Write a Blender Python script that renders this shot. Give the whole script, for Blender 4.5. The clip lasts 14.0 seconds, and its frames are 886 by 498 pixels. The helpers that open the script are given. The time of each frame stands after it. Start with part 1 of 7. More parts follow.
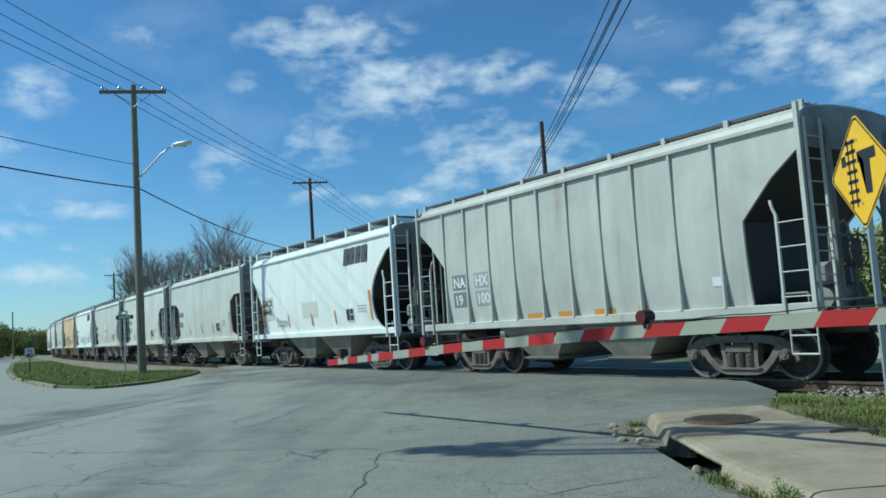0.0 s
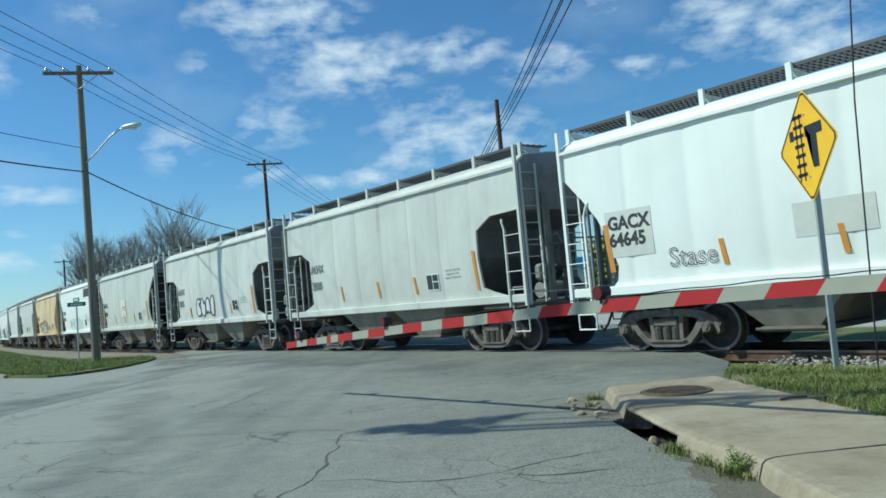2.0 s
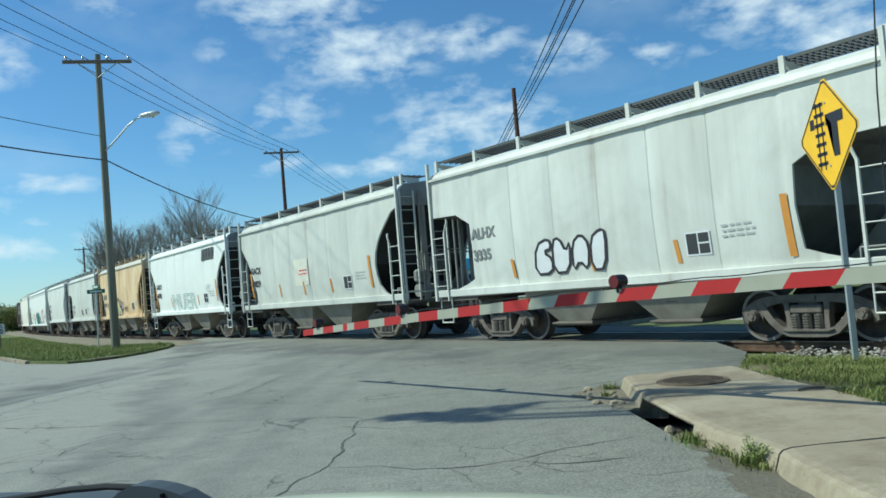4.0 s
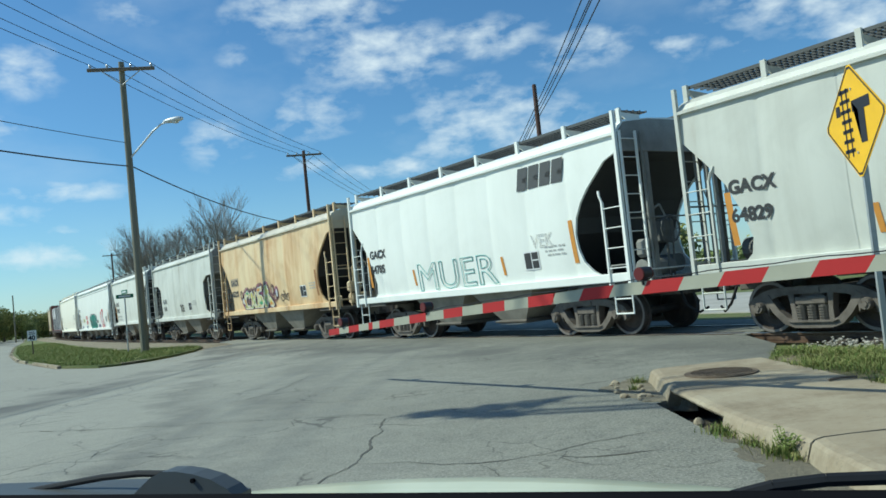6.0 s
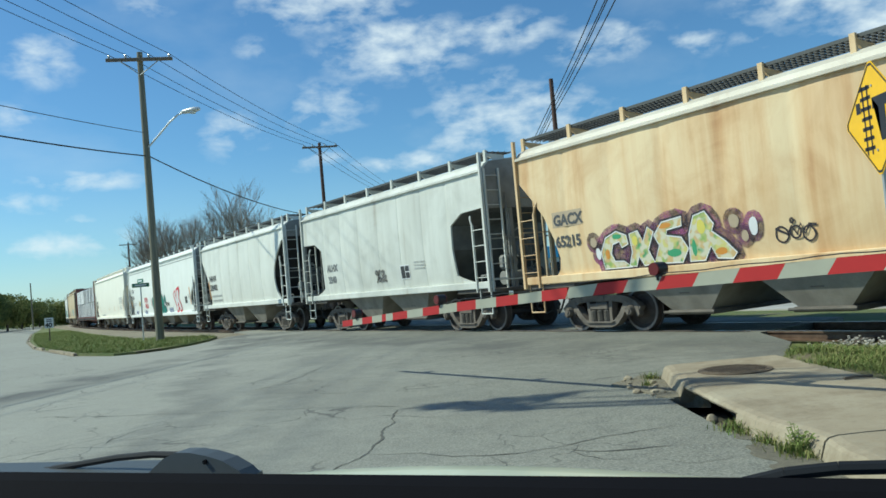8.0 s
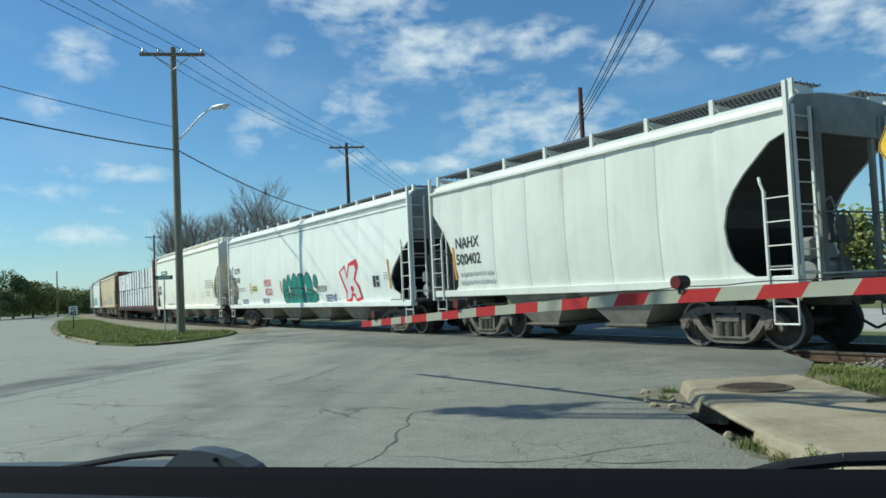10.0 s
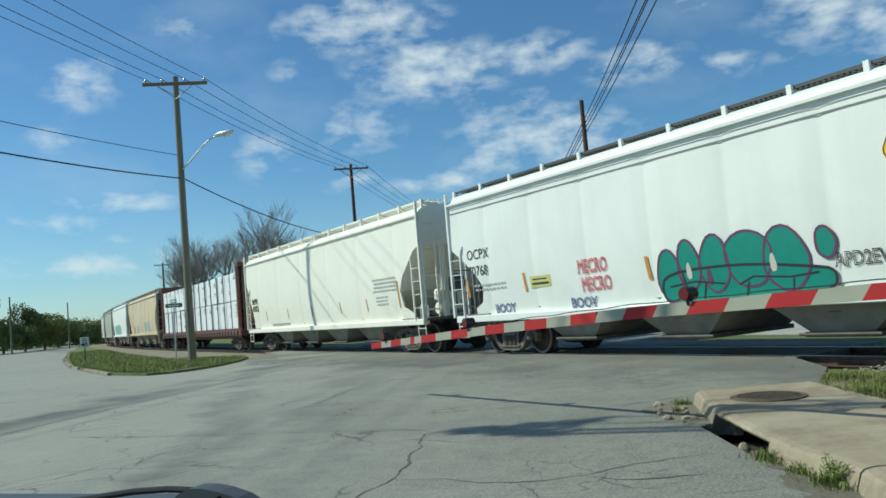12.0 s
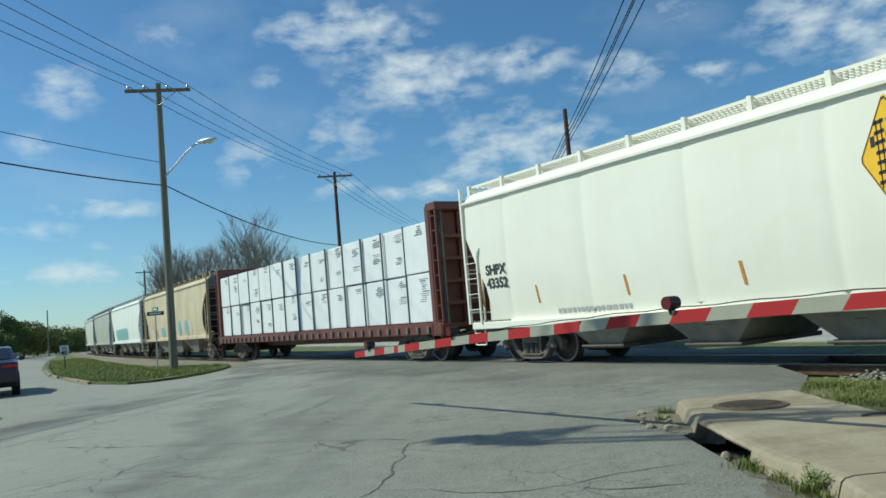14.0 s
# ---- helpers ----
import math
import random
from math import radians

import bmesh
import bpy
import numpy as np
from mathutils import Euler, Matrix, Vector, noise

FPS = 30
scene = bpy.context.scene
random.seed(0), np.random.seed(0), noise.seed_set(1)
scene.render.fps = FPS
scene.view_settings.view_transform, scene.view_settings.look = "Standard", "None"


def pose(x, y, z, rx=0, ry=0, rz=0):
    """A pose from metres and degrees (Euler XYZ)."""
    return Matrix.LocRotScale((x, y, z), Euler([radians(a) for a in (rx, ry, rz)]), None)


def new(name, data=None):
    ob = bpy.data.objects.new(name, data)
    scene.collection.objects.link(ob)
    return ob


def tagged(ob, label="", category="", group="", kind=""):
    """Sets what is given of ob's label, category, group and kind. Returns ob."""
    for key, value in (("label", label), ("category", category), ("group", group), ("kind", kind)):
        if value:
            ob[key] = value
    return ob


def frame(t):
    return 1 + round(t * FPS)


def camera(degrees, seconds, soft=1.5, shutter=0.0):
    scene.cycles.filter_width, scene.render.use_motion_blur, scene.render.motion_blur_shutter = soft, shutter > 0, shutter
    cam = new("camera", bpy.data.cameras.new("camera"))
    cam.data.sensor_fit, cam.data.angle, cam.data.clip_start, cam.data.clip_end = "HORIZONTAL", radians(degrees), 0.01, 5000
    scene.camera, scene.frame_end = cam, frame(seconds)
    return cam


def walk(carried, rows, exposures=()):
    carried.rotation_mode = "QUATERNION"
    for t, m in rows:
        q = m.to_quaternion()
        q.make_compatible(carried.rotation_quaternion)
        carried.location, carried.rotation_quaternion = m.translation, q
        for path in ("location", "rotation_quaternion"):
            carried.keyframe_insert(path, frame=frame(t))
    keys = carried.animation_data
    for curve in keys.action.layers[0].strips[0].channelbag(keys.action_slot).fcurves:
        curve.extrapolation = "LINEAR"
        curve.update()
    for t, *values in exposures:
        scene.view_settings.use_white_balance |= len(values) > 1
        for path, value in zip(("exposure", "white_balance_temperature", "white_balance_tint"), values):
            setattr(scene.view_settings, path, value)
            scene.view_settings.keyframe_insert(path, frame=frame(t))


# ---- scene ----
cam = camera(57.5, 14.0, soft=1.6)
PATH = [
    (0.0, -0.012, 0, 1.325, 95.10, 3.73, -0.23),
    (0.5, -0.012, 0, 1.325, 94.25, 3.85, -0.95),
    (1.0, -0.012, 0, 1.325, 93.86, 4.60, -2.12),
    (1.5, -0.012, 0, 1.325, 93.54, 4.98, -2.93),
    (2.0, -0.012, 0, 1.325, 93.42, 5.01, -3.15),
    (2.5, -0.012, 0, 1.325, 93.13, 5.28, -2.77),
    (5.0, -0.012, 0, 1.310, 92.62, 4.60, -1.60),
    (5.5, -0.012, 0, 1.302, 92.54, 5.01, -1.20),
    (6.0, -0.012, 0, 1.292, 92.83, 5.87, -0.26),
    (6.5, -0.012, 0, 1.292, 92.96, 6.08, 0.81),
    (7.0, -0.012, 0, 1.280, 92.84, 5.78, 1.16),
    (7.5, -0.012, 0, 1.280, 92.64, 5.32, 0.90),
    (8.0, -0.012, 0, 1.280, 92.48, 5.05, 0.72),
    (10.5, 0.004, 0, 1.275, 93.25, 2.44, 2.37),
    (11.0, 0.018, 0, 1.275, 93.81, 3.68, 3.26),
    (11.5, 0.018, 0, 1.290, 94.14, 4.93, 3.33),
    (12.0, 0.018, 0, 1.305, 94.14, 4.81, 2.89),
    (12.5, 0.018, 0, 1.305, 93.89, 4.65, 2.49),
    (13.0, 0.018, 0, 1.305, 93.87, 4.79, 2.39),
    (13.5, 0.018, 0, 1.305, 94.13, 5.44, 2.80),
    (14.0, 0.018, 0, 1.320, 94.58, 4.81, 1.73),
]
EXPOSURES = [(0.0, -0.08, 5600, -6), (2.5, 0.05, 5800, -6), (5.0, 0.14, 6000, -5), (7.0, 0.02, 6100, -4), (8.0, 0.12, 6150, -4), (10.5, 0.0, 6200, -4), (12.5, -0.06, 6250, -4), (14.0, -0.09, 6250, -4)]
walk(cam, [(t, pose(*p)) for t, *p in PATH], EXPOSURES)

# world: clear sky, sun from the left
SUN_AZ, SUN_EL = -85.0, 44.0
world = bpy.data.worlds.new("world")
scene.world = world
world.use_nodes = True
wn = world.node_tree.nodes
wl = world.node_tree.links
sky = wn.new("ShaderNodeTexSky")
sky.sky_type = "NISHITA"
sky.sun_disc = False
sky.dust_density, sky.ozone_density = 0.3, 1.6
sky.sun_elevation = radians(SUN_EL)
sky.sun_rotation = radians(SUN_AZ)
wn["Background"].inputs["Strength"].default_value = 0.1
SKY_TINT = (0.62, 0.88, 1.1, 1)
CLOUD_LIGHT = (8.0, 8.3, 8.8, 1)
sun = new("sun", bpy.data.lights.new("sun", "SUN"))
sun.data.energy, sun.data.angle, sun.data.color = 4.0, radians(1.0), (1.0, 0.945, 0.81)
sd = Vector((math.sin(radians(SUN_AZ)) * math.cos(radians(SUN_EL)), math.cos(radians(SUN_AZ)) * math.cos(radians(SUN_EL)), math.sin(radians(SUN_EL))))
sun.matrix_world = sd.to_track_quat("Z", "Y").to_matrix().to_4x4()

# the track: straight, then a long right-hand curve; s grows away from the crossing
TRACK = (-0.121, 23.328, -33.385, 2.852, 0.0623)
STEP = 0.5
_tab = []
def build_table():
    x0, y0, az0, s0, k = TRACK
    x, y = x0, y0
    s = 0.0
    ahead = []
    while s < 330:
        ahead.append((s, x, y, az0 + max(0, s - s0) * k))
        a = radians(az0 + max(0, s + STEP / 2 - s0) * k)
        x, y, s = x + math.sin(a) * STEP, y + math.cos(a) * STEP, s + STEP
    back = []
    a = radians(az0)
    for i in range(400, 0, -1):
        back.append((-i * STEP, x0 - math.sin(a) * STEP * i, y0 - math.cos(a) * STEP * i, az0))
    _tab.extend(back + ahead)
build_table()
def on_track(s, lat=0.0, z=0.0):
    """Point on the track at arc length s; lat > 0 is the camera's side."""
    f = (s - _tab[0][0]) / STEP
    i = min(max(int(f), 0), len(_tab) - 2)
    f -= i
    a, b = _tab[i], _tab[i + 1]
    az = radians(a[3] + (b[3] - a[3]) * f)
    return Vector((a[1] + (b[1] - a[1]) * f - math.cos(az) * lat, a[2] + (b[2] - a[2]) * f + math.sin(az) * lat, z))
TRAVEL = [(0.0, 0.0), (1.5, 14.23), (5.0, 47.82), (6.5, 62.35), (7.5, 72.04), (11.0, 107.22), (12.5, 122.16), (13.0, 127.34), (14.0, 137.32)]
GAPS = [-1.11, 11.13, 23.14, 35.36, 47.83, 60.01, 72.3, 84.4, 96.9, 116.82, 135.36, 157.65, 176.82, 194.96]
EAVE = 3.883

# sky with scattered fair-weather clouds: azimuth, elevation, half sizes in degrees, weight
CLOUDS = [(-7.1, 20.0, 4.6, 1.3, 1.0), (-2.4, 16.6, 4.4, 1.4, 1.05), (4.6, 17.0, 3.6, 0.9, 0.95), (-26.2, 16.3, 1.8, 1.1, 0.85), (-12.4, 17.0, 1.2, 0.6, 0.6), (-7.9, 13.0, 2.4, 1.2, 0.8), (-19.6, 20.0, 1.6, 0.6, 0.65), (12.0, 15.4, 2.8, 0.9, 0.9),
          (18.2, 14.6, 1.5, 0.7, 0.8), (4.6, 13.8, 1.3, 0.6, 0.75), (5.3, 11.3, 5.0, 1.5, 0.95), (1.6, 12.7, 2.0, 0.9, 0.75), (1.7, 9.8, 2.6, 0.5, 0.85), (-2.6, 8.9, 2.9, 0.5, 0.9), (-14.5, 11.5, 1.9, 1.1, 0.7), (-24.3, 8.7, 3.0, 0.5, 0.85),
          (-24.3, 6.1, 1.4, 0.35, 0.7), (-26.0, 4.6, 4.6, 0.7, 0.75), (-27.8, 12.7, 1.6, 0.6, 0.7), (-28.1, 7.4, 2.6, 0.5, 0.7), (-8.8, 9.4, 1.8, 0.5, 0.7), (27.2, 17.0, 5.2, 1.8, 1.0), (29.5, 13.9, 3.0, 1.4, 0.9), (16.3, 18.8, 1.4, 0.5, 0.7), (21.6, 14.0, 1.6, 0.5, 0.55)]


def sky_nodes():
    def math_node(op, a, b=None, clamp=False):
        n = wn.new("ShaderNodeMath")
        n.operation, n.use_clamp = op, clamp
        for i, v in enumerate((a, b)):
            if v is None:
                continue
            if isinstance(v, (int, float)):
                n.inputs[i].default_value = v
            else:
                wl.new(v, n.inputs[i])
        return n.outputs[0]
    tc = wn.new("ShaderNodeTexCoord")
    sep = wn.new("ShaderNodeSeparateXYZ")
    wl.new(tc.outputs["Generated"], sep.inputs[0])
    az = math_node("MULTIPLY", math_node("ARCTAN2", sep.outputs[0], sep.outputs[1]), 57.2958)
    el = math_node("MULTIPLY", math_node("ARCSINE", sep.outputs[2]), 57.2958)
    comb = wn.new("ShaderNodeCombineXYZ")
    wl.new(az, comb.inputs[0])
    wl.new(math_node("MULTIPLY", el, 1.9), comb.inputs[1])
    puff = wn.new("ShaderNodeTexNoise")
    puff.inputs["Scale"].default_value, puff.inputs["Detail"].default_value, puff.inputs["Roughness"].default_value = 0.4, 7.0, 0.54
    puff.inputs["Distortion"].default_value = 0.12
    wl.new(comb.outputs[0], puff.inputs["Vector"])
    veil = wn.new("ShaderNodeTexNoise")
    veil.inputs["Scale"].default_value, veil.inputs["Detail"].default_value = 0.09, 6.0
    wl.new(comb.outputs[0], veil.inputs["Vector"])
    total = None
    for a, e, w, h, k in CLOUDS:
        da = math_node("DIVIDE", math_node("SUBTRACT", az, a), w * 1.7)
        de = math_node("DIVIDE", math_node("SUBTRACT", el, e), h * 2.1)
        d = math_node("ADD", math_node("MULTIPLY", da, da), math_node("MULTIPLY", de, de))
        m = math_node("MULTIPLY", math_node("SUBTRACT", 1.0, d, True), k)
        total = m if total is None else math_node("MAXIMUM", total, m)
    thick = math_node("ADD", math_node("MULTIPLY", total, 0.8), math_node("MULTIPLY", math_node("SUBTRACT", puff.outputs[0], 0.5), 2.9))
    thick = math_node("MULTIPLY", math_node("SUBTRACT", thick, 0.2), 0.85, True)
    thick = math_node("MULTIPLY", thick, math_node("MULTIPLY", total, 1.3, True), True)
    thin = math_node("MULTIPLY", math_node("SUBTRACT", veil.outputs[0], 0.52), 1.3, True)
    low = math_node("MULTIPLY", math_node("MULTIPLY", math_node("SUBTRACT", 10.0, el), 0.1, True), math_node("MULTIPLY", veil.outputs[0], 0.62))
    thin = math_node("MAXIMUM", thin, low)
    dens = math_node("MULTIPLY", math_node("MAXIMUM", thick, math_node("MULTIPLY", thin, 0.6)), 0.88, True)
    tint = wn.new("ShaderNodeMix")
    tint.data_type, tint.blend_type = "RGBA", "MULTIPLY"
    tint.inputs["Factor"].default_value = 1.0
    wl.new(sky.outputs[0], tint.inputs["A"])
    tint.inputs["B"].default_value = SKY_TINT
    mix = wn.new("ShaderNodeMix")
    mix.data_type = "RGBA"
    wl.new(dens, mix.inputs["Factor"])
    wl.new(tint.outputs["Result"], mix.inputs["A"])
    mix.inputs["B"].default_value = CLOUD_LIGHT
    wl.new(mix.outputs["Result"], wn["Background"].inputs["Color"])


sky_nodes()


# ---- materials ----
class Nodes:
    """Short hand for building a node material."""
    def __init__(self, name, rough=0.7, metal=0.0):
        self.m = bpy.data.materials.new(name)
        self.m.use_nodes = True
        self.t = self.m.node_tree
        self.b = self.t.nodes["Principled BSDF"]
        self.b.inputs["Roughness"].default_value = rough
        self.b.inputs["Metallic"].default_value = metal
        self.co = self.t.nodes.new("ShaderNodeTexCoord")

    def link(self, a, b):
        self.t.links.new(a, b)

    def scaled(self, s, coord="Object"):
        n = self.t.nodes.new("ShaderNodeMapping")
        n.inputs["Scale"].default_value = s
        self.link(self.co.outputs[coord], n.inputs[0])
        return n.outputs[0]

    def noise(self, s, detail=5.0, rough=0.55, vec=(1, 1, 1), dist=0.0, src=None):
        n = self.t.nodes.new("ShaderNodeTexNoise")
        n.inputs["Scale"].default_value, n.inputs["Detail"].default_value = s, detail
        n.inputs["Roughness"].default_value, n.inputs["Distortion"].default_value = rough, dist
        self.link(src or self.scaled(vec), n.inputs["Vector"])
        return n.outputs[0]

    def ramp(self, f, a, b, lo=0.0, hi=1.0):
        n = self.t.nodes.new("ShaderNodeMapRange")
        n.inputs["From Min"].default_value, n.inputs["From Max"].default_value = a, b
        n.inputs["To Min"].default_value, n.inputs["To Max"].default_value = lo, hi
        self.link(f, n.inputs[0])
        return n.outputs[0]

    def math(self, op, a, b):
        n = self.t.nodes.new("ShaderNodeMath")
        n.operation = op
        for i, v in enumerate((a, b)):
            if isinstance(v, (int, float)):
                n.inputs[i].default_value = v
            else:
                self.link(v, n.inputs[i])
        return n.outputs[0]

    def mix(self, f, a, b, blend="MIX"):
        n = self.t.nodes.new("ShaderNodeMix")
        n.data_type, n.blend_type = "RGBA", blend
        for k, v in (("Factor", f), ("A", a), ("B", b)):
            if isinstance(v, (int, float)):
                n.inputs[k].default_value = v
            elif isinstance(v, tuple):
                n.inputs[k].default_value = (*v, 1)
            else:
                self.link(v, n.inputs[k])
        return n.outputs["Result"]

    def bump(self, h, strength=0.3, dist=0.02):
        n = self.t.nodes.new("ShaderNodeBump")
        n.inputs["Strength"].default_value, n.inputs["Distance"].default_value = strength, dist
        self.link(h, n.inputs["Height"])
        self.link(n.outputs[0], self.b.inputs["Normal"])

    def color(self, c):
        if isinstance(c, tuple):
            self.b.inputs["Base Color"].default_value = (*c, 1)
        else:
            self.link(c, self.b.inputs["Base Color"])
        return self.m


def mixed(name, a, b, scale=4.0, rough=0.7, metal=0.0, bump=0.2, vec=(1, 1, 1), fine=40.0):
    """Two close tones over a coarse and a fine noise."""
    n = Nodes(name, rough, metal)
    big = n.noise(scale, 4, vec=vec)
    small = n.noise(fine, 3, vec=vec)
    c = n.mix(n.ramp(big, 0.35, 0.65), a, b)
    c = n.mix(n.ramp(small, 0.3, 0.7, 0.0, 0.35), c, tuple(v * 0.6 for v in a))
    n.bump(small, bump, 0.01)
    return n.color(c)


def car_paint(name, base, grime, rust=0.0, streak=0.5, rough=0.5, rustcol=(0.28, 0.12, 0.045)):
    """Weathered freight-car paint: run-down streaks, blotches and rust."""
    n = Nodes(name, rough)
    run = n.noise(1.0, 5, 0.55, vec=(1.7, 1.0, 0.16), dist=0.3)
    fine = n.noise(1.0, 6, 0.7, vec=(9, 3, 0.5))
    blotch = n.noise(0.75, 7, 0.62, dist=0.8)
    speck = n.noise(22, 4, 0.7)
    c = n.mix(n.ramp(run, 0.42, 0.78, 0.0, streak), base, grime)
    c = n.mix(n.ramp(fine, 0.5, 0.85, 0.0, streak * 0.45), c, grime)
    c = n.mix(n.ramp(blotch, 0.42, 0.75, 0.0, streak * 0.75), c, tuple(v * 0.85 for v in grime))
    if rust > 0:
        r = n.math("MULTIPLY", n.ramp(run, 0.66 - rust * 0.3, 0.85 - rust * 0.2), n.ramp(blotch, 0.35, 0.6))
        c = n.mix(n.math("MULTIPLY", r, 0.85), c, rustcol)
        c = n.mix(n.ramp(speck, 0.68 - rust * 0.1, 0.78, 0.0, 0.6 * rust), c, rustcol)
    n.bump(n.noise(1.3, 3), 0.2, 0.008)
    return n.color(c)


def plain(name, c, rough=0.5, metal=0.0, bump=0.08):
    n = Nodes(name, rough, metal)
    v = n.noise(6, 5)
    w = n.noise(60, 3)
    col = n.mix(n.ramp(v, 0.35, 0.7, 0.0, 0.25), c, tuple(k * 0.65 for k in c))
    n.bump(w, bump, 0.005)
    return n.color(col)


# worn lanes: a point, the normal, half width and depth of tone
STAINS = [(-7.0, 18.0, 0.99, -0.145, 0.7, 0.8), (-5.4, 18.0, 0.97, 0.24, 0.35, 0.45), (1.0, 16.0, 0.835, 0.55, 1.3, 0.7), (-2.0, 9.0, 1.0, 0.1, 0.6, 0.3)]


def asphalt_material():
    n = Nodes("worn_asphalt", 0.85)
    patch = n.noise(0.16, 5, 0.6, vec=(1, 1.6, 1), dist=0.4)
    mid = n.noise(1.1, 6, 0.65)
    grain = n.noise(46, 5, 0.75)
    warp = n.noise(0.55, 4)
    c = n.mix(n.ramp(patch, 0.36, 0.62), (0.122, 0.125, 0.102), (0.245, 0.246, 0.205))
    c = n.mix(n.ramp(mid, 0.4, 0.7, 0.0, 0.6), c, (0.16, 0.163, 0.14))
    c = n.mix(n.ramp(n.noise(4.0, 7, 0.8), 0.47, 0.56, 0.0, 0.5), c, (0.11, 0.112, 0.098))
    c = n.mix(n.ramp(n.noise(2.2, 8, 0.72, dist=0.3), 0.53, 0.64, 0.0, 0.55), c, (0.095, 0.098, 0.086))
    c = n.mix(n.ramp(n.noise(7.0, 6, 0.75), 0.6, 0.68, 0.0, 0.55), c, (0.075, 0.076, 0.068))
    c = n.mix(n.ramp(n.noise(14, 5, 0.8), 0.52, 0.58, 0.0, 0.6), c, (0.1, 0.102, 0.09))
    c = n.mix(n.ramp(grain, 0.46, 0.6, 0.0, 0.6), c, (0.4, 0.4, 0.34))
    c = n.mix(n.ramp(n.noise(26, 3, 0.8), 0.56, 0.7, 0.0, 0.5), c, (0.4, 0.39, 0.35))
    sep = n.t.nodes.new("ShaderNodeSeparateXYZ")
    n.link(n.co.outputs["Object"], sep.inputs[0])
    wob = n.math("MULTIPLY", n.math("SUBTRACT", n.noise(0.5, 4), 0.5), 2.2)
    # the asphalt colour grows paler towards lower x, with a wobbling edge
    side = n.math("ADD", n.math("ADD", sep.outputs[0], n.math("MULTIPLY", sep.outputs[1], 0.12)), n.math("MULTIPLY", wob, 1.2))
    c = n.mix(n.ramp(side, -3.4, 2.4, 0.42, 0.0), c, (0.42, 0.42, 0.36))
    for ax, ay, nx, ny, half, deep in STAINS:
        off = n.math("ADD", n.math("MULTIPLY", n.math("SUBTRACT", sep.outputs[0], ax), nx), n.math("MULTIPLY", n.math("SUBTRACT", sep.outputs[1], ay), ny))
        off = n.math("ABSOLUTE", n.math("ADD", off, wob), 0.0)
        band = n.ramp(off, half * 0.3, half * 1.5, deep, 0.0)
        band = n.math("MULTIPLY", band, n.ramp(n.noise(0.25, 4, 0.7), 0.36, 0.56))
        c = n.mix(band, c, (0.085, 0.087, 0.083))
    # cracks: warped cell edges, broken up
    wv = n.t.nodes.new("ShaderNodeVectorMath")
    wv.operation = "MULTIPLY_ADD"
    nc = n.t.nodes.new("ShaderNodeTexNoise")
    nc.inputs["Scale"].default_value, nc.inputs["Detail"].default_value = 0.9, 6.0
    n.link(n.co.outputs["Object"], nc.inputs["Vector"])
    n.link(nc.outputs["Color"], wv.inputs[0])
    wv.inputs[1].default_value = (1.3, 1.3, 0)
    n.link(n.co.outputs["Object"], wv.inputs[2])
    crack = None
    for sc, width, keep in ((0.45, 0.006, 0.5), (1.1, 0.004, 0.48)):
        v = n.t.nodes.new("ShaderNodeTexVoronoi")
        v.feature = "DISTANCE_TO_EDGE"
        v.inputs["Scale"].default_value = sc
        n.link(wv.outputs[0], v.inputs["Vector"])
        line = n.ramp(v.outputs["Distance"], width * sc * 1.0, width * sc * 2.6, 1.0, 0.0)
        some = n.ramp(n.noise(0.45, 2), keep, keep + 0.07)
        line = n.math("MULTIPLY", line, some)
        crack = line if crack is None else n.math("MAXIMUM", crack, line)
    c = n.mix(n.math("MULTIPLY", crack, 0.6), c, (0.06, 0.06, 0.054))
    h = n.math("SUBTRACT", n.math("MULTIPLY", grain, 0.6), crack)
    n.bump(h, 0.45, 0.012)
    return n.color(c)


def concrete_material():
    n = Nodes("weathered_concrete", 0.85)
    a = n.noise(0.8, 6, 0.65, dist=0.5)
    g = n.noise(45, 4, 0.7)
    c = n.mix(n.ramp(a, 0.35, 0.65), (0.29, 0.235, 0.155), (0.42, 0.365, 0.26))
    c = n.mix(n.ramp(n.noise(1.7, 7, 0.75), 0.46, 0.64, 0.0, 0.75), c, (0.2, 0.15, 0.09))
    c = n.mix(n.ramp(n.noise(13, 5, 0.8), 0.58, 0.66, 0.0, 0.5), c, (0.16, 0.13, 0.09))
    c = n.mix(n.ramp(g, 0.35, 0.7, 0.0, 0.4), c, (0.3, 0.27, 0.21))
    n.bump(g, 0.3, 0.006)
    return n.color(c)


def turf_material(name, a, b, soil):
    n = Nodes(name, 0.95)
    c = n.mix(n.ramp(n.noise(0.7, 6, 0.65), 0.35, 0.65), a, b)
    c = n.mix(n.ramp(n.noise(0.35, 5, 0.6), 0.56, 0.68), c, soil)
    g = n.noise(28, 5, 0.75)
    c = n.mix(n.ramp(g, 0.3, 0.7, 0.0, 0.6), c, tuple(v * 0.45 for v in a))
    n.bump(g, 0.7, 0.05)
    return n.color(c)


def foliage(name, a, b):
    n = Nodes(name, 0.65)
    g = n.t.nodes.new("ShaderNodeNewGeometry")
    c = n.mix(g.outputs["Random Per Island"], a, b)
    n.b.inputs["Specular IOR Level"].default_value = 0.12
    return n.color(c)


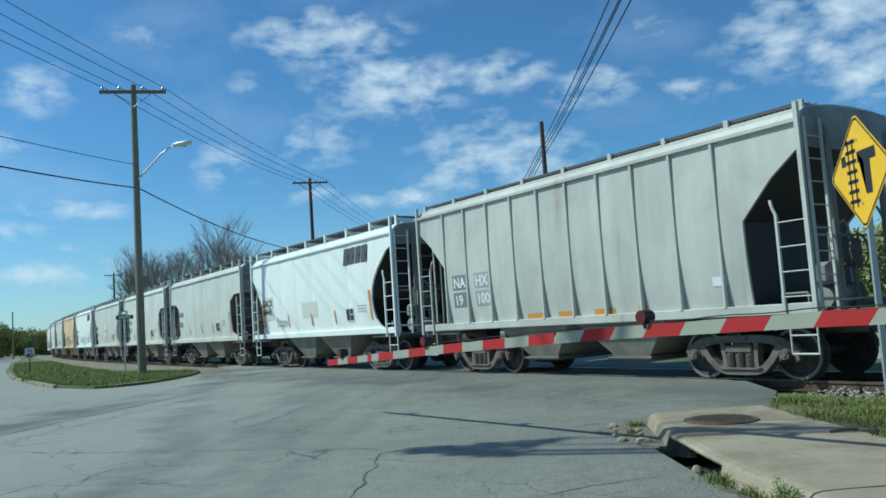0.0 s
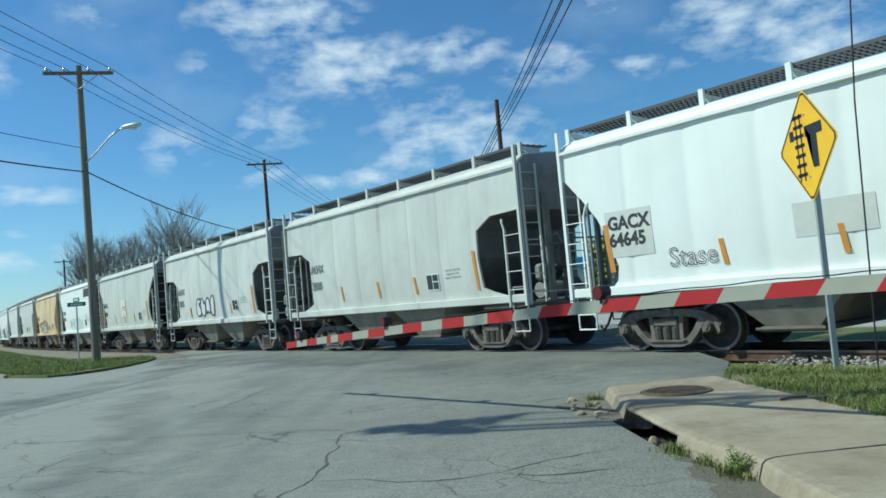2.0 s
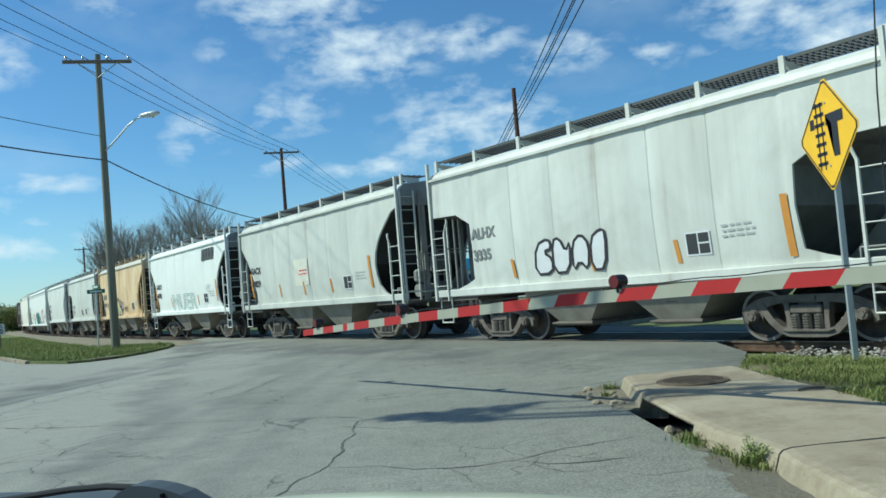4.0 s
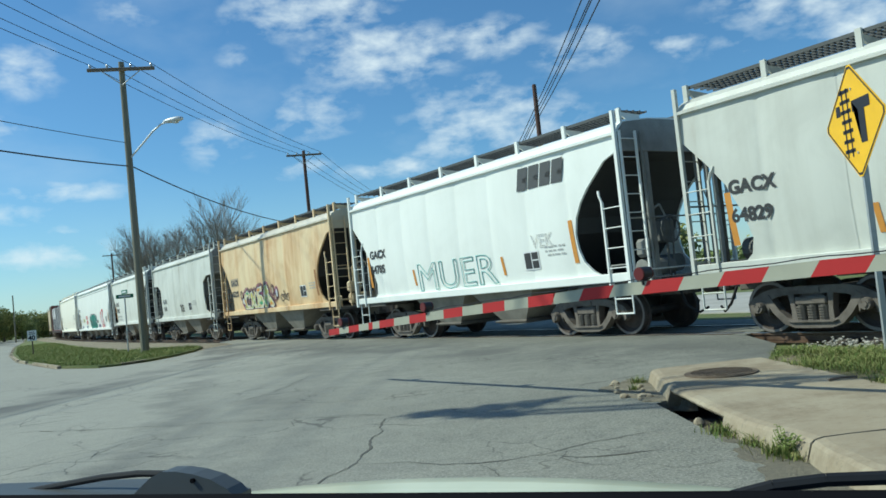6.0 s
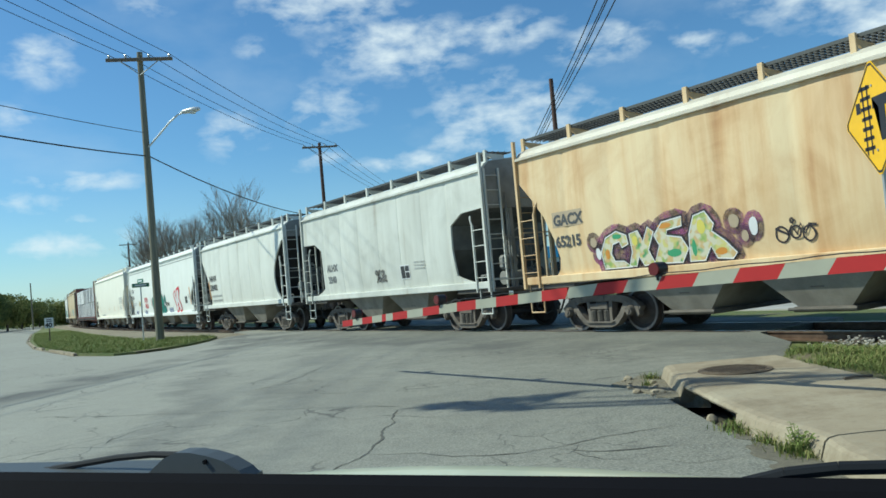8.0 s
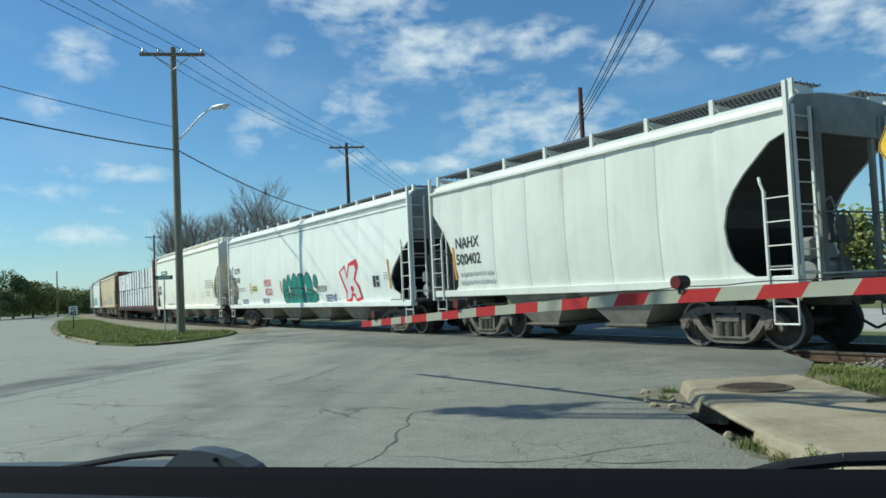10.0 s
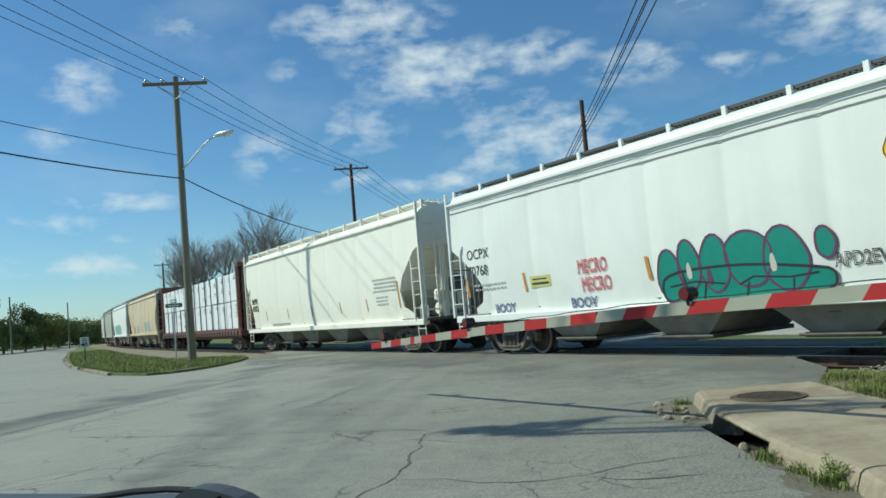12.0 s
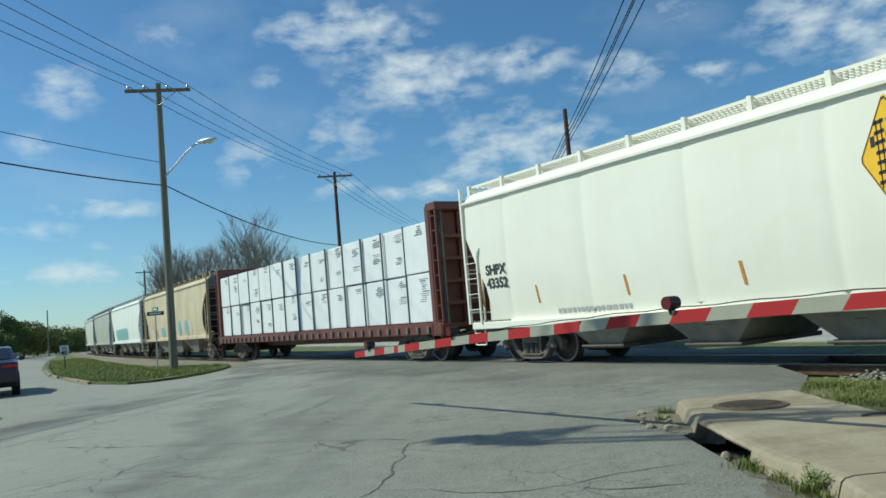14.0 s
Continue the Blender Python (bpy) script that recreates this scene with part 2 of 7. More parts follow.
def sprayed(name, tones, scale, soft=0.0):
    """Blended spray colours; soft lets the ground show through unevenly."""
    n = Nodes(name, 0.65)
    c = tones[0]
    for k, t in enumerate(tones[1:]):
        c = n.mix(n.ramp(n.noise(scale * (1 + 0.35 * k), 1, 0.4, dist=0.2), 0.47, 0.58), c, t)
    if soft:
        n.link(n.ramp(n.noise(9, 6, 0.75), 0.5 - soft * 0.35, 0.5 + soft * 0.25), n.b.inputs["Alpha"])
    return n.color(c)


def gravel_material():
    n = Nodes("ballast_gravel", 0.9)
    v = n.t.nodes.new("ShaderNodeTexVoronoi")
    v.inputs["Scale"].default_value = 17
    n.link(n.co.outputs["Object"], v.inputs["Vector"])
    c = n.mix(n.ramp(n.noise(1.2, 4), 0.4, 0.65), (0.36, 0.33, 0.28), (0.22, 0.17, 0.13))
    sep = n.t.nodes.new("ShaderNodeSeparateColor")
    n.link(v.outputs["Color"], sep.inputs[0])
    c = n.mix(n.ramp(sep.outputs[0], 0.0, 1.0, 0.0, 0.7), c, (0.42, 0.39, 0.34))
    n.bump(v.outputs["Distance"], 0.9, 0.04)
    return n.color(c)


M_ASPHALT = asphalt_material()
M_CONC = concrete_material()
M_GRIT = turf_material("silt_and_grit", (0.27, 0.24, 0.17), (0.34, 0.3, 0.22), (0.17, 0.125, 0.08))
M_SILT = turf_material("road_silt", (0.2, 0.185, 0.14), (0.25, 0.225, 0.165), (0.19, 0.14, 0.09))
M_CRACK = plain("crack_dirt", (0.115, 0.115, 0.1), 0.95)
M_VERGE = turf_material("weedy_soil", (0.09, 0.105, 0.04), (0.18, 0.15, 0.085), (0.27, 0.215, 0.145))
M_TURF = turf_material("meadow_grass", (0.13, 0.175, 0.055), (0.21, 0.225, 0.085), (0.25, 0.2, 0.125))
M_BLADE = foliage("grass_blade", (0.1, 0.18, 0.035), (0.33, 0.32, 0.13))
M_WEED = foliage("weed_blade", (0.08, 0.155, 0.03), (0.32, 0.3, 0.12))
M_LEAF = foliage("spring_leaf", (0.16, 0.2, 0.06), (0.3, 0.3, 0.11))
M_LEAF_DARK = foliage("dark_leaf", (0.11, 0.15, 0.05), (0.22, 0.245, 0.09))
M_TWIG = mixed("pale_twig_bark", (0.33, 0.29, 0.25), (0.25, 0.22, 0.19), 5, 0.9)
M_BARK = mixed("grey_bark", (0.16, 0.13, 0.1), (0.1, 0.08, 0.06), 5, 0.9, vec=(1, 1, 0.2))
M_POLE = mixed("weathered_pole_wood", (0.25, 0.235, 0.175), (0.165, 0.155, 0.115), 3, 0.9, vec=(4, 4, 0.25))
M_CREOSOTE = mixed("reddish_pole_wood", (0.13, 0.07, 0.05), (0.09, 0.05, 0.04), 3, 0.9, vec=(4, 4, 0.25))
M_ARMWOOD = mixed("crossarm_wood", (0.24, 0.19, 0.14), (0.16, 0.13, 0.1), 4, 0.9, vec=(0.4, 4, 4))
M_GALV = plain("galvanised_steel", (0.5, 0.52, 0.52), 0.45, 0.6)
M_ALU = plain("lamp_aluminium", (0.62, 0.65, 0.66), 0.4, 0.3)
M_CABLE = plain("black_cable", (0.02, 0.02, 0.022), 0.6)
M_GLASSCAP = plain("porcelain", (0.55, 0.6, 0.62), 0.2)
M_BALLAST = gravel_material()
M_PALEROAD = mixed("pale_gravel_road", (0.47, 0.46, 0.42), (0.37, 0.36, 0.32), 0.6, 0.9, fine=9.0)
M_STONE = foliage("pale_ballast_stone", (0.5, 0.47, 0.41), (0.24, 0.22, 0.19))
M_RAIL = mixed("rusty_rail", (0.12, 0.075, 0.05), (0.2, 0.13, 0.09), 6, 0.6, 0.5)
M_RAILTOP = plain("polished_rail_head", (0.45, 0.43, 0.4), 0.3, 0.9)
M_TIE = mixed("creosoted_tie", (0.07, 0.055, 0.045), (0.12, 0.095, 0.075), 5, 0.9, vec=(0.3, 3, 3))
M_TRUCK = mixed("dusty_cast_steel", (0.19, 0.165, 0.14), (0.1, 0.085, 0.07), 4, 0.85, 0.0)
M_WHEEL = mixed("wheel_steel", (0.055, 0.045, 0.04), (0.1, 0.078, 0.066), 5, 0.75, 0.0)
M_TREAD = plain("worn_wheel_tread", (0.24, 0.21, 0.19), 0.5, 0.3)
M_BAY = mixed("dusty_hopper_chute", (0.3, 0.28, 0.235), (0.19, 0.17, 0.14), 2, 0.85)
# default grey of end walls, posts and pipes, darker than most bodies
M_ENDPAINT = mixed("mottled_grey_end", (0.34, 0.345, 0.32), (0.2, 0.2, 0.185), 1.6, 0.7)
M_UNDER = mixed("grimy_underframe", (0.1, 0.09, 0.078), (0.17, 0.15, 0.125), 3, 0.85)
M_BLACK = plain("near_black_slope_sheet", (0.022, 0.023, 0.024), 0.6)
M_GREYEND = mixed("mottled_dark_grey", (0.17, 0.175, 0.165), (0.1, 0.105, 0.1), 2, 0.6)
M_GRATE = plain("dark_grating", (0.085, 0.09, 0.09), 0.6, 0.3)
M_RED = plain("reflective_red", (0.4, 0.012, 0.014), 0.7)
M_WHITE = plain("reflective_white", (0.37, 0.37, 0.29), 0.5)
M_LENS = plain("red_lamp_lens", (0.11, 0.006, 0.006), 0.35)
M_YELLOW = plain("sign_yellow", (0.86, 0.5, 0.012), 0.4, bump=0.02)
M_SIGNBLACK = plain("sign_black", (0.02, 0.02, 0.025), 0.5)
M_SIGNWHITE = plain("sign_white", (0.75, 0.76, 0.76), 0.4)
M_SIGNGREEN = plain("sign_green", (0.03, 0.16, 0.09), 0.4)
M_IRON = mixed("cast_iron", (0.14, 0.105, 0.075), (0.2, 0.155, 0.11), 9, 0.8, 0.3)
M_HOODPAINT = plain("pale_green_car_paint", (0.62, 0.66, 0.5), 0.25, bump=0.0)
M_TRIM = plain("black_plastic_trim", (0.014, 0.015, 0.018), 0.6)
M_TRIM.node_tree.nodes["Principled BSDF"].inputs["Specular IOR Level"].default_value = 0.25
M_PRINT = plain("pale_stencil_grey", (0.44, 0.45, 0.44), 0.7)
M_DASH = plain("dashboard_vinyl", (0.006, 0.006, 0.008), 0.95)
M_DASH.node_tree.nodes["Principled BSDF"].inputs["Specular IOR Level"].default_value = 0.1
M_COWL = plain("grey_cowl_plastic", (0.075, 0.085, 0.09), 0.5)
M_CARPAINT = plain("dark_plum_car_paint", (0.05, 0.042, 0.06), 0.22, 0.3, 0.0)
M_CARWHITE = plain("white_car_paint", (0.75, 0.75, 0.75), 0.25, bump=0.0)
M_CARGLASS = plain("tinted_glass", (0.02, 0.025, 0.03), 0.05, bump=0.0)
M_TYRE = plain("tyre_rubber", (0.02, 0.02, 0.02), 0.85)
M_TAIL = plain("tail_lamp_red", (0.35, 0.02, 0.02), 0.2)
M_MARK = plain("stencil_black", (0.04, 0.042, 0.045), 0.7)
M_FADED = plain("faded_stencil_grey", (0.2, 0.21, 0.21), 0.7)
M_LOGO = plain("dark_grey_logo", (0.075, 0.08, 0.085), 0.7)
M_PATCH = plain("grey_paint_patch", (0.64, 0.65, 0.58), 0.6)
M_ORANGE = plain("orange_reflector", (0.62, 0.27, 0.045), 0.5)
M_TEAL = plain("teal_spray", (0.012, 0.25, 0.19), 0.6)
M_PALETEAL = plain("pale_teal_spray", (0.24, 0.47, 0.45), 0.6)
M_SPRAYRED = plain("red_spray", (0.62, 0.03, 0.055), 0.6)
M_SPRAYBLUE = plain("blue_spray", (0.03, 0.06, 0.25), 0.6)
M_SPRAYBLACK = plain("black_spray", (0.03, 0.025, 0.03), 0.6)
M_SPRAYPURPLE = plain("purple_spray", (0.13, 0.05, 0.11), 0.7)
M_SPRAYMULTI = sprayed("blended_green_spray", ((0.3, 0.42, 0.13), (0.08, 0.3, 0.13), (0.6, 0.56, 0.2), (0.58, 0.42, 0.2), (0.62, 0.6, 0.45)), 3.2)
M_SPRAYHALO = sprayed("dusty_purple_spray", ((0.13, 0.05, 0.11), (0.3, 0.08, 0.2), (0.05, 0.03, 0.04)), 2.4, 0.9)
M_SPRAYMINT = plain("mint_green_spray", (0.07, 0.34, 0.16), 0.6)
M_SPRAYLEMON = plain("lemon_spray", (0.68, 0.6, 0.12), 0.6)
M_SPRAYPINK = plain("pale_pink_spray", (0.62, 0.57, 0.52), 0.6)
M_WRAP = car_paint("white_lumber_wrap", (0.87, 0.88, 0.88), (0.64, 0.68, 0.72), 0, 0.4, 0.45)
M_OXIDE = car_paint("oxide_red_paint", (0.17, 0.05, 0.035), (0.1, 0.045, 0.035), 0.2, 0.6)
M_STRAP = plain("dark_strap", (0.12, 0.13, 0.15), 0.6)
P_WHITE = car_paint("white_hopper_paint", (0.63, 0.64, 0.575), (0.46, 0.46, 0.4), 0.05, 0.6)
P_CLEAN = car_paint("pale_white_hopper_paint", (0.75, 0.76, 0.7), (0.56, 0.56, 0.5), 0.03, 0.5)
P_BRIGHT = car_paint("bright_white_hopper_paint", (0.84, 0.86, 0.81), (0.66, 0.68, 0.63), 0.0, 0.3)
P_CREAM = car_paint("cream_white_hopper_paint", (0.9, 0.88, 0.77), (0.78, 0.74, 0.62), 0.0, 0.25)
P_GREYWHITE = car_paint("dusty_grey_white_paint", (0.68, 0.69, 0.63), (0.47, 0.47, 0.41), 0.08, 0.7)
P_GREY = car_paint("chalky_grey_paint", (0.56, 0.56, 0.5), (0.38, 0.38, 0.34), 0.1, 0.75)
P_TAN = car_paint("rusty_tan_paint", (0.78, 0.62, 0.38), (0.62, 0.36, 0.15), 0.42, 0.95, rustcol=(0.4, 0.19, 0.07))
P_ROOF = car_paint("chalky_roof_paint", (0.66, 0.62, 0.52), (0.46, 0.41, 0.32), 0.06, 0.6)
P_OLDTAN = car_paint("stained_cream_paint", (0.68, 0.58, 0.4), (0.52, 0.38, 0.22), 0.3, 0.7, rustcol=(0.4, 0.18, 0.08))
P_GREENGREY = car_paint("greenish_grey_paint", (0.48, 0.5, 0.44), (0.36, 0.37, 0.32), 0.1, 0.6)
M_GREYPATCH = plain("pale_grey_patch", (0.36, 0.37, 0.36), 0.7)
P_GREYPATCH = plain("dull_tan_patch", (0.45, 0.36, 0.25), 0.7)
M_CREAMPATCH = plain("cream_patch", (0.72, 0.7, 0.58), 0.6)
M_RUST = plain("rust_brown", (0.34, 0.17, 0.07), 0.8)
M_SEAM = plain("dirty_seam", (0.54, 0.55, 0.5), 0.7)


# ---- mesh helpers ----
from mathutils.geometry import tessellate_polygon

def mesh_of(name, bm, smooth=False):
    bmesh.ops.recalc_face_normals(bm, faces=bm.faces)
    me = bpy.data.meshes.new(name)
    bm.to_mesh(me)
    bm.free()
    if smooth:
        me.polygons.foreach_set("use_smooth", [True] * len(me.polygons))
    return me


def part(name, data, material, parent=None, label="", smooth=False, at=None):
    """Links a bmesh, or a mesh that is shared, as one object under a thing or a part."""
    me = mesh_of(name, data, smooth) if isinstance(data, bmesh.types.BMesh) else data
    if not me.materials:
        me.materials.append(material)
    ob = new(name, me)
    if parent is not None:
        ob.parent = parent
    if at is not None:
        ob.matrix_basis = at
    if label:
        ob["label"] = label
    return ob


def empty(name, m=None):
    ob = new(name)
    ob.empty_display_size = 0.2
    if m is not None:
        ob.matrix_basis = m
    return ob


def bx(bm, x0, x1, y0, y1, z0, z1, bevel=0.0):
    v = [bm.verts.new((x, y, z)) for x in (x0, x1) for y in (y0, y1) for z in (z0, z1)]
    fs = [bm.faces.new([v[i] for i in q]) for q in ((0, 1, 3, 2), (4, 6, 7, 5), (0, 4, 5, 1), (2, 3, 7, 6), (0, 2, 6, 4), (1, 5, 7, 3))]
    if bevel:
        es = {e for f in fs for e in f.edges}
        bmesh.ops.bevel(bm, geom=list(es), offset=bevel, segments=1, affect="EDGES")
    return v


def rod(bm, p, q, r, n=8, r2=None):
    p, q = Vector(p), Vector(q)
    d = q - p
    m = d.to_track_quat("Z", "Y").to_matrix()
    a, b = [], []
    for i in range(n):
        w = 2 * math.pi * i / n
        o = Vector((math.cos(w), math.sin(w), 0))
        a.append(bm.verts.new(p + m @ (o * r)))
        b.append(bm.verts.new(q + m @ (o * (r if r2 is None else r2))))
    for i in range(n):
        j = (i + 1) % n
        bm.faces.new((a[i], a[j], b[j], b[i]))
    bm.faces.new(a[::-1])
    bm.faces.new(b)


def pipe(bm, pts, r, n=6):
    for p, q in zip(pts, pts[1:]):
        rod(bm, p, q, r, n)


def prism(bm, outline, lo, hi, plane="xy"):
    """An outline pulled from lo to hi along the axis that the plane leaves out."""
    def put(u, v, w):
        return {"xy": (u, v, w), "xz": (u, w, v), "yz": (w, u, v)}[plane]
    a = [bm.verts.new(put(u, v, lo)) for u, v in outline]
    b = [bm.verts.new(put(u, v, hi)) for u, v in outline]
    n = len(outline)
    for i in range(n):
        j = (i + 1) % n
        bm.faces.new((a[i], a[j], b[j], b[i]))
    if n <= 4:
        bm.faces.new(a[::-1])
        bm.faces.new(b)
        return
    for t in tessellate_polygon([[Vector((u, v, 0)) for u, v in outline]]):
        (ux, uy), (vx, vy), (wx, wy) = (outline[k] for k in t)
        turn = (vx - ux) * (wy - uy) - (vy - uy) * (wx - ux)
        if abs(turn) < 1e-9:
            continue
        t = t if turn > 0 else t[::-1]
        bm.faces.new([b[k] for k in t])
        bm.faces.new([a[k] for k in t[::-1]])


def lerp(x, pts):
    return float(np.interp(x, [p[0] for p in pts], [p[1] for p in pts]))


def text_mesh(words, size, bold=0.0, outline=0.0, wide=1.0):
    """Lettering of the built-in font as a flat mesh, or as drawn strokes round the letters."""
    cu = bpy.data.curves.new("lettering", "FONT")
    cu.body, cu.size, cu.align_x = words, size, "LEFT"
    cu.resolution_u = 3
    cu.offset = bold
    if outline:
        cu.fill_mode, cu.bevel_depth, cu.bevel_resolution = "NONE", outline, 0
    ob = bpy.data.objects.new("lettering", cu)
    scene.collection.objects.link(ob)
    dg = bpy.context.evaluated_depsgraph_get()
    me = bpy.data.meshes.new_from_object(ob.evaluated_get(dg))
    bpy.data.objects.remove(ob)
    bpy.data.curves.remove(cu)
    me.materials.clear()
    for v in me.vertices:
        v.co.x *= wide
    return me


# ---- ground, roads, kerbs ----
def structure(name, bm, material, label, category):
    return tagged(part(name, bm, material), label, category, kind="structure")


def build_ground():
    bm = bmesh.new()
    bx(bm, -2500, 2500, -2500, 2500, -0.6, -0.2)
    structure("ground", bm, M_TURF, "rough grassy ground beside the railway", "ground")
    tk = lambda s, lat: tuple(on_track(s, lat)[:2])
    road = [(2.02, -40), (2.02, 6.16), (1.93, 6.2), (1.93, 7.75), (2.02, 7.8), (2.02, 9.18), (3.58, 9.24), (4.08, 10.3), tk(-12.3, 2.2), tk(-10.9, 1.0), tk(-10.7, -1.8), tk(-3.5, -2.6), tk(-3.5, -7), tk(15, -7), tk(15, 1.6), tk(11, 2.3), (-8.7, 30.6), (-8.6, 26.5),
            (-8.95, 24.8), (-9.6, 24.1), (-10.4, 24.1), (-12.6, 26.2), (-15.2, 30.1), tk(20, 9.0), tk(33, 8.4), tk(61, 6.8), tk(91, 5.2), tk(120, 5.2), tk(150, 5.2), tk(150, 21),
            tk(120, 21), tk(91, 21), tk(61, 22), tk(40, 24), tk(20, 27), (-36, 12), (-38, -40)]
    bm = bmesh.new()
    prism(bm, road, -0.25, 0.0)
    structure("road", bm, M_ASPHALT, "worn grey asphalt road with cracks and dark patches", "road")
    # grass island between road and track
    isl = [(-9.1, 30.6), (-8.8, 28.6), (-8.85, 26.6), (-9.2, 25.1), (-9.75, 24.4), (-10.4, 24.35), (-12.5, 26.45), (-15.0, 30.35), tk(20, 8.8), tk(33, 8.2), tk(61, 6.6), tk(91, 5.0), tk(120, 5.0), tk(150, 5.0),
           tk(150, 3.6), tk(120, 3.6), tk(91, 3.6), tk(58, 3.6), tk(31, 4.7), tk(23, 5.0), tk(16.5, 5.1), tk(14.5, 4.3), tk(12.5, 3.3)]
    bm = bmesh.new()
    prism(bm, isl, -0.22, 0.06)
    structure("grass_island", bm, M_TURF, "grass island between road and railway track", "grass")
    bm = bmesh.new()
    prism(bm, [tk(6.0, 3.0), (-7.9, 24.5), (-10.2, 23.2), (-13.3, 25.8), tk(20, 10.0), tk(33, 9.3), tk(61, 7.7), tk(91, 6.1), tk(130, 6.1), tk(130, 1.9), tk(91, 1.9), tk(75, 1.9), tk(61, 1.9), tk(47, 1.9), tk(33, 1.9), tk(20, 1.9), tk(14, 1.9), tk(8.0, 1.9)], -0.24, -0.012)
    structure("track_shoulder", bm, M_GRIT, "bare brown soil and grit beside the track", "soil")
    edge = isl[3:11]
    bm = bmesh.new()
    rng = random.Random(12)
    for (ax, ay), (cx, cy) in zip(edge, edge[1:]):
        run = Vector((cx - ax, cy - ay, 0))
        d = run.normalized()
        n = Vector((-d.y, d.x, 0))
        if n.x + n.y > 0:
            n = -n
        # short kerb lengths, some sunk or missing
        count = max(1, int(run.length / 1.6))
        for k in range(count):
            if rng.random() < 0.25:
                continue
            p = Vector((ax, ay, 0)) + run * (k / count)
            q = Vector((ax, ay, 0)) + run * ((k + 0.97) / count)
            w = rng.uniform(0.1, 0.15)
            prism(bm, [(p.x, p.y), (q.x, q.y), (q.x + n.x * w, q.y + n.y * w), (p.x + n.x * w, p.y + n.y * w)], -0.2, rng.uniform(0.035, 0.085))
    structure("kerb_island", bm, M_CONC, "low broken concrete kerb round the grass island", "kerb")
    # verge on the right, rising gently from the walk
    verge = [(3.5, -40), (3.5, 8.95), (3.62, 9.2), (3.82, 9.6), tk(-13.9, 4.2), tk(-60, 4.2), (60, -40)]
    bm = bmesh.new()
    prism(bm, verge, -0.22, 0.13)
    rows = []
    for k in range(24):
        q = -13.2 - 2.0 * k
        rows.append([bm.verts.new(on_track(q, la, z)) for la, z in ((4.21, 0.129 if k else 0.0), (3.7, 0.09 if k else -0.05), (3.1, -0.03), (2.9, -0.2), (4.21, -0.2))])
    for a, b in zip(rows, rows[1:]):
        for k in range(5):
            m = (k + 1) % 5
            bm.faces.new((a[k], a[m], b[m], b[k]))
    bm.faces.new(rows[0])
    bm.faces.new(rows[-1][::-1])
    structure("grass_verge", bm, M_VERGE, "weedy grass verge with bare soil patches", "grass")
    # far side: pale service road and lots beyond the track
    bm = bmesh.new()
    prism(bm, [tk(-90, -6), tk(-9, -6), tk(40, -9), tk(40, -17), tk(-9, -17), tk(-90, -17)], -0.3, -0.17)
    structure("service_road", bm, M_PALEROAD, "pale gravel service road beyond the track", "road")


def worn_slab(y0, y1, edge, top, mouth=None, seed=0, back=3.52):
    """Slab with a rounded, chipped kerb edge; over the mouth its face stops short of the gutter."""
    bm = bmesh.new()
    count = int((y1 - y0) / 0.06)
    rings = []
    for i in range(count + 1):
        y = y0 + (y1 - y0) * i / count
        x = edge(y) + 0.02 * noise.noise((y * 2.3, seed, 0)) + 0.012 * noise.noise((y * 9, seed, 1))
        chip = 0.02 * max(0.0, noise.noise((y * 4, seed, 5)) - 0.15)
        open_here = mouth and mouth[0] < y < mouth[1]
        low = 0.098 if open_here else -0.05
        foot = x + 0.015 if open_here else x - 0.05
        dip = lambda u: 0.006 * noise.noise((u * 1.3, y * 1.3, seed))
        prof = [(back, -0.1), (back, top), (x + 0.7, top + dip(x + 0.7)), (x + 0.25, top - 0.003 + dip(x)), (x + 0.085, top - 0.006 - chip), (x + 0.03, top - 0.018 - chip), (x + 0.005, top - 0.04), (foot, low), (x + 0.55, low)]
        rings.append([bm.verts.new((px, y, pz)) for px, pz in prof])
    for p, q in zip(rings, rings[1:]):
        for k in range(len(p) - 1):
            bm.faces.new((p[k], p[k + 1], q[k + 1], q[k]))
    bm.faces.new(rings[0])
    bm.faces.new(list(reversed(rings[-1])))
    return bm


def ragged(bm, outline, lo, hi, seed, step=0.12, jag=0.05):
    """Flat patch with a broken outline."""
    pts = []
    for (ax, ay), (cx, cy) in zip(outline, outline[1:] + outline[:1]):
        n = max(1, int(math.hypot(cx - ax, cy - ay) / step))
        for k in range(n):
            x, y = ax + (cx - ax) * k / n, ay + (cy - ay) * k / n
            pts.append((x + jag * noise.noise((x * 6, y * 6, seed)), y + jag * noise.noise((x * 6, y * 6, seed + 7))))
    prism(bm, pts, lo, hi)


# cracks in the asphalt: way points on the road
CRACKS = [[(-2.66, 11.1), (-1.57, 10.4), (-0.69, 10.3)], [(-5.6, 10.6), (-3.84, 9.9), (-1.86, 9.3), (-0.5, 8.75)], [(-3.06, 11.4), (-2.7, 12.2), (-2.4, 14.6)],
          [(-0.5, 8.75), (-0.74, 8.5), (-0.73, 7.05), (-0.85, 6.2), (-1.3, 5.0)], [(-3.58, 7.9), (-3.56, 8.8)],
          [(-0.8, 6.4), (0.15, 5.95), (0.62, 6.0), (1.02, 6.3), (1.81, 6.5)], [(0.17, 5.91), (0.35, 5.3)], [(0.57, 6.0), (0.85, 5.83), (1.69, 5.67)],
          [(1.26, 5.37), (1.41, 5.26), (1.85, 5.3)], [(0.69, 5.94), (0.89, 5.58), (1.14, 5.4)]]


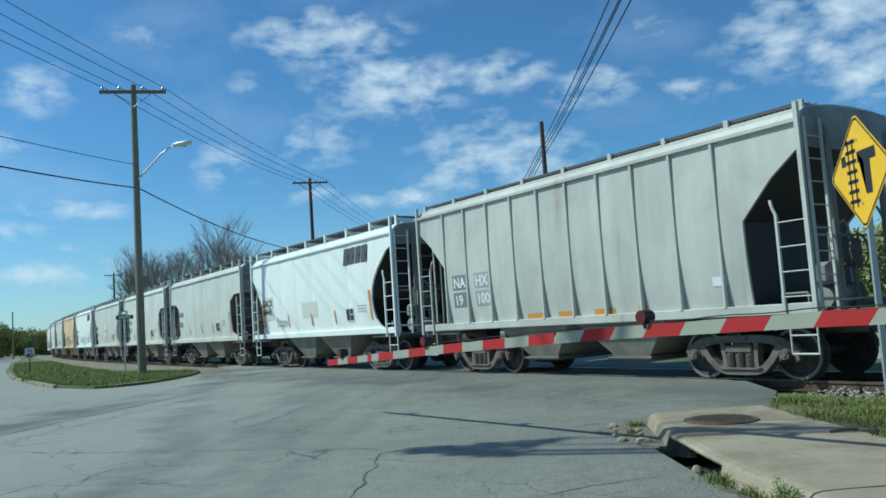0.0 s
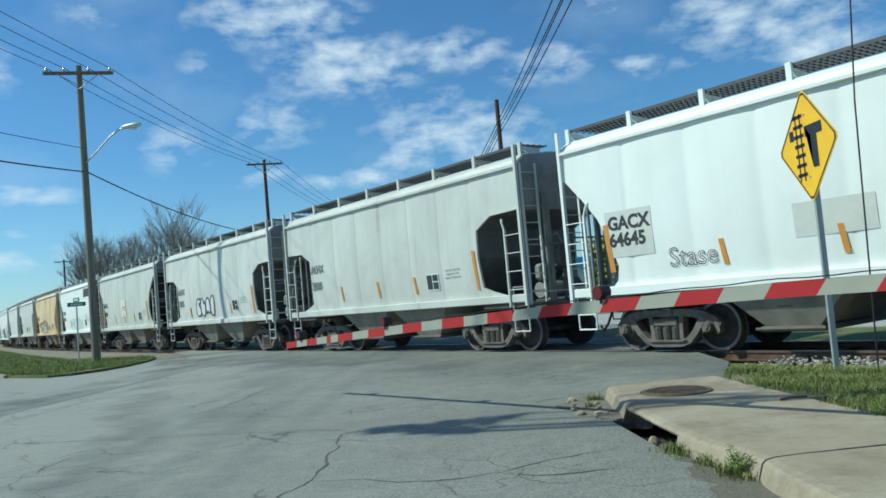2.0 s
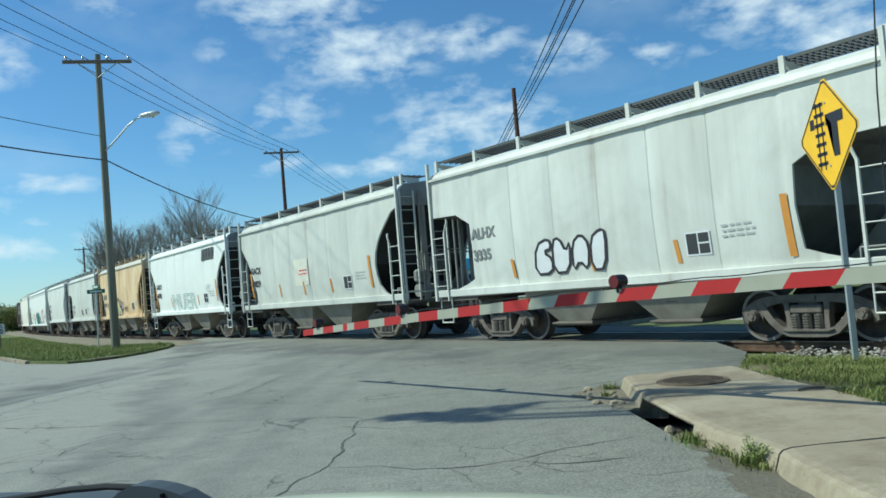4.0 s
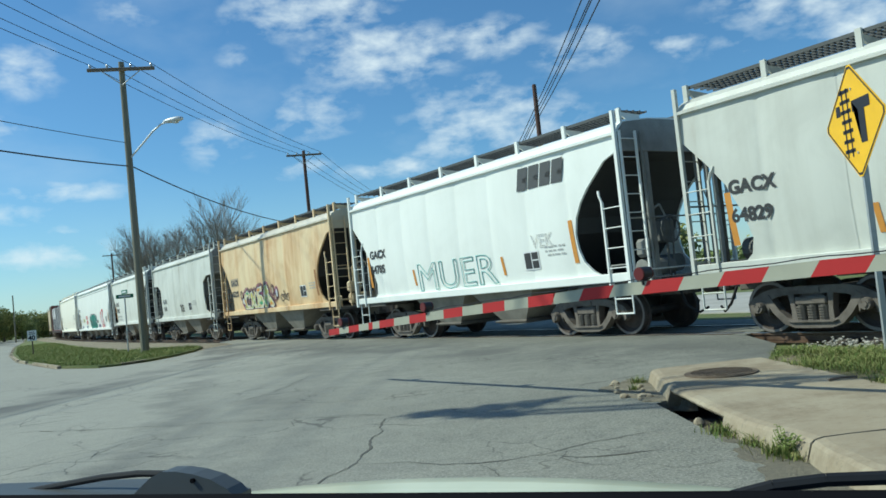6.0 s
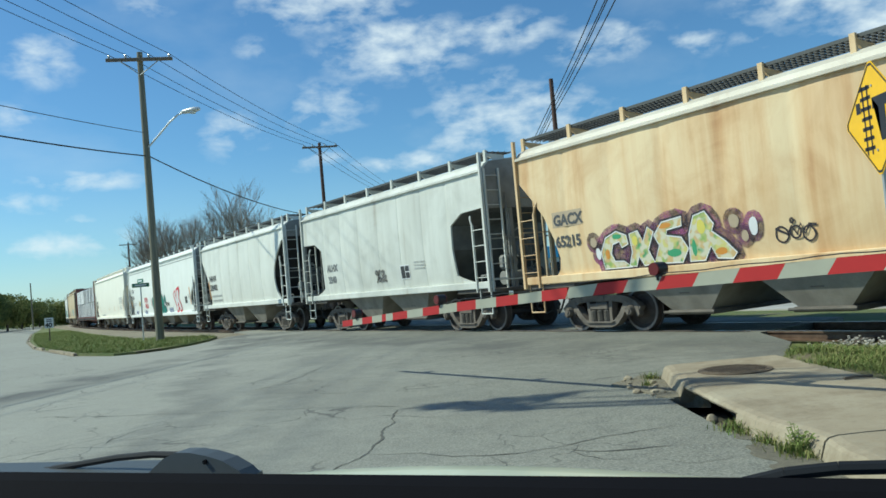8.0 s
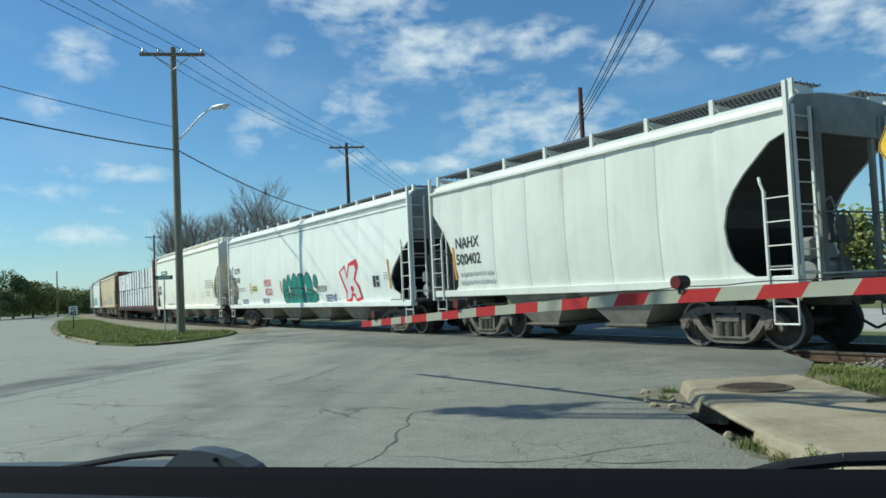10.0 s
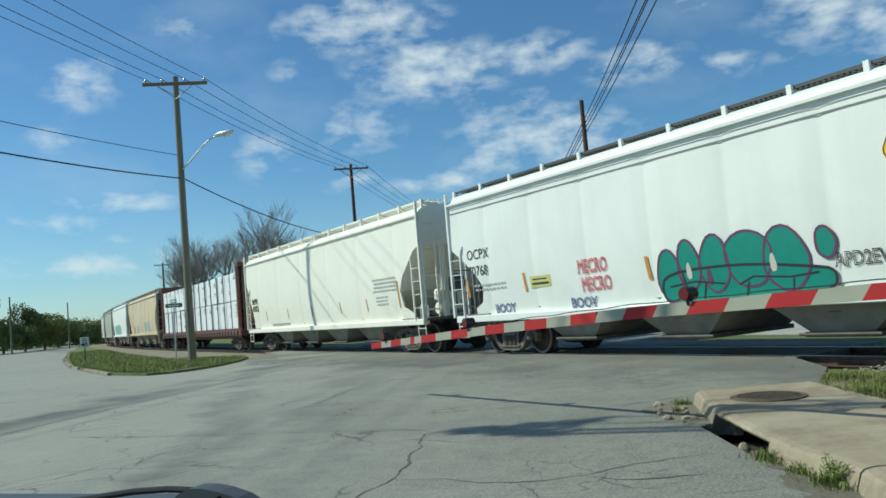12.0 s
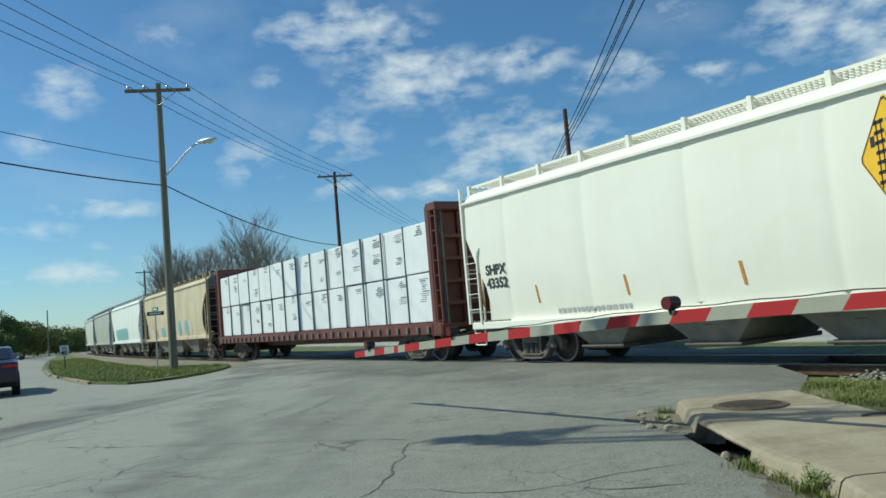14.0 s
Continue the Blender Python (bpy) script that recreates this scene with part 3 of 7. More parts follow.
def build_cracks():
    rng = random.Random(21)
    bm = bmesh.new()
    for way in CRACKS:
        pts = []
        for (ax, ay), (cx, cy) in zip(way, way[1:]):
            n = max(2, int(math.hypot(cx - ax, cy - ay) / 0.06))
            for k in range(n):
                x, y = ax + (cx - ax) * k / n, ay + (cy - ay) * k / n
                pts.append((x + 0.09 * noise.noise((x * 2.5, y * 2.5, 3)) + rng.gauss(0, 0.007), y + 0.09 * noise.noise((x * 2.5, y * 2.5, 9)) + rng.gauss(0, 0.007)))
        last = None
        for k in range(len(pts) - 1):
            (ax, ay), (cx, cy) = pts[k], pts[k + 1]
            d = Vector((cx - ax, cy - ay)).normalized()
            fade = min(1.0, k / 6, (len(pts) - 2 - k) / 6)
            w = (0.003 + 0.005 * rng.random() + 0.013 * max(0.0, noise.noise((ax * 2, ay * 2, 20)))) * (0.25 + 0.75 * fade)
            pair = [bm.verts.new((ax - d.y * w, ay + d.x * w, 0.004)), bm.verts.new((ax + d.y * w, ay - d.x * w, 0.004))]
            if last:
                bm.faces.new((last[0], last[1], pair[1], pair[0]))
            last = pair
    tagged(part("road_cracks", bm, M_CRACK), "dark jagged cracks across the worn asphalt", "crack", kind="stuff")


def build_walk():
    """Concrete walk with a storm inlet under its edge."""
    north = lambda y: lerp(y, [(5.0, 2.16), (5.3, 2.12), (5.6, 2.06), (6.2, 2.03), (7.6, 2.06), (9.2, 2.26)])
    structure("pavement", worn_slab(5.012, 9.16, north, 0.157, (6.2, 7.75), 1), M_CONC, "stained concrete pavement slab over a storm inlet", "pavement")
    south = lambda y: lerp(y, [(-30, 2.1), (3.0, 2.1), (4.4, 2.11), (4.8, 2.13), (5.0, 2.17)])
    structure("pavement_south", worn_slab(-4, 5.005, south, 0.152, None, 2), M_CONC, "older concrete pavement with a worn kerb edge", "pavement")
    bm = bmesh.new()
    ragged(bm, [(1.62, 9.0), (1.8, 8.4), (1.9, 7.8), (2.3, 7.77), (2.3, 9.3), (2.1, 9.5), (1.85, 9.3)], -0.1, 0.012, 1, 0.05, 0.12)
    structure("gutter", bm, M_GRIT, "broken concrete and grit beside the inlet", "gutter")
    bm = bmesh.new()
    ragged(bm, [(1.96, 6.18), (1.9, 5.9), (1.93, 5.6), (1.82, 5.35), (1.86, 5.0), (1.74, 4.6), (1.85, 3.4), (2.3, 3.4), (2.3, 6.18)], -0.1, 0.006, 2, 0.05, 0.13)
    structure("gutter_south", bm, M_SILT, "brown silt along the foot of the kerb", "gutter")
    bm = bmesh.new()
    bx(bm, 1.9, 2.62, 6.14, 8.26, -0.24, -0.19)
    bx(bm, 2.5, 2.62, 6.14, 8.26, -0.24, 0.097)
    structure("inlet_floor", bm, M_UNDER, "dark mouth of the storm inlet", "storm drain")
    bm = bmesh.new()
    v = bmesh.ops.create_icosphere(bm, subdivisions=2, radius=0.045)["verts"]
    for q in v:
        q.co *= 1 + 0.3 * noise.noise(q.co * 22)
    tagged(part("stone", bm, M_CONC, at=pose(1.96, 6.55, 0.01)), "pale lump of broken concrete in the inlet mouth", "stone")
    rng = random.Random(14)
    for k in range(14):
        bm = bmesh.new()
        v = bmesh.ops.create_icosphere(bm, subdivisions=1, radius=rng.uniform(0.02, 0.06))["verts"]
        for q in v:
            q.co = Vector((q.co.x, q.co.y, q.co.z * 0.55)) * (1 + 0.4 * noise.noise(q.co * 25 + Vector((k, 0, 0))))
        tagged(part("rubble", bm, M_CONC, at=pose(rng.uniform(1.72, 2.1), rng.uniform(7.9, 9.3), 0.02, 0, 0, rng.uniform(0, 360))), "broken piece of pale concrete at the gutter", "rubble", "rubble by the inlet")
    hole = empty("manhole", pose(2.74, 8.22, 0.163))
    tagged(hole, "round rusty manhole cover set into the pavement", "manhole")
    bm = bmesh.new()
    rod(bm, (0, 0, -0.02), (0, 0, 0.006), 0.36, 40)
    part("frame_ring", bm, M_IRON, hole)
    bm = bmesh.new()
    rod(bm, (0, 0, 0), (0, 0, 0.011), 0.325, 40)
    for i in range(-4, 5):
        w = math.sqrt(0.3 ** 2 - (i * 0.066) ** 2)
        b2 = bmesh.new()
        bx(b2, -w, w, i * 0.066 - 0.012, i * 0.066 + 0.012, 0.0105, 0.016)
        part("rib", b2, M_IRON, hole)
    part("cover", bm, M_IRON, hole)
    bm = bmesh.new()
    pipe(bm, [(0, 0, 0), (0.12, 0.02, 0.004), (0.26, -0.01, 0)], 0.012, 6)
    tagged(part("stick", bm, M_BARK, at=pose(3.25, 7.0, 0.172, 0, 0, 8)), "short dry brown stick lying on the pavement", "stick")


def strewn(name, label, count, spots, h0, h1, w, material, seed, category="grass"):
    """Blades standing in patches: each spot is a function that gives a place, or None."""
    rng = random.Random(seed)
    vs, fs = [], []
    while count > 0:
        p = spots(rng)
        if p is None:
            continue
        count -= 1
        x, y, z = p
        a = rng.uniform(0, 6.283)
        h = h0 + (h1 - h0) * rng.random() ** 1.7 * (0.65 + 0.7 * max(0.0, 0.5 + noise.noise((x * 2.1, y * 2.1, seed))))
        lean = rng.uniform(0.4, 1.9) * h
        bxx, byy = math.cos(a) * w * rng.uniform(0.6, 1.4), math.sin(a) * w
        lx, ly = math.cos(a + 1.6) * lean, math.sin(a + 1.6) * lean
        k = len(vs)
        vs += [(x - bxx, y - byy, z - 0.02), (x + bxx, y + byy, z - 0.02), (x + lx * 0.4 + bxx * 0.7, y + ly * 0.4 + byy * 0.7, z + h * 0.6), (x + lx * 0.4 - bxx * 0.7, y + ly * 0.4 - byy * 0.7, z + h * 0.6), (x + lx, y + ly, z + h)]
        fs += [(k, k + 1, k + 2, k + 3), (k + 3, k + 2, k + 4)]
    me = bpy.data.meshes.new(name)
    me.from_pydata(vs, [], fs)
    me.materials.append(material)
    return tagged(new(name, me), label, category, kind="stuff")


def inside(x, y, poly):
    c = False
    for (ax, ay), (cx, cy) in zip(poly, poly[1:] + poly[:1]):
        if (ay > y) != (cy > y) and x < (cx - ax) * (y - ay) / (cy - ay) + ax:
            c = not c
    return c


def build_grass():
    tk = lambda s, lat: tuple(on_track(s, lat)[:2])
    verge = [(3.48, 5.2), (3.48, 8.9), (3.65, 9.2), (4.1, 10.1), tk(-13.3, 3.4), tk(-24, 3.4), (12, 4.5)]
    away, start = Vector((-math.cos(radians(TRACK[2])), math.sin(radians(TRACK[2])), 0)), Vector((TRACK[0], TRACK[1], 0))

    def on_verge(r):
        x, y = r.uniform(3.4, 11), r.uniform(5, 13.5)
        d = noise.noise((x * 0.9, y * 0.9, 0)) + 0.6 * noise.noise((x * 3.7, y * 3.7, 4)) + 0.4 * noise.noise((x * 11, y * 11, 7))
        if not inside(x, y, verge) or d < r.uniform(-0.75, 0.2) + 1.3 * max(0, 3.85 - x):
            return None
        lat = (Vector((x, y, 0)) - start).dot(away)
        return (x, y, lerp(lat, [(3.1, -0.03), (3.7, 0.09), (4.21, 0.13)]))
    strewn("verge_grass", "uneven green and straw-coloured verge grass", 90000, on_verge, 0.008, 0.085, 0.0034, M_WEED, 3)
    isl = [(-9.1, 30.5), (-8.85, 28.0), (-8.9, 26.4), (-9.3, 25.1), (-9.78, 24.5), (-10.4, 24.42), (-12.5, 26.52), (-15.0, 30.42), tk(20, 8.75), tk(33, 8.0), tk(61, 6.4), tk(58, 3.8), tk(31, 4.8), tk(23, 5.1), tk(16.5, 5.2), tk(14.5, 4.4)]

    def on_island(r):
        x, y = r.uniform(-36, -8), r.uniform(24, 74)
        d = noise.noise((x * 0.5, y * 0.5, 2)) + 0.5 * noise.noise((x * 2, y * 2, 5))
        return (x, y, 0.07) if inside(x, y, isl) and d > r.uniform(-0.9, 0.1) else None
    strewn("island_grass", "green spring grass on the island", 80000, on_island, 0.015, 0.12, 0.007, M_BLADE, 4)
    tufts = [(2.02, 6.08, 0.13, 6), (2.05, 5.92, 0.08, 3), (2.06, 5.62, 0.09, 4), (2.12, 5.26, 0.15, 8), (2.16, 5.12, 0.1, 3), (2.12, 9.2, 0.09, 3), (1.95, 8.7, 0.05, 1)]
    weigh = [q[3] for q in tufts]

    def on_tuft(r):
        cx, cy, rad, _ = r.choices(tufts, weigh)[0]
        return (r.gauss(cx, rad * 0.5), r.gauss(cy, rad * 0.6), 0.02)
    strewn("kerb_weeds", "weeds growing out of the kerb joint", 1700, on_tuft, 0.01, 0.08, 0.004, M_WEED, 5)
    # a leafy weed in the joint
    weed = tagged(empty("weed", pose(2.08, 5.2, 0.03)), "dark green leafy weed rooted in the kerb joint", "weed")
    rng = random.Random(31)
    for k in range(16):
        bm = bmesh.new()
        a = rng.uniform(0, 6.28)
        top = Vector((math.cos(a) * rng.uniform(0.04, 0.15), math.sin(a) * 0.12, rng.uniform(0.06, 0.17)))
        rod(bm, (0, 0, -0.04), top, 0.004, 5, 0.002)
        stem = part("stem", bm, M_WEED, weed)
        for j in range(9):
            f = 0.25 + 0.75 * j / 8
            c = top * f
            t = Vector((rng.gauss(0, 1), rng.gauss(0, 1), rng.gauss(0.1, 0.4))).normalized()
            u = t.orthogonal().normalized()
            z = rng.uniform(0.01, 0.02)
            bm = bmesh.new()
            bm.faces.new([bm.verts.new(q) for q in (c, c + t * z + u * z * 0.4, c + t * z * 2, c + t * z - u * z * 0.4)])
            part("leaf", bm, M_WEED, stem)
    # loose pale stones beside the crossing
    rng = random.Random(8)
    bm = bmesh.new()
    for i in range(2200):
        q, lat = rng.uniform(-24, -12.7), rng.uniform(1.35, 3.05)
        p = on_track(q, lat, rng.uniform(-0.06, 0.0))
        r = rng.uniform(0.012, 0.034)
        v = bmesh.ops.create_icosphere(bm, subdivisions=1, radius=r)["verts"]
        for w in v:
            w.co = Vector((w.co.x * rng.uniform(0.7, 1.2), w.co.y * rng.uniform(0.7, 1.2), w.co.z * 0.7)) + p
    tagged(part("loose_ballast", bm, M_STONE), "pale loose ballast stones beside the rail", "gravel", kind="stuff")


# ---- railway track ----
def ribbon(bm, lats, s0, s1, step=2.0):
    """A section of (lat, z) points swept along the track."""
    rows = []
    s = s0
    while s <= s1 + 1e-6:
        rows.append([bm.verts.new(on_track(s, la, z)) for la, z in lats])
        s += step
    n = len(lats)
    for a, b in zip(rows, rows[1:]):
        for i in range(n):
            j = (i + 1) % n
            bm.faces.new((a[i], a[j], b[j], b[i]))
    bm.faces.new(rows[0])
    bm.faces.new(rows[-1][::-1])


def build_track():
    track = tagged(empty("railway_track"), "single railway track with rusty rails on ballast", "railway track", kind="structure")
    for s0, s1 in ((-110, -12.4), (15.2, 300)):
        bm = bmesh.new()
        ribbon(bm, [(3.3, -0.25), (2.0, -0.1), (-2.0, -0.1), (-3.3, -0.25)], s0, s1)
        part("ballast_bed", bm, M_BALLAST, track)
    for side in (1, -1):
        c = 0.755 * side
        bm = bmesh.new()
        ribbon(bm, [(c - 0.07, -0.16), (c + 0.07, -0.16), (c + 0.07, -0.14), (c + 0.012, -0.12), (c + 0.012, -0.04), (c + 0.036, -0.028), (c + 0.036, 0.004), (c - 0.036, 0.004), (c - 0.036, -0.028), (c - 0.012, -0.04), (c - 0.012, -0.12), (c - 0.07, -0.14)], -110, 300)
        part("rail", bm, M_RAIL, track)
        bm = bmesh.new()
        ribbon(bm, [(c - 0.03, 0.004), (c + 0.03, 0.004), (c + 0.03, 0.008), (c - 0.03, 0.008)], -110, 300)
        part("rail_head", bm, M_RAILTOP, track, "polished running surface")
    bm = bmesh.new()
    bx(bm, -0.11, 0.11, -1.28, 1.28, -0.2, -0.085, 0.012)
    tie = mesh_of("sleeper", bm)
    tie.materials.append(M_TIE)
    s = -30.0
    while s < 110:
        if not -12.2 < s < 15.2:
            p = on_track(s)
            q = on_track(s + 0.5)
            d = q - p
            part("sleeper", tie, M_TIE, track, at=Matrix.Translation(p) @ Matrix.Rotation(math.atan2(d.y, d.x) + random.uniform(-0.02, 0.02), 4, "Z"))
        s += 0.56
    # flangeway timbers along the rails on the crossing
    for lat in (0.9, 0.61, -0.61, -0.9):
        bm = bmesh.new()
        ribbon(bm, [(lat - 0.05, -0.1), (lat + 0.05, -0.1), (lat + 0.05, 0.008), (lat - 0.05, 0.008)], -10.6, 14.8)
        part("crossing_timber", bm, M_TIE, track)


# ---- freight cars: +x points back along the train, +y to the road ----
def side_lat(z, top):
    return 1.555 - 0.09 * max(0.0, (2.5 - z) / 1.3) ** 2 - 0.02 * max(0.0, (z - 3.0) / 0.9)


_shared = {}


def shared(key, make):
    if key not in _shared:
        bm = bmesh.new()
        smooth = make(bm)
        _shared[key] = mesh_of(key, bm, bool(smooth))
    return _shared[key]


def lathe(bm, rings, n=32):
    """Rings of (radius, y) turned about the axle."""
    rows = [[bm.verts.new((math.cos(6.283185 * i / n) * r, y, math.sin(6.283185 * i / n) * r)) for i in range(n)] for r, y in rings]
    for a, b in zip(rows, rows[1:]):
        for i in range(n):
            j = (i + 1) % n
            bm.faces.new((a[i], a[j], b[j], b[i]))
    bm.faces.new(rows[0])
    bm.faces.new(rows[-1][::-1])


def mesh_wheelset(bm):
    """Two dished wheels with flanges, pressed on one axle."""
    for w in (1, -1):
        c = 0.755 * w
        lathe(bm, [(r, c + w * y) for r, y in ((0.09, 0.1), (0.13, 0.095), (0.15, 0.05), (0.2, 0.012), (0.3, -0.012), (0.345, 0.02), (0.365, 0.062), (0.42, 0.066), (0.432, 0.055), (0.438, -0.05), (0.465, -0.065), (0.46, -0.09), (0.37, -0.095), (0.34, -0.05), (0.16, -0.06), (0.1, -0.1))])
    rod(bm, (0, -0.98, 0), (0, 0.98, 0), 0.08, 12)


def mesh_rim(bm):
    """The worn bright tread edge on the wheel's outer face."""
    n = 32
    ring = [[bm.verts.new((math.cos(6.28318 * i / n) * r, 0.825, math.sin(6.28318 * i / n) * r)) for i in range(n)] for r in (0.42, 0.372)]
    for i in range(n):
        j = (i + 1) % n
        bm.faces.new((ring[0][i], ring[0][j], ring[1][j], ring[1][i]))


def strap(bm, pts, depth):
    """A cast member along (x, z, thickness) points."""
    up, lo = [], []
    for k, (x, z, t) in enumerate(pts):
        a, b = pts[max(0, k - 1)], pts[min(len(pts) - 1, k + 1)]
        d = Vector((b[0] - a[0], b[1] - a[1])).normalized()
        up.append((x - d.y * t / 2, z + d.x * t / 2))
        lo.append((x + d.y * t / 2, z - d.x * t / 2))
    prism(bm, up + lo[::-1], -depth, depth, "xz")


def mesh_sideframe(bm):
    """Cast bogie side frame: arched top, bellied bottom, columns and bearing jaws."""
    half = [(0.0, 0.7, 0.12), (0.35, 0.7, 0.12), (0.6, 0.68, 0.14), (0.8, 0.62, 0.18), (0.98, 0.54, 0.16), (1.1, 0.47, 0.1)]
    strap(bm, [(-x, z, t) for x, z, t in half[:0:-1]] + half, 0.075)
    half = [(0.0, 0.155, 0.1), (0.3, 0.165, 0.11), (0.45, 0.22, 0.12), (0.6, 0.36, 0.11), (0.72, 0.53, 0.12), (0.78, 0.62, 0.12)]
    strap(bm, [(-x, z, t) for x, z, t in half[:0:-1]] + half, 0.09)
    for w in (1, -1):
        strap(bm, [(w * 0.33, 0.66, 0.1), (w * 0.31, 0.4, 0.07), (w * 0.3, 0.2, 0.1)], 0.08)
        prism(bm, [(w * 0.75, 0.32), (w * 0.73, 0.58), (w * 1.07, 0.55), (w * 1.09, 0.36), (w * 1.02, 0.31), (w * 0.99, 0.45), (w * 0.79, 0.45)], -0.05, 0.085, "xz")
    prism(bm, [(-0.34, 0.2), (-0.42, 0.23), (0.42, 0.23), (0.34, 0.2)], -0.13, 0.13, "xz")
    bx(bm, -0.26, 0.26, -0.11, 0.11, 0.47, 0.6, 0.02)
    bx(bm, -0.16, 0.02, 0.075, 0.1, 0.66, 0.735)


def mesh_springs(bm):
    for x in (-0.19, 0.0, 0.19):
        rod(bm, (x, 0, 0.22), (x, 0, 0.47), 0.06, 8)
        for i in range(6):
            rod(bm, (x, 0, 0.225 + i * 0.04), (x, 0, 0.25 + i * 0.04), 0.088, 10)


def mesh_cap(bm):
    rod(bm, (0, 0, 0), (0, 0.09, 0), 0.1, 14, 0.085)
    rod(bm, (0, 0.085, 0), (0, 0.11, 0), 0.045, 6)
    for i in range(3):
        a = 0.5 + i * 2.0944
        rod(bm, (math.cos(a) * 0.062, 0.08, math.sin(a) * 0.062), (math.cos(a) * 0.062, 0.108, math.sin(a) * 0.062), 0.016, 6)


def bogie(car, x):
    """One truck: frames, springs, caps and bolster, and its two turning wheelsets."""
    frame_ob = part("bogie", shared("bogie_bolster", lambda bm: bx(bm, -0.18, 0.18, -1.05, 1.05, 0.42, 0.72, 0.03) and None), M_TRUCK, car, at=pose(x, 0, 0))
    for w in (1, -1):
        part("side_frame", shared("side_frame", mesh_sideframe), M_TRUCK, frame_ob, at=pose(0, w * 1.02, 0))
        part("spring_pack", shared("spring_pack", mesh_springs), M_UNDER, frame_ob, at=pose(0, w * 1.06, 0))
        for k in (-0.89, 0.89):
            part("bearing_cap", shared("bearing_cap", mesh_cap), M_TRUCK, frame_ob, at=pose(k, w * 1.11, 0.45, 0, 0, 0 if w > 0 else 180))
    for k in (-0.89, 0.89):
        ws = part("wheelset", shared("wheelset", mesh_wheelset), M_WHEEL, car, at=pose(x + k, 0, 0.435))
        part("tread_edge", shared("tread_edge", mesh_rim), M_TREAD, ws)
        turning.append((ws, x + k))


turning = []
cars = []


def ladder(bm, x0, x1, z0, z1, y, rungs, r=0.022):
    for x in (x0, x1):
        bx(bm, x - r, x + r, y - 0.02, y + 0.035, z0, z1)
    for i in range(rungs):
        z = z0 + 0.15 + (z1 - z0 - 0.3) * i / max(1, rungs - 1)
        rod(bm, (x0, y + 0.01, z), (x1, y + 0.01, z), 0.012, 6)


def coupler_end(car, xe, w, paint):
    """Draft gear, coupler, hose and the step under the end."""
    bm = bmesh.new()
    bx(bm, min(xe - w * 0.9, xe + w * 0.15), max(xe - w * 0.9, xe + w * 0.15), -0.22, 0.22, 0.72, 1.0, 0.02)
    part("draft_sill", bm, M_UNDER, car)
    bm = bmesh.new()
    bx(bm, min(xe, xe + w * 0.62), max(xe, xe + w * 0.62), -0.09, 0.09, 0.78, 0.94, 0.02)
    bx(bm, min(xe + w * 0.45, xe + w * 0.68), max(xe + w * 0.45, xe + w * 0.68), -0.17, 0.15, 0.72, 1.0, 0.04)
    part("coupler", bm, M_WHEEL, car)
    bm = bmesh.new()
    pipe(bm, [(xe + w * 0.1, 0.35, 0.8), (xe + w * 0.25, 0.37, 0.5), (xe + w * 0.45, 0.3, 0.36), (xe + w * 0.6, 0.2, 0.45)], 0.025, 6)
    part("air_hose", bm, M_TYRE, car)
    for y in (1.5, -1.5):
        bm = bmesh.new()
        x = xe - w * 0.28
        pipe(bm, [(x - 0.22, y, 1.08), (x - 0.22, y, 0.48), (x + 0.22, y, 0.48), (x + 0.22, y, 1.08)], 0.018, 6)
        rod(bm, (x - 0.22, y, 0.76), (x + 0.22, y, 0.76), 0.014, 6)
        part("stirrup_step", bm, paint, car)


def decal(car, name, me_or_bm, material, top, x, z, label="", out=0.007):
    """Lays flat artwork (u to the right, v up) on the road side of a car body."""
    me = me_or_bm
    if isinstance(me, bmesh.types.BMesh):
        # cut into level strips, so that the paint follows the curve of the side
        low, high = min(v.co.y for v in me.verts), max(v.co.y for v in me.verts)
        for k in range(1, min(12, int((high - low) / 0.11)) if high - low > 0.25 else 0):
            bmesh.ops.bisect_plane(me, geom=list(me.verts) + list(me.edges) + list(me.faces), plane_co=(0, low + k * 0.11, 0), plane_no=(0, 1, 0))
        me = mesh_of(name, me)
    for v in me.vertices:
        u, w, d = v.co.x, v.co.y, v.co.z
        zz = z + w
        v.co = (x - u, side_lat(zz, top) + 0.003 + out + max(-0.003, d * 0.3), zz)
    me.materials.clear()
    me.materials.append(material)
    ob = part(name, me, material, car, label)
    if name == "small_print":
        ob["kind"] = "stuff"
    return ob


def flat(*shapes):
    """A bmesh of flat outlines in (u, v)."""
    bm = bmesh.new()
    for s in shapes:
        f = bm.faces.new([bm.verts.new((u, v, 0)) for u, v in s])
        if len(s) > 4:
            bmesh.ops.triangulate(bm, faces=[f])
    return bm


def rect(u0, v0, u1, v1, lean=0.0):
    return [(u0, v0), (u1, v0), (u1 + lean, v1), (u0 + lean, v1)]


def stroke(pts, w, close=True):
    """A flat painted line of width w along (u, v) points."""
    bm = bmesh.new()
    n = len(pts)
    rows = []
    for k, (u, v) in enumerate(pts):
        a = pts[(k - 1) % n] if close or k else pts[k]
        b = pts[(k + 1) % n] if close or k < n - 1 else pts[k]
        d = Vector((b[0] - a[0], b[1] - a[1])).normalized() * (w / 2)
        rows.append((bm.verts.new((u - d.y, v + d.x, 0)), bm.verts.new((u + d.y, v - d.x, 0))))
    for k in range(n if close else n - 1):
        a, b = rows[k], rows[(k + 1) % n]
        bm.faces.new((a[0], a[1], b[1], b[0]))
    return bm


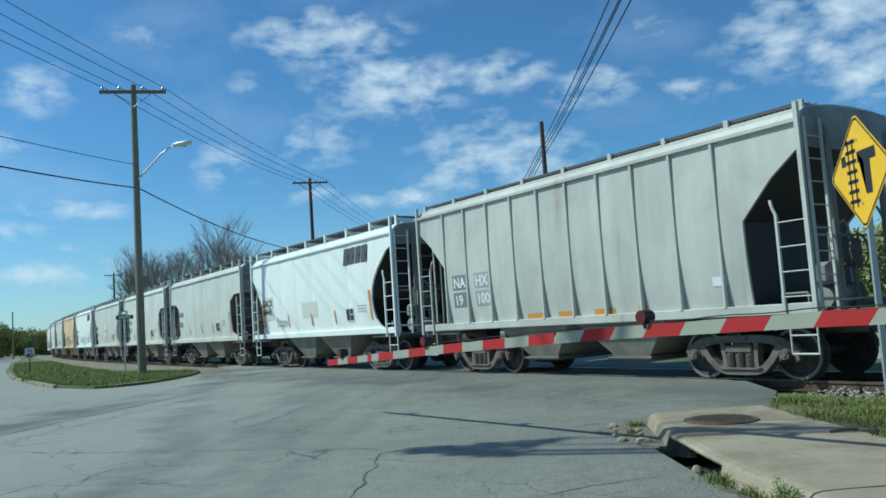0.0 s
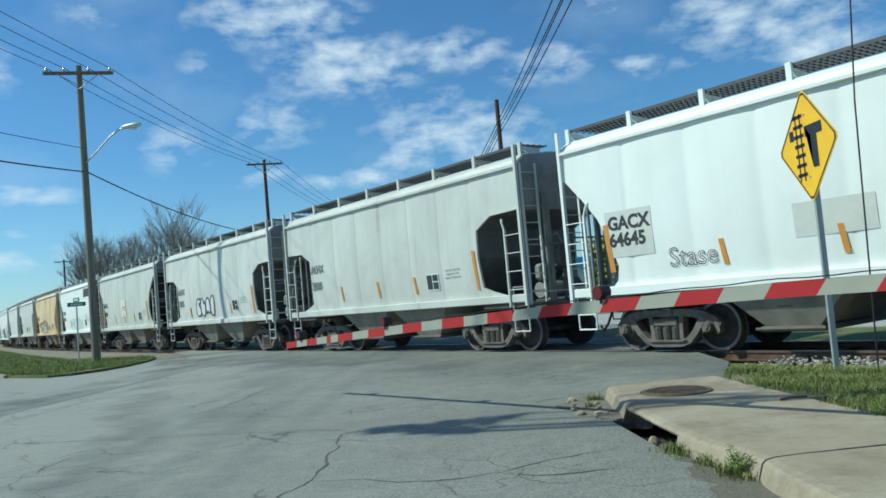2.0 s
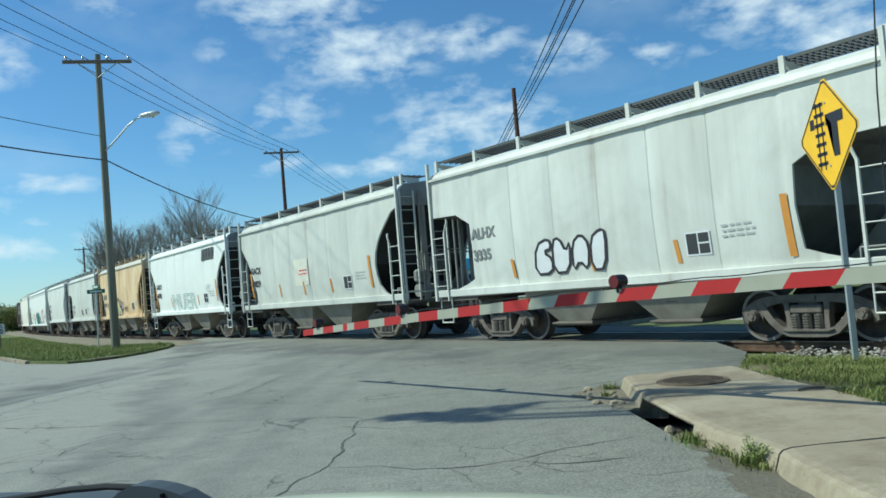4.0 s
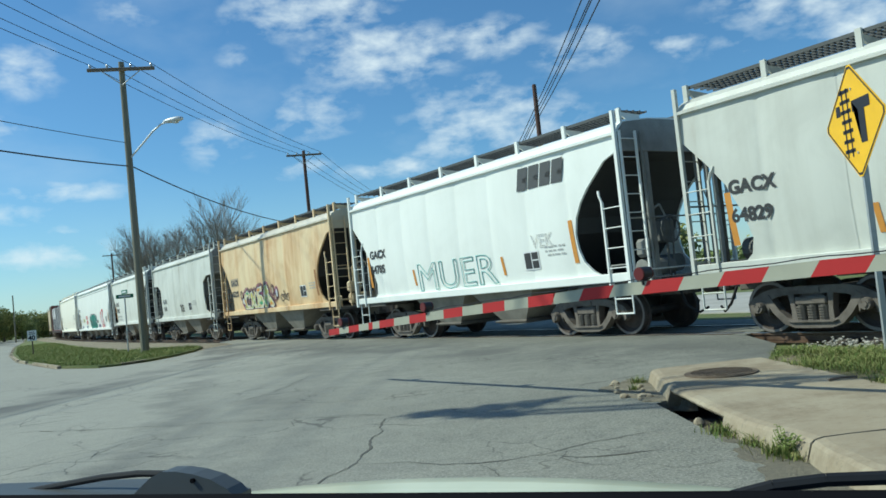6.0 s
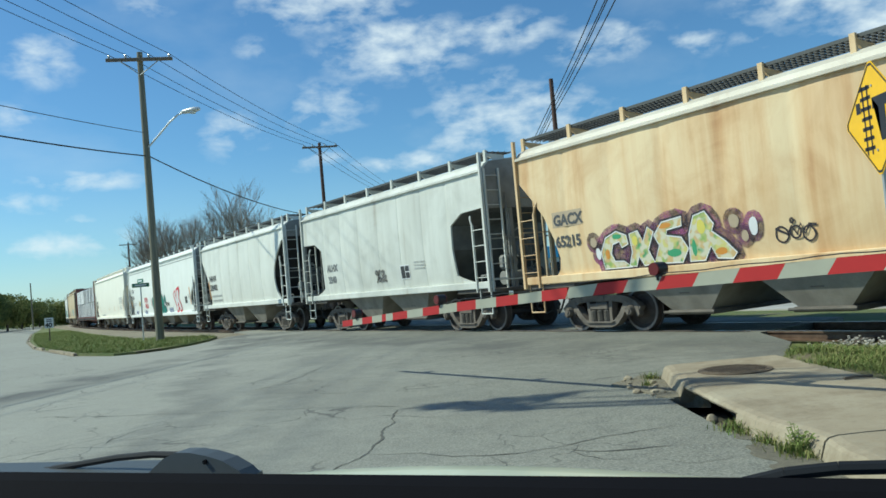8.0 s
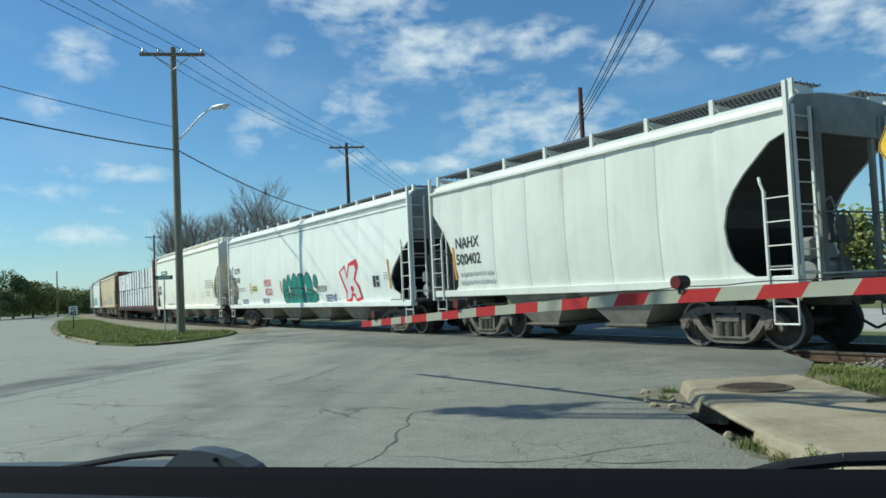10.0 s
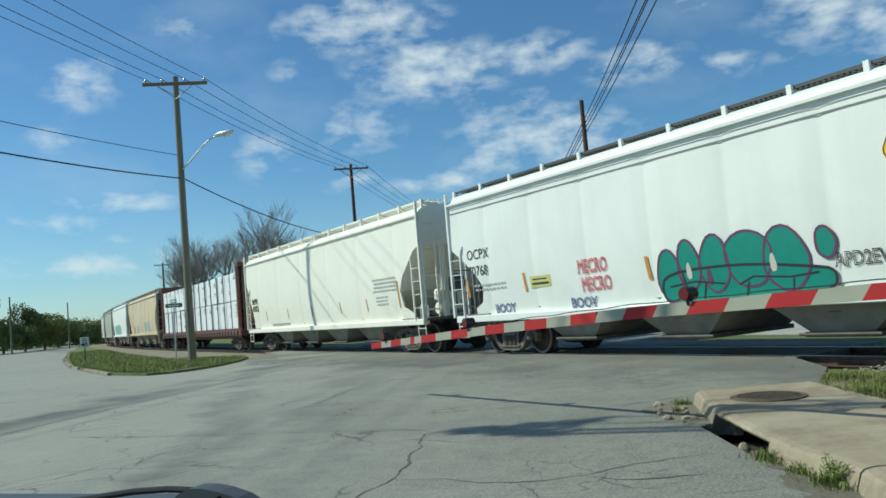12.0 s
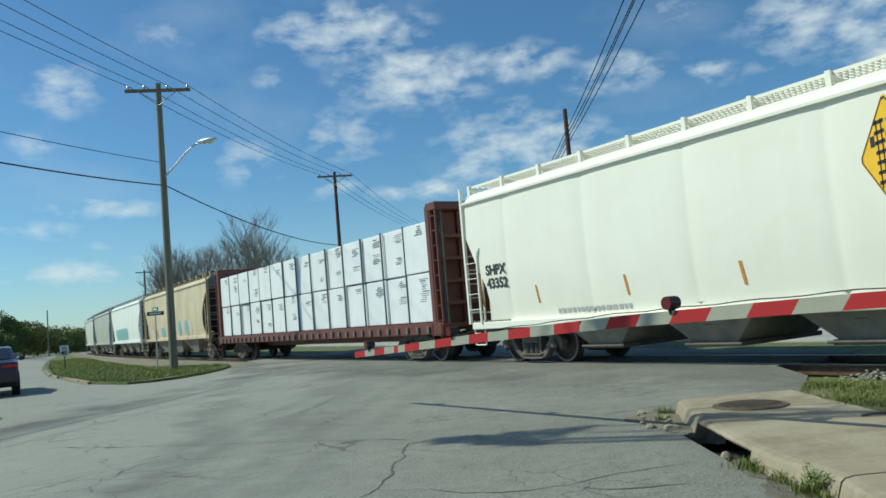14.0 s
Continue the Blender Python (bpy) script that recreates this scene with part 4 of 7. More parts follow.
def rounded(pts, steps=2):
    """Corner-cut smoothing of a closed outline."""
    for _ in range(steps):
        out = []
        for (ax, ay), (cx, cy) in zip(pts, pts[1:] + pts[:1]):
            out += [(ax * 0.75 + cx * 0.25, ay * 0.75 + cy * 0.25), (ax * 0.25 + cx * 0.75, ay * 0.25 + cy * 0.75)]
        pts = out
    return pts


def lines_of_print(rng, w, rows, h=0.05, gap=0.06):
    """Small print that cannot be read: rows of short bars."""
    out = []
    for r in range(rows):
        u = rng.uniform(0, 0.1)
        while u < w - 0.05:
            k = rng.uniform(0.05, 0.16)
            out.append(rect(u, -r * (h + gap), min(w, u + k), -r * (h + gap) + h))
            u += k + rng.uniform(0.03, 0.05)
    return flat(*out)


def hopper_car(mid, L, paint, label, cut, eave=3.88, back=None, trucks=None, posts=8, seams=6, sill_paint=None, ribs=0, bays=2, end_paint=None, grate=None, slope=None, z0=1.22, board=0.45, roof_paint=None, web=False):
    """A covered hopper on two bogies. L: body length; cut: (height, depth) of the open ends."""
    rng = random.Random(int(mid * 100))
    car = tagged(empty("hopper_car"), label, "freight car", "cars of the train")
    H = L / 2
    back = back or (CUT_ROUND_BACK if cut is CUT_ROUND else CUT_CREAM_BACK if cut is CUT_CREAM else cut)
    sill_paint = sill_paint or paint
    grate = grate or M_GRATE
    levels = sorted({z0, 1.35, 1.5, 1.7, 1.9, 2.1, 2.3, 2.5, 2.7, 2.9, 3.1, 3.3, 3.5, 3.7, eave} | {z for z, _ in cut + back if z0 < z < eave})
    levels = [z for z in levels if z0 <= z <= eave]
    for w in (1, -1):
        bm = bmesh.new()
        xmin = H - max(c for z, c in cut) - 0.04
        seam = [-xmin * 0.97 + 1.94 * xmin * j / seams for j in range(seams + 1)]
        cols = []
        for x in seam:
            cols += [(x - 0.4, 0.0), (x - 0.06, 0.0 if ribs else 0.009), (x, 0.0 if ribs else 0.02), (x + 0.06, 0.0 if ribs else 0.009), (x + 0.4, 0.0)]
        cols = sorted([(-xmin, 0.0), (xmin, 0.0)] + [c for c in cols if abs(c[0]) < xmin - 0.01])
        outer, inner = {}, {}
        for k, z in enumerate(levels):
            xe, xb = H - lerp(z, cut), H - lerp(z, back)
            row = [(-(xmin + (xe - xmin) * f), 0.0) for f in (1.0, 0.66, 0.33)] + cols + [(xmin + (xb - xmin) * f, 0.0) for f in (0.33, 0.66, 1.0)]
            for i, (x, dent) in enumerate(row):
                y = side_lat(z, eave) - dent + 0.002 * noise.noise((x * 0.6 + mid, z * 0.8, 3))
                outer[k, i] = bm.verts.new((x, w * y, z))
                inner[k, i] = bm.verts.new((x, w * (y - 0.05), z))
        nk, ni = len(levels), len(row)
        for k in range(nk - 1):
            for i in range(ni - 1):
                bm.faces.new((outer[k, i], outer[k, i + 1], outer[k + 1, i + 1], outer[k + 1, i]))
                bm.faces.new((inner[k, i], inner[k + 1, i], inner[k + 1, i + 1], inner[k, i + 1]))
            for i in (0, ni - 1):
                bm.faces.new([bm.verts.new(v.co) for v in (outer[k, i], outer[k + 1, i], inner[k + 1, i], inner[k, i])])
        for i in range(ni - 1):
            for k in (0, nk - 1):
                bm.faces.new([bm.verts.new(v.co) for v in (outer[k, i], outer[k, i + 1], inner[k, i + 1], inner[k, i])])
        part("side_wall", bm, paint, car, smooth=True)
        if w > 0 and not ribs and paint not in (P_CREAM, P_TAN, P_BRIGHT):
            for x in seam[1:-1]:
                b2 = bmesh.new()
                strip = [[b2.verts.new((x + o, side_lat(z, eave) - 0.014 + 0.002 * noise.noise((x * 0.6 + mid, z * 0.8, 3)), z)) for o in (-0.009, 0.009)] for z in levels]
                for p, q in zip(strip, strip[1:]):
                    b2.faces.new((p[0], p[1], q[1], q[0]))
                part("weld_seam", b2, M_SEAM, car)
        # side sill flange
        bm = bmesh.new()
        bx(bm, -H + 0.05, H - 0.05, min(w * 1.36, w * 1.57), max(w * 1.36, w * 1.57), z0 - 0.14, z0 + 0.03, 0.015)
        part("side_sill", bm, sill_paint, car)
        # rounded eave and ledge
        bm = bmesh.new()
        prof = [(1.5, eave - 0.06), (1.6, eave - 0.05), (1.6, eave), (1.52, eave + 0.03), (1.47, eave + 0.12), (1.3, eave + 0.22), (0.6, eave + 0.30), (0, eave + 0.32), (0, eave + 0.25), (1.3, eave - 0.02)]
        prism(bm, [(w * a, b) for a, b in prof], -H, H, "yz")
        part("roof", bm, roof_paint or paint, car)
        if ribs:
            me = None
            for i in range(ribs):
                x = -3.84 + 8.11 * i / (ribs - 1)
                if me is None:
                    b2 = bmesh.new()
                    bx(b2, -0.032, 0.032, -0.03, 0.055, z0, eave, 0.012)
                    me = mesh_of("rib", b2)
                part("rib", me, paint, car, at=pose(x, w * 1.53, 0, 0, 0, 0 if w > 0 else 180))
        # ladders at both ends, taller outer stile
        for e in (1, -1):
            bm = bmesh.new()
            x = e * H
            bx(bm, x - 0.034, x + 0.034, w * 1.57 - 0.035, w * 1.57 + 0.035, 1.0, eave + board - 0.05)
            inner = x - e * 0.5
            bx(bm, inner - 0.02, inner + 0.02, w * 1.58 - 0.025, w * 1.58 + 0.025, 1.0, 2.62)
            pipe(bm, [(inner, w * 1.58, 2.6), (inner - e * 0.06, w * 1.58, 2.75), (inner - e * 0.1, w * 1.55, 2.85)], 0.025, 6)
            for i in range(4):
                z = 1.35 + 0.38 * i
                rod(bm, (x, w * 1.59, z), (inner, w * 1.59, z), 0.011, 6)
            part("side_ladder", bm, paint, car)
            bm = bmesh.new()
            xe = x + e * 0.06
            for y in (w * 1.5, w * 1.08):
                bx(bm, xe - 0.02, xe + 0.02, y - 0.02, y + 0.02, 1.0, eave + 0.02)
            for i in range(8):
                z = 1.3 + 0.35 * i
                rod(bm, (xe, w * 1.5, z), (xe, w * 1.08, z), 0.011, 6)
            part("end_ladder", bm, paint, car)
    for e in (1, -1):
        x = e * H
        # upper end wall, arched with the roof, down to where the slope sheet starts
        shape = cut if e < 0 else back
        zt = min(z for z, c in shape if c == 0.0)
        bm = bmesh.new()
        prism(bm, [(-1.5, zt - 0.02), (1.5, zt - 0.02), (1.5, eave), (1.3, eave + 0.2), (0.6, eave + 0.28), (-0.6, eave + 0.28), (-1.3, eave + 0.2), (-1.5, eave)], x - 0.03 - 0.02 * e, x + 0.03 - 0.02 * e, "yz")
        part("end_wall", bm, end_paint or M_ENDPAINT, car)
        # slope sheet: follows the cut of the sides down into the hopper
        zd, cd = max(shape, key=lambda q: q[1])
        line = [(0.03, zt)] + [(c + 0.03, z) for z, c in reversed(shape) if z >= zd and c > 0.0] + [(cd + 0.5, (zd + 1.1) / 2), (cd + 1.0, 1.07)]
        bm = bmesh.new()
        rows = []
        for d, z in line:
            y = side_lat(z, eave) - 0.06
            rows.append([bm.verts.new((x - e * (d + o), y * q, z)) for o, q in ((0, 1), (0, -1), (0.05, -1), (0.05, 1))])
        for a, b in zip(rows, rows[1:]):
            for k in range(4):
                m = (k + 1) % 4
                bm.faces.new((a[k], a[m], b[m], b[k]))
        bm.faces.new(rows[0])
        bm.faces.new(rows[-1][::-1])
        # near-black base colour unless the car passes its own slope material
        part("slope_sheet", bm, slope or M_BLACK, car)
        if web:
            bm = bmesh.new()
            prism(bm, [(x, 1.06), (x, zt)] + [(x - e * (d - 0.02), z) for d, z in line[1:]], -0.02, 0.02, "xz")
            part("centre_web", bm, end_paint or M_ENDPAINT, car)
        zc = zt - 0.1
        bm = bmesh.new()
        for y in (0.75, -0.75):
            bx(bm, x - 0.04 - e * 0.05, x + 0.04 - e * 0.05, y - 0.05, y + 0.05, 1.0, zc + 0.25)
        rod(bm, (x, -1.5, 2.25), (x, 1.5, 2.25), 0.018, 6)
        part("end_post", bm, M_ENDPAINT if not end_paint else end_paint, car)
        bm = bmesh.new()
        bx(bm, min(x - e * 1.5, x + e * 0.12), max(x - e * 1.5, x + e * 0.12), -1.5, 1.5, 0.98, 1.06, 0.01)
        part("end_platform", bm, M_UNDER, car)
        for y in (1.25, -1.25):
            bm = bmesh.new()
            rod(bm, (x + e * 0.02, y * 0.72, 1.02), (x + e * 0.02, y * 0.72, zt + 0.35), 0.03, 8)
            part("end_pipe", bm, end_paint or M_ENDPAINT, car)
        bm = bmesh.new()
        pipe(bm, [(x + e * 0.04, -1.5, 1.28), (x + e * 0.1, -0.9, 1.26), (x + e * 0.1, 0.9, 1.26), (x + e * 0.04, 1.5, 1.28)], 0.016, 6)
        part("grab_rail", bm, paint, car)
        coupler_end(car, x, e, paint)
    # brake wheel and gear on the trailing end
    bm = bmesh.new()
    xb = -H - 0.12
    rim = [(xb, 0.45 + 0.26 * math.cos(i * 0.5236), 2.0 + 0.26 * math.sin(i * 0.5236)) for i in range(13)]
    pipe(bm, rim, 0.018, 6)
    for i in range(0, 12, 3):
        rod(bm, (xb, 0.45, 2.0), rim[i], 0.012, 6)
    part("brake_wheel", bm, M_GREYEND, car)
    bm = bmesh.new()
    bx(bm, xb + 0.03, xb + 0.25, 0.28, 0.62, 1.75, 2.2, 0.04)
    pipe(bm, [(xb + 0.12, 0.45, 1.75), (xb + 0.12, 0.45, 1.0)], 0.03, 6)
    part("brake_gear", bm, M_GREYEND, car)
    gear = end_paint or M_ENDPAINT
    bm = bmesh.new()
    rod(bm, (-H + 0.25, 0.95, 1.3), (-H + 0.25, 0.15, 1.3), 0.17, 14)
    part("reservoir", bm, gear, car)
    bm = bmesh.new()
    bx(bm, -H + 0.02, -H + 0.3, 0.75, 1.05, 1.5, 1.85, 0.06)
    bx(bm, -H + 0.06, -H + 0.22, 0.6, 0.8, 1.58, 1.74, 0.03)
    part("control_valve", bm, gear, car)
    bm = bmesh.new()
    pipe(bm, [(-H + 0.1, 0.9, 1.85), (-H + 0.08, 0.9, 2.3), (-H + 0.05, 0.5, 2.5), (-H + 0.05, 0.2, 2.0), (-H + 0.2, 0.1, 1.1)], 0.02, 6)
    part("brake_pipe", bm, gear, car)
    bm = bmesh.new()
    pipe(bm, [(-H + 0.3, 1.25, 1.06), (-H + 0.3, 1.25, 1.4), (-H + 0.75, 1.25, 1.4), (-H + 0.75, 1.25, 1.06)], 0.018, 6)
    part("platform_rail", bm, gear, car)
    bm = bmesh.new()
    rod(bm, (H - 0.9, 0.3, 1.45), (H - 0.2, 0.3, 1.45), 0.2, 14)
    part("air_reservoir", bm, M_GREYEND, car)
    bm = bmesh.new()
    rod(bm, (-H + 0.3, -0.2, 1.35), (-H + 0.9, -0.2, 1.35), 0.18, 14)
    part("brake_cylinder", bm, M_GREYEND, car)
    # running boards on posts
    zb = eave + board
    for w in (1, -1):
        bm = bmesh.new()
        for k in range(5):
            y = w * (0.56 + 0.175 * k)
            bx(bm, -H + 0.05, H - 0.05, y - 0.012, y + 0.012, zb - 0.035, zb)
        bx(bm, -H + 0.05, H - 0.05, min(w * 1.27, w * 1.3), max(w * 1.27, w * 1.3), zb - 0.05, zb + 0.004)
        for k in range(int((L - 0.2) / 0.1)):
            bx(bm, -H + 0.1 + k * 0.1, -H + 0.115 + k * 0.1, min(w * 0.56, w * 1.27), max(w * 0.56, w * 1.27), zb - 0.03, zb - 0.003)
        part("running_board", bm, grate, car)
        b2 = bmesh.new()
        bx(b2, -0.045, 0.045, -0.03, 0.03, eave + 0.1, zb + 0.02)
        prism(b2, [(-0.55, zb - 0.09), (0.0, zb - 0.05), (0, zb - 0.09), (-0.3, eave + 0.2), (-0.55, eave + 0.2)], -0.02, 0.02, "yz")
        me = mesh_of("board_post", b2)
        for i in range(posts):
            x = -H + 0.06 + (L - 0.12) * i / (posts - 1)
            part("board_post", me, paint, car, at=pose(x, w * 1.33, 0, 0, 0, 0 if w > 0 else 180))
    bm = bmesh.new()
    rod(bm, (0, 0, eave + 0.3), (0, 0, eave + 0.42), 0.4, 16)
    lid = mesh_of("hatch_cover", bm)
    for i in range(int(L / 2.2)):
        part("hatch_cover", lid, paint, car, at=pose(-H + 1.2 + i * 2.2, 0, 0))
    # hoppers and centre sill below
    T = trucks or H - 1.75
    bm = bmesh.new()
    bx(bm, -T, T, -0.3, 0.3, 0.85, 1.1)
    part("centre_sill", bm, M_UNDER, car)
    span = 2 * T - 2.2
    for i in range(bays):
        c = -span / 2 + span * (i + 0.5) / bays
        hw = span / bays / 2
        bm = bmesh.new()
        a = [(c - hw * 0.93, 1.15), (c + hw * 0.93, 1.15), (c + hw * 0.34, 0.42), (c - hw * 0.34, 0.42)]
        lo = [bm.verts.new((x, (1.45 if z > 1 else 1.12) * s, z)) for s in (1, -1) for x, z in a]
        for q in ((0, 1, 2, 3), (7, 6, 5, 4), (0, 4, 5, 1), (1, 5, 6, 2), (2, 6, 7, 3), (3, 7, 4, 0)):
            bm.faces.new([lo[j] for j in q])
        bay = part("hopper_bay", bm, M_BAY, car)
        bm = bmesh.new()
        bx(bm, c - hw * 0.4, c + hw * 0.4, -1.16, 1.16, 0.34, 0.425, 0.01)
        part("outlet_gate", bm, M_UNDER, bay)
        bm = bmesh.new()
        rod(bm, (c - hw * 0.44, 1.2, 0.39), (c + hw * 0.44, 1.2, 0.39), 0.028, 6)
        part("gate_shaft", bm, M_UNDER, bay)
        bm = bmesh.new()
        bx(bm, c - 0.13, c + 0.13, 1.2, 1.27, 0.72, 0.86, 0.02)
        part("gate_latch", bm, M_TRUCK, bay)
    for x in (-T, T):
        bogie(car, x)
    cars.append((car, mid, T))
    return car


def marks(car, x, z, code, number, size, top, material=None, bold=0.012, patch=False, drop=None):
    m = material or M_MARK
    if patch:
        decal(car, "paint_patch", flat(rect(-0.06, -0.5, 0.98, size * 1.0)), M_PATCH, top, x, z, out=0.003)
    for k, w in enumerate((code, number)):
        decal(car, "lettering", text_mesh(w, size, bold), m, top, x, z - k * (drop or size * 1.25), "stencilled car lettering", 0.008)


def logo_bars(car, x, z, h, top):
    """The lessor's mark as four plain leaning shapes."""
    w = h * 0.72
    bits = []
    for i in range(4):
        u = i * w * 1.08
        slant = lambda a, b: (u + w * a + h * 0.2 * b, h * b)
        bits.append([slant(0, 0), slant(0.94, 0), slant(0.94, 0.3), slant(0.52, 0.34), slant(0.52, 0.52), slant(0.94, 0.56), slant(0.94, 1), slant(0, 1)])
    decal(car, "logo_shape", flat(*bits), M_LOGO, top, x, z, "dark grey leaning block shapes", 0.008)


def sill_markers(car, xs, top, z=1.45, h=0.42, w=0.09, material=None):
    for x in xs:
        decal(car, "reflector", flat(rect(0, 0, w, h, -0.05)), material or M_ORANGE, top, x, z, "orange reflector strip")


def data_panel(car, x, z, rng, top):
    decal(car, "data_plate", flat(rect(0, 0, 0.5, 0.4)), M_SIGNWHITE, top, x, z, out=0.005)
    decal(car, "data_plate", flat(rect(0.03, 0.03, 0.24, 0.37), rect(0.27, 0.03, 0.47, 0.19), rect(0.27, 0.22, 0.47, 0.37)), M_MARK, top, x, z, out=0.009)
    decal(car, "small_print", lines_of_print(rng, 0.62, 3, 0.035, 0.05), M_PRINT, top, x - 0.72, z + 0.42)


def blob_outline(cu, cv, ru, rv, n=18, seed=0):
    r = random.Random(seed)
    ph = r.uniform(0, 6)
    return [(cu + ru * math.cos(6.2832 * i / n) * (1 + 0.07 * math.sin(3 * 6.2832 * i / n + ph)), cv + rv * math.sin(6.2832 * i / n) * (1 + 0.07 * math.cos(2 * 6.2832 * i / n + ph))) for i in range(n)]


CUT_ROUND = [(1.2, 0.75), (1.32, 1.0), (1.53, 1.22), (1.8, 1.32), (2.1, 1.35), (2.42, 1.28), (2.7, 1.12), (2.95, 0.9), (3.4, 0.38), (3.5, 0.1), (3.55, 0.0), (4.6, 0.0)]
CUT_HEX = [(1.2, 0.55), (1.35, 1.15), (1.45, 1.44), (2.1, 1.5), (2.71, 1.47), (2.97, 0.97), (3.0, 0.0), (4.6, 0.0)]
CUT_ROUND_BACK = [(1.2, 0.92), (1.35, 1.1), (1.6, 1.17), (2.0, 1.06), (2.5, 0.8), (2.9, 0.47), (3.3, 0.08), (3.36, 0.0), (4.6, 0.0)]
CUT_CREAM_BACK = [(1.0, 0.7), (1.4, 0.82), (1.84, 0.75), (2.6, 0.34), (3.15, 0.05), (3.2, 0.0), (4.6, 0.0)]
CUT_RIB = [(1.2, 1.12), (2.6, 1.12), (3.2, 0.55), (3.62, 0.0), (4.6, 0.0)]
CUT_LONG = [(1.2, 0.9), (1.35, 1.25), (1.7, 1.38), (2.0, 1.15), (2.4, 0.65), (2.75, 0.1), (2.8, 0.0), (4.6, 0.0)]
CUT_CREAM = [(1.2, 0.8), (1.4, 1.3), (1.9, 1.42), (2.3, 1.2), (3.0, 0.4), (3.15, 0.0), (4.6, 0.0)]


def build_train():
    G = [GAPS[0] - 24.5, GAPS[0] - 12.25] + GAPS + [GAPS[-1] + 18.2, GAPS[-1] + 36.4]
    rng = random.Random(11)
    mids = [(a + b) / 2 for a, b in zip(G, G[1:])]
    lens = [b - a for a, b in zip(G, G[1:])]
    S = 10.85
    # short two-bay cars, first to last
    c = hopper_car(mids[0], S, P_GREY, "grey covered hopper ahead of the ribbed car", CUT_ROUND, EAVE)
    c = hopper_car(mids[1], S, P_GREY, "chalky grey covered hopper with ribbed steel sides", CUT_RIB, 4.02, ribs=10, seams=2, posts=9, board=0.3)
    for k, (a, b, x) in enumerate((("NA", "19", 4.0), ("HX", "100", 3.1))):
        decal(c, "lettering", text_mesh(a, 0.34, 0.01), M_SIGNWHITE, 4.02, x - 0.05, 2.1, "white stencilled lettering", 0.012)
        decal(c, "lettering", text_mesh(b, 0.34, 0.01), M_SIGNWHITE, 4.02, x - 0.05, 1.68, "white stencilled lettering", 0.012)
        for v in (-0.05, -0.47):
            decal(c, "paint_patch", flat(rect(0.0, v, 0.62, v + 0.35)), M_FADED if k == 0 else M_GREYPATCH, 4.02, x, 2.1, out=0.006)
    for u0, u1 in ((0, 0.5), (1.05, 1.6), (-1.0, -0.4), (2.2, 2.4)):
        decal(c, "paint_patch", flat(rect(u0, 0, u1, 0.12)), M_ORANGE, 4.02, 0.3, 1.24, "orange primer patch", 0.006)
    decal(c, "placard", flat(rect(0, 0, 0.3, 0.16)), M_SIGNWHITE, 4.02, -3.6, 1.6, out=0.006)
    c = hopper_car(mids[2], S, P_BRIGHT, "bright white covered hopper with grey block logo", CUT_ROUND, EAVE)
    logo_bars(c, -2.4, 3.2, 0.5, EAVE)
    marks(c, 4.38, 2.26, "GACX", "64645", 0.33, EAVE, patch=True, drop=0.3)
    data_panel(c, -2.39, 1.5, rng, EAVE)
    sill_markers(c, (2.09, 0.16, -1.61), EAVE)
    sill_markers(c, (4.45, -3.95), EAVE, 1.5, 0.87, 0.12)
    decal(c, "paint_patch", flat(rect(0, 0, 1.2, 0.5)), M_PATCH, EAVE, 0.84, 1.74, out=0.003)
    decal(c, "graffiti", text_mesh("Stase", 0.46, 0, 0.006), M_SPRAYBLACK, EAVE, 3.13, 1.5, "thin black scribbled tag", 0.01)
    c = hopper_car(mids[3], S, P_WHITE, "white covered hopper with six-sided end openings", CUT_HEX, EAVE + 0.04, slope=M_GREYEND)
    marks(c, 3.9, 2.35, "ALHX", "3328", 0.3, EAVE, M_FADED, drop=0.48)
    data_panel(c, -1.9, 1.5, rng, EAVE)
    sill_markers(c, (2.2, 0.3, -1.4), EAVE)
    sill_markers(c, (-3.78,), EAVE, 1.41, 0.88, 0.1)
    c = hopper_car(mids[4], S, P_GREYWHITE, "dusty white covered hopper with white sprayed tag", CUT_HEX, EAVE + 0.04, slope=M_GREYEND)
    marks(c, 3.9, 2.35, "ALHX", "3335", 0.32, EAVE, M_FADED, drop=0.48)
    tag = [[(0.0, 0.0), (0.1, 0.6), (0.5, 0.72), (0.55, 0.5), (0.3, 0.45), (0.55, 0.3), (0.5, 0.0)], [(0.55, 0.0), (0.6, 0.65), (0.8, 0.7), (0.95, 0.4), (1.1, 0.62), (1.0, 0.0)], [(1.1, 0.0), (1.15, 0.55), (1.4, 0.72), (1.6, 0.5), (1.5, 0.0), (1.3, 0.2)], [(1.6, 0.0), (1.65, 0.6), (1.9, 0.75), (2.05, 0.7), (1.95, 0.0)]]
    for k, o in enumerate(tag):
        o = rounded(o, 1)
        decal(c, "graffiti_letter", flat(o), M_SIGNWHITE, EAVE, 1.9, 1.42, "white sprayed tag letter", 0.006 + 0.0008 * k)
        decal(c, "graffiti_edge", stroke(o, 0.06), M_SPRAYBLACK, EAVE, 1.9, 1.42, "", 0.011)
    data_panel(c, -1.9, 1.5, rng, EAVE)
    sill_markers(c, (2.6, 0.3, -1.7), EAVE, 1.4, 0.4)
    sill_markers(c, (-3.75,), EAVE, 1.35, 0.95, 0.12)
    c = hopper_car(mids[5], S, P_WHITE, "grey-white covered hopper with rounded end openings", CUT_ROUND, EAVE)
    marks(c, 4.58, 2.34, "GACX", "64829", 0.3, EAVE, drop=0.46)
    data_panel(c, -2.2, 1.5, rng, EAVE)
    sill_markers(c, (2.26, 0.44, -1.4), EAVE)
    sill_markers(c, (4.62, -3.74), EAVE, 1.5, 0.87, 0.12)
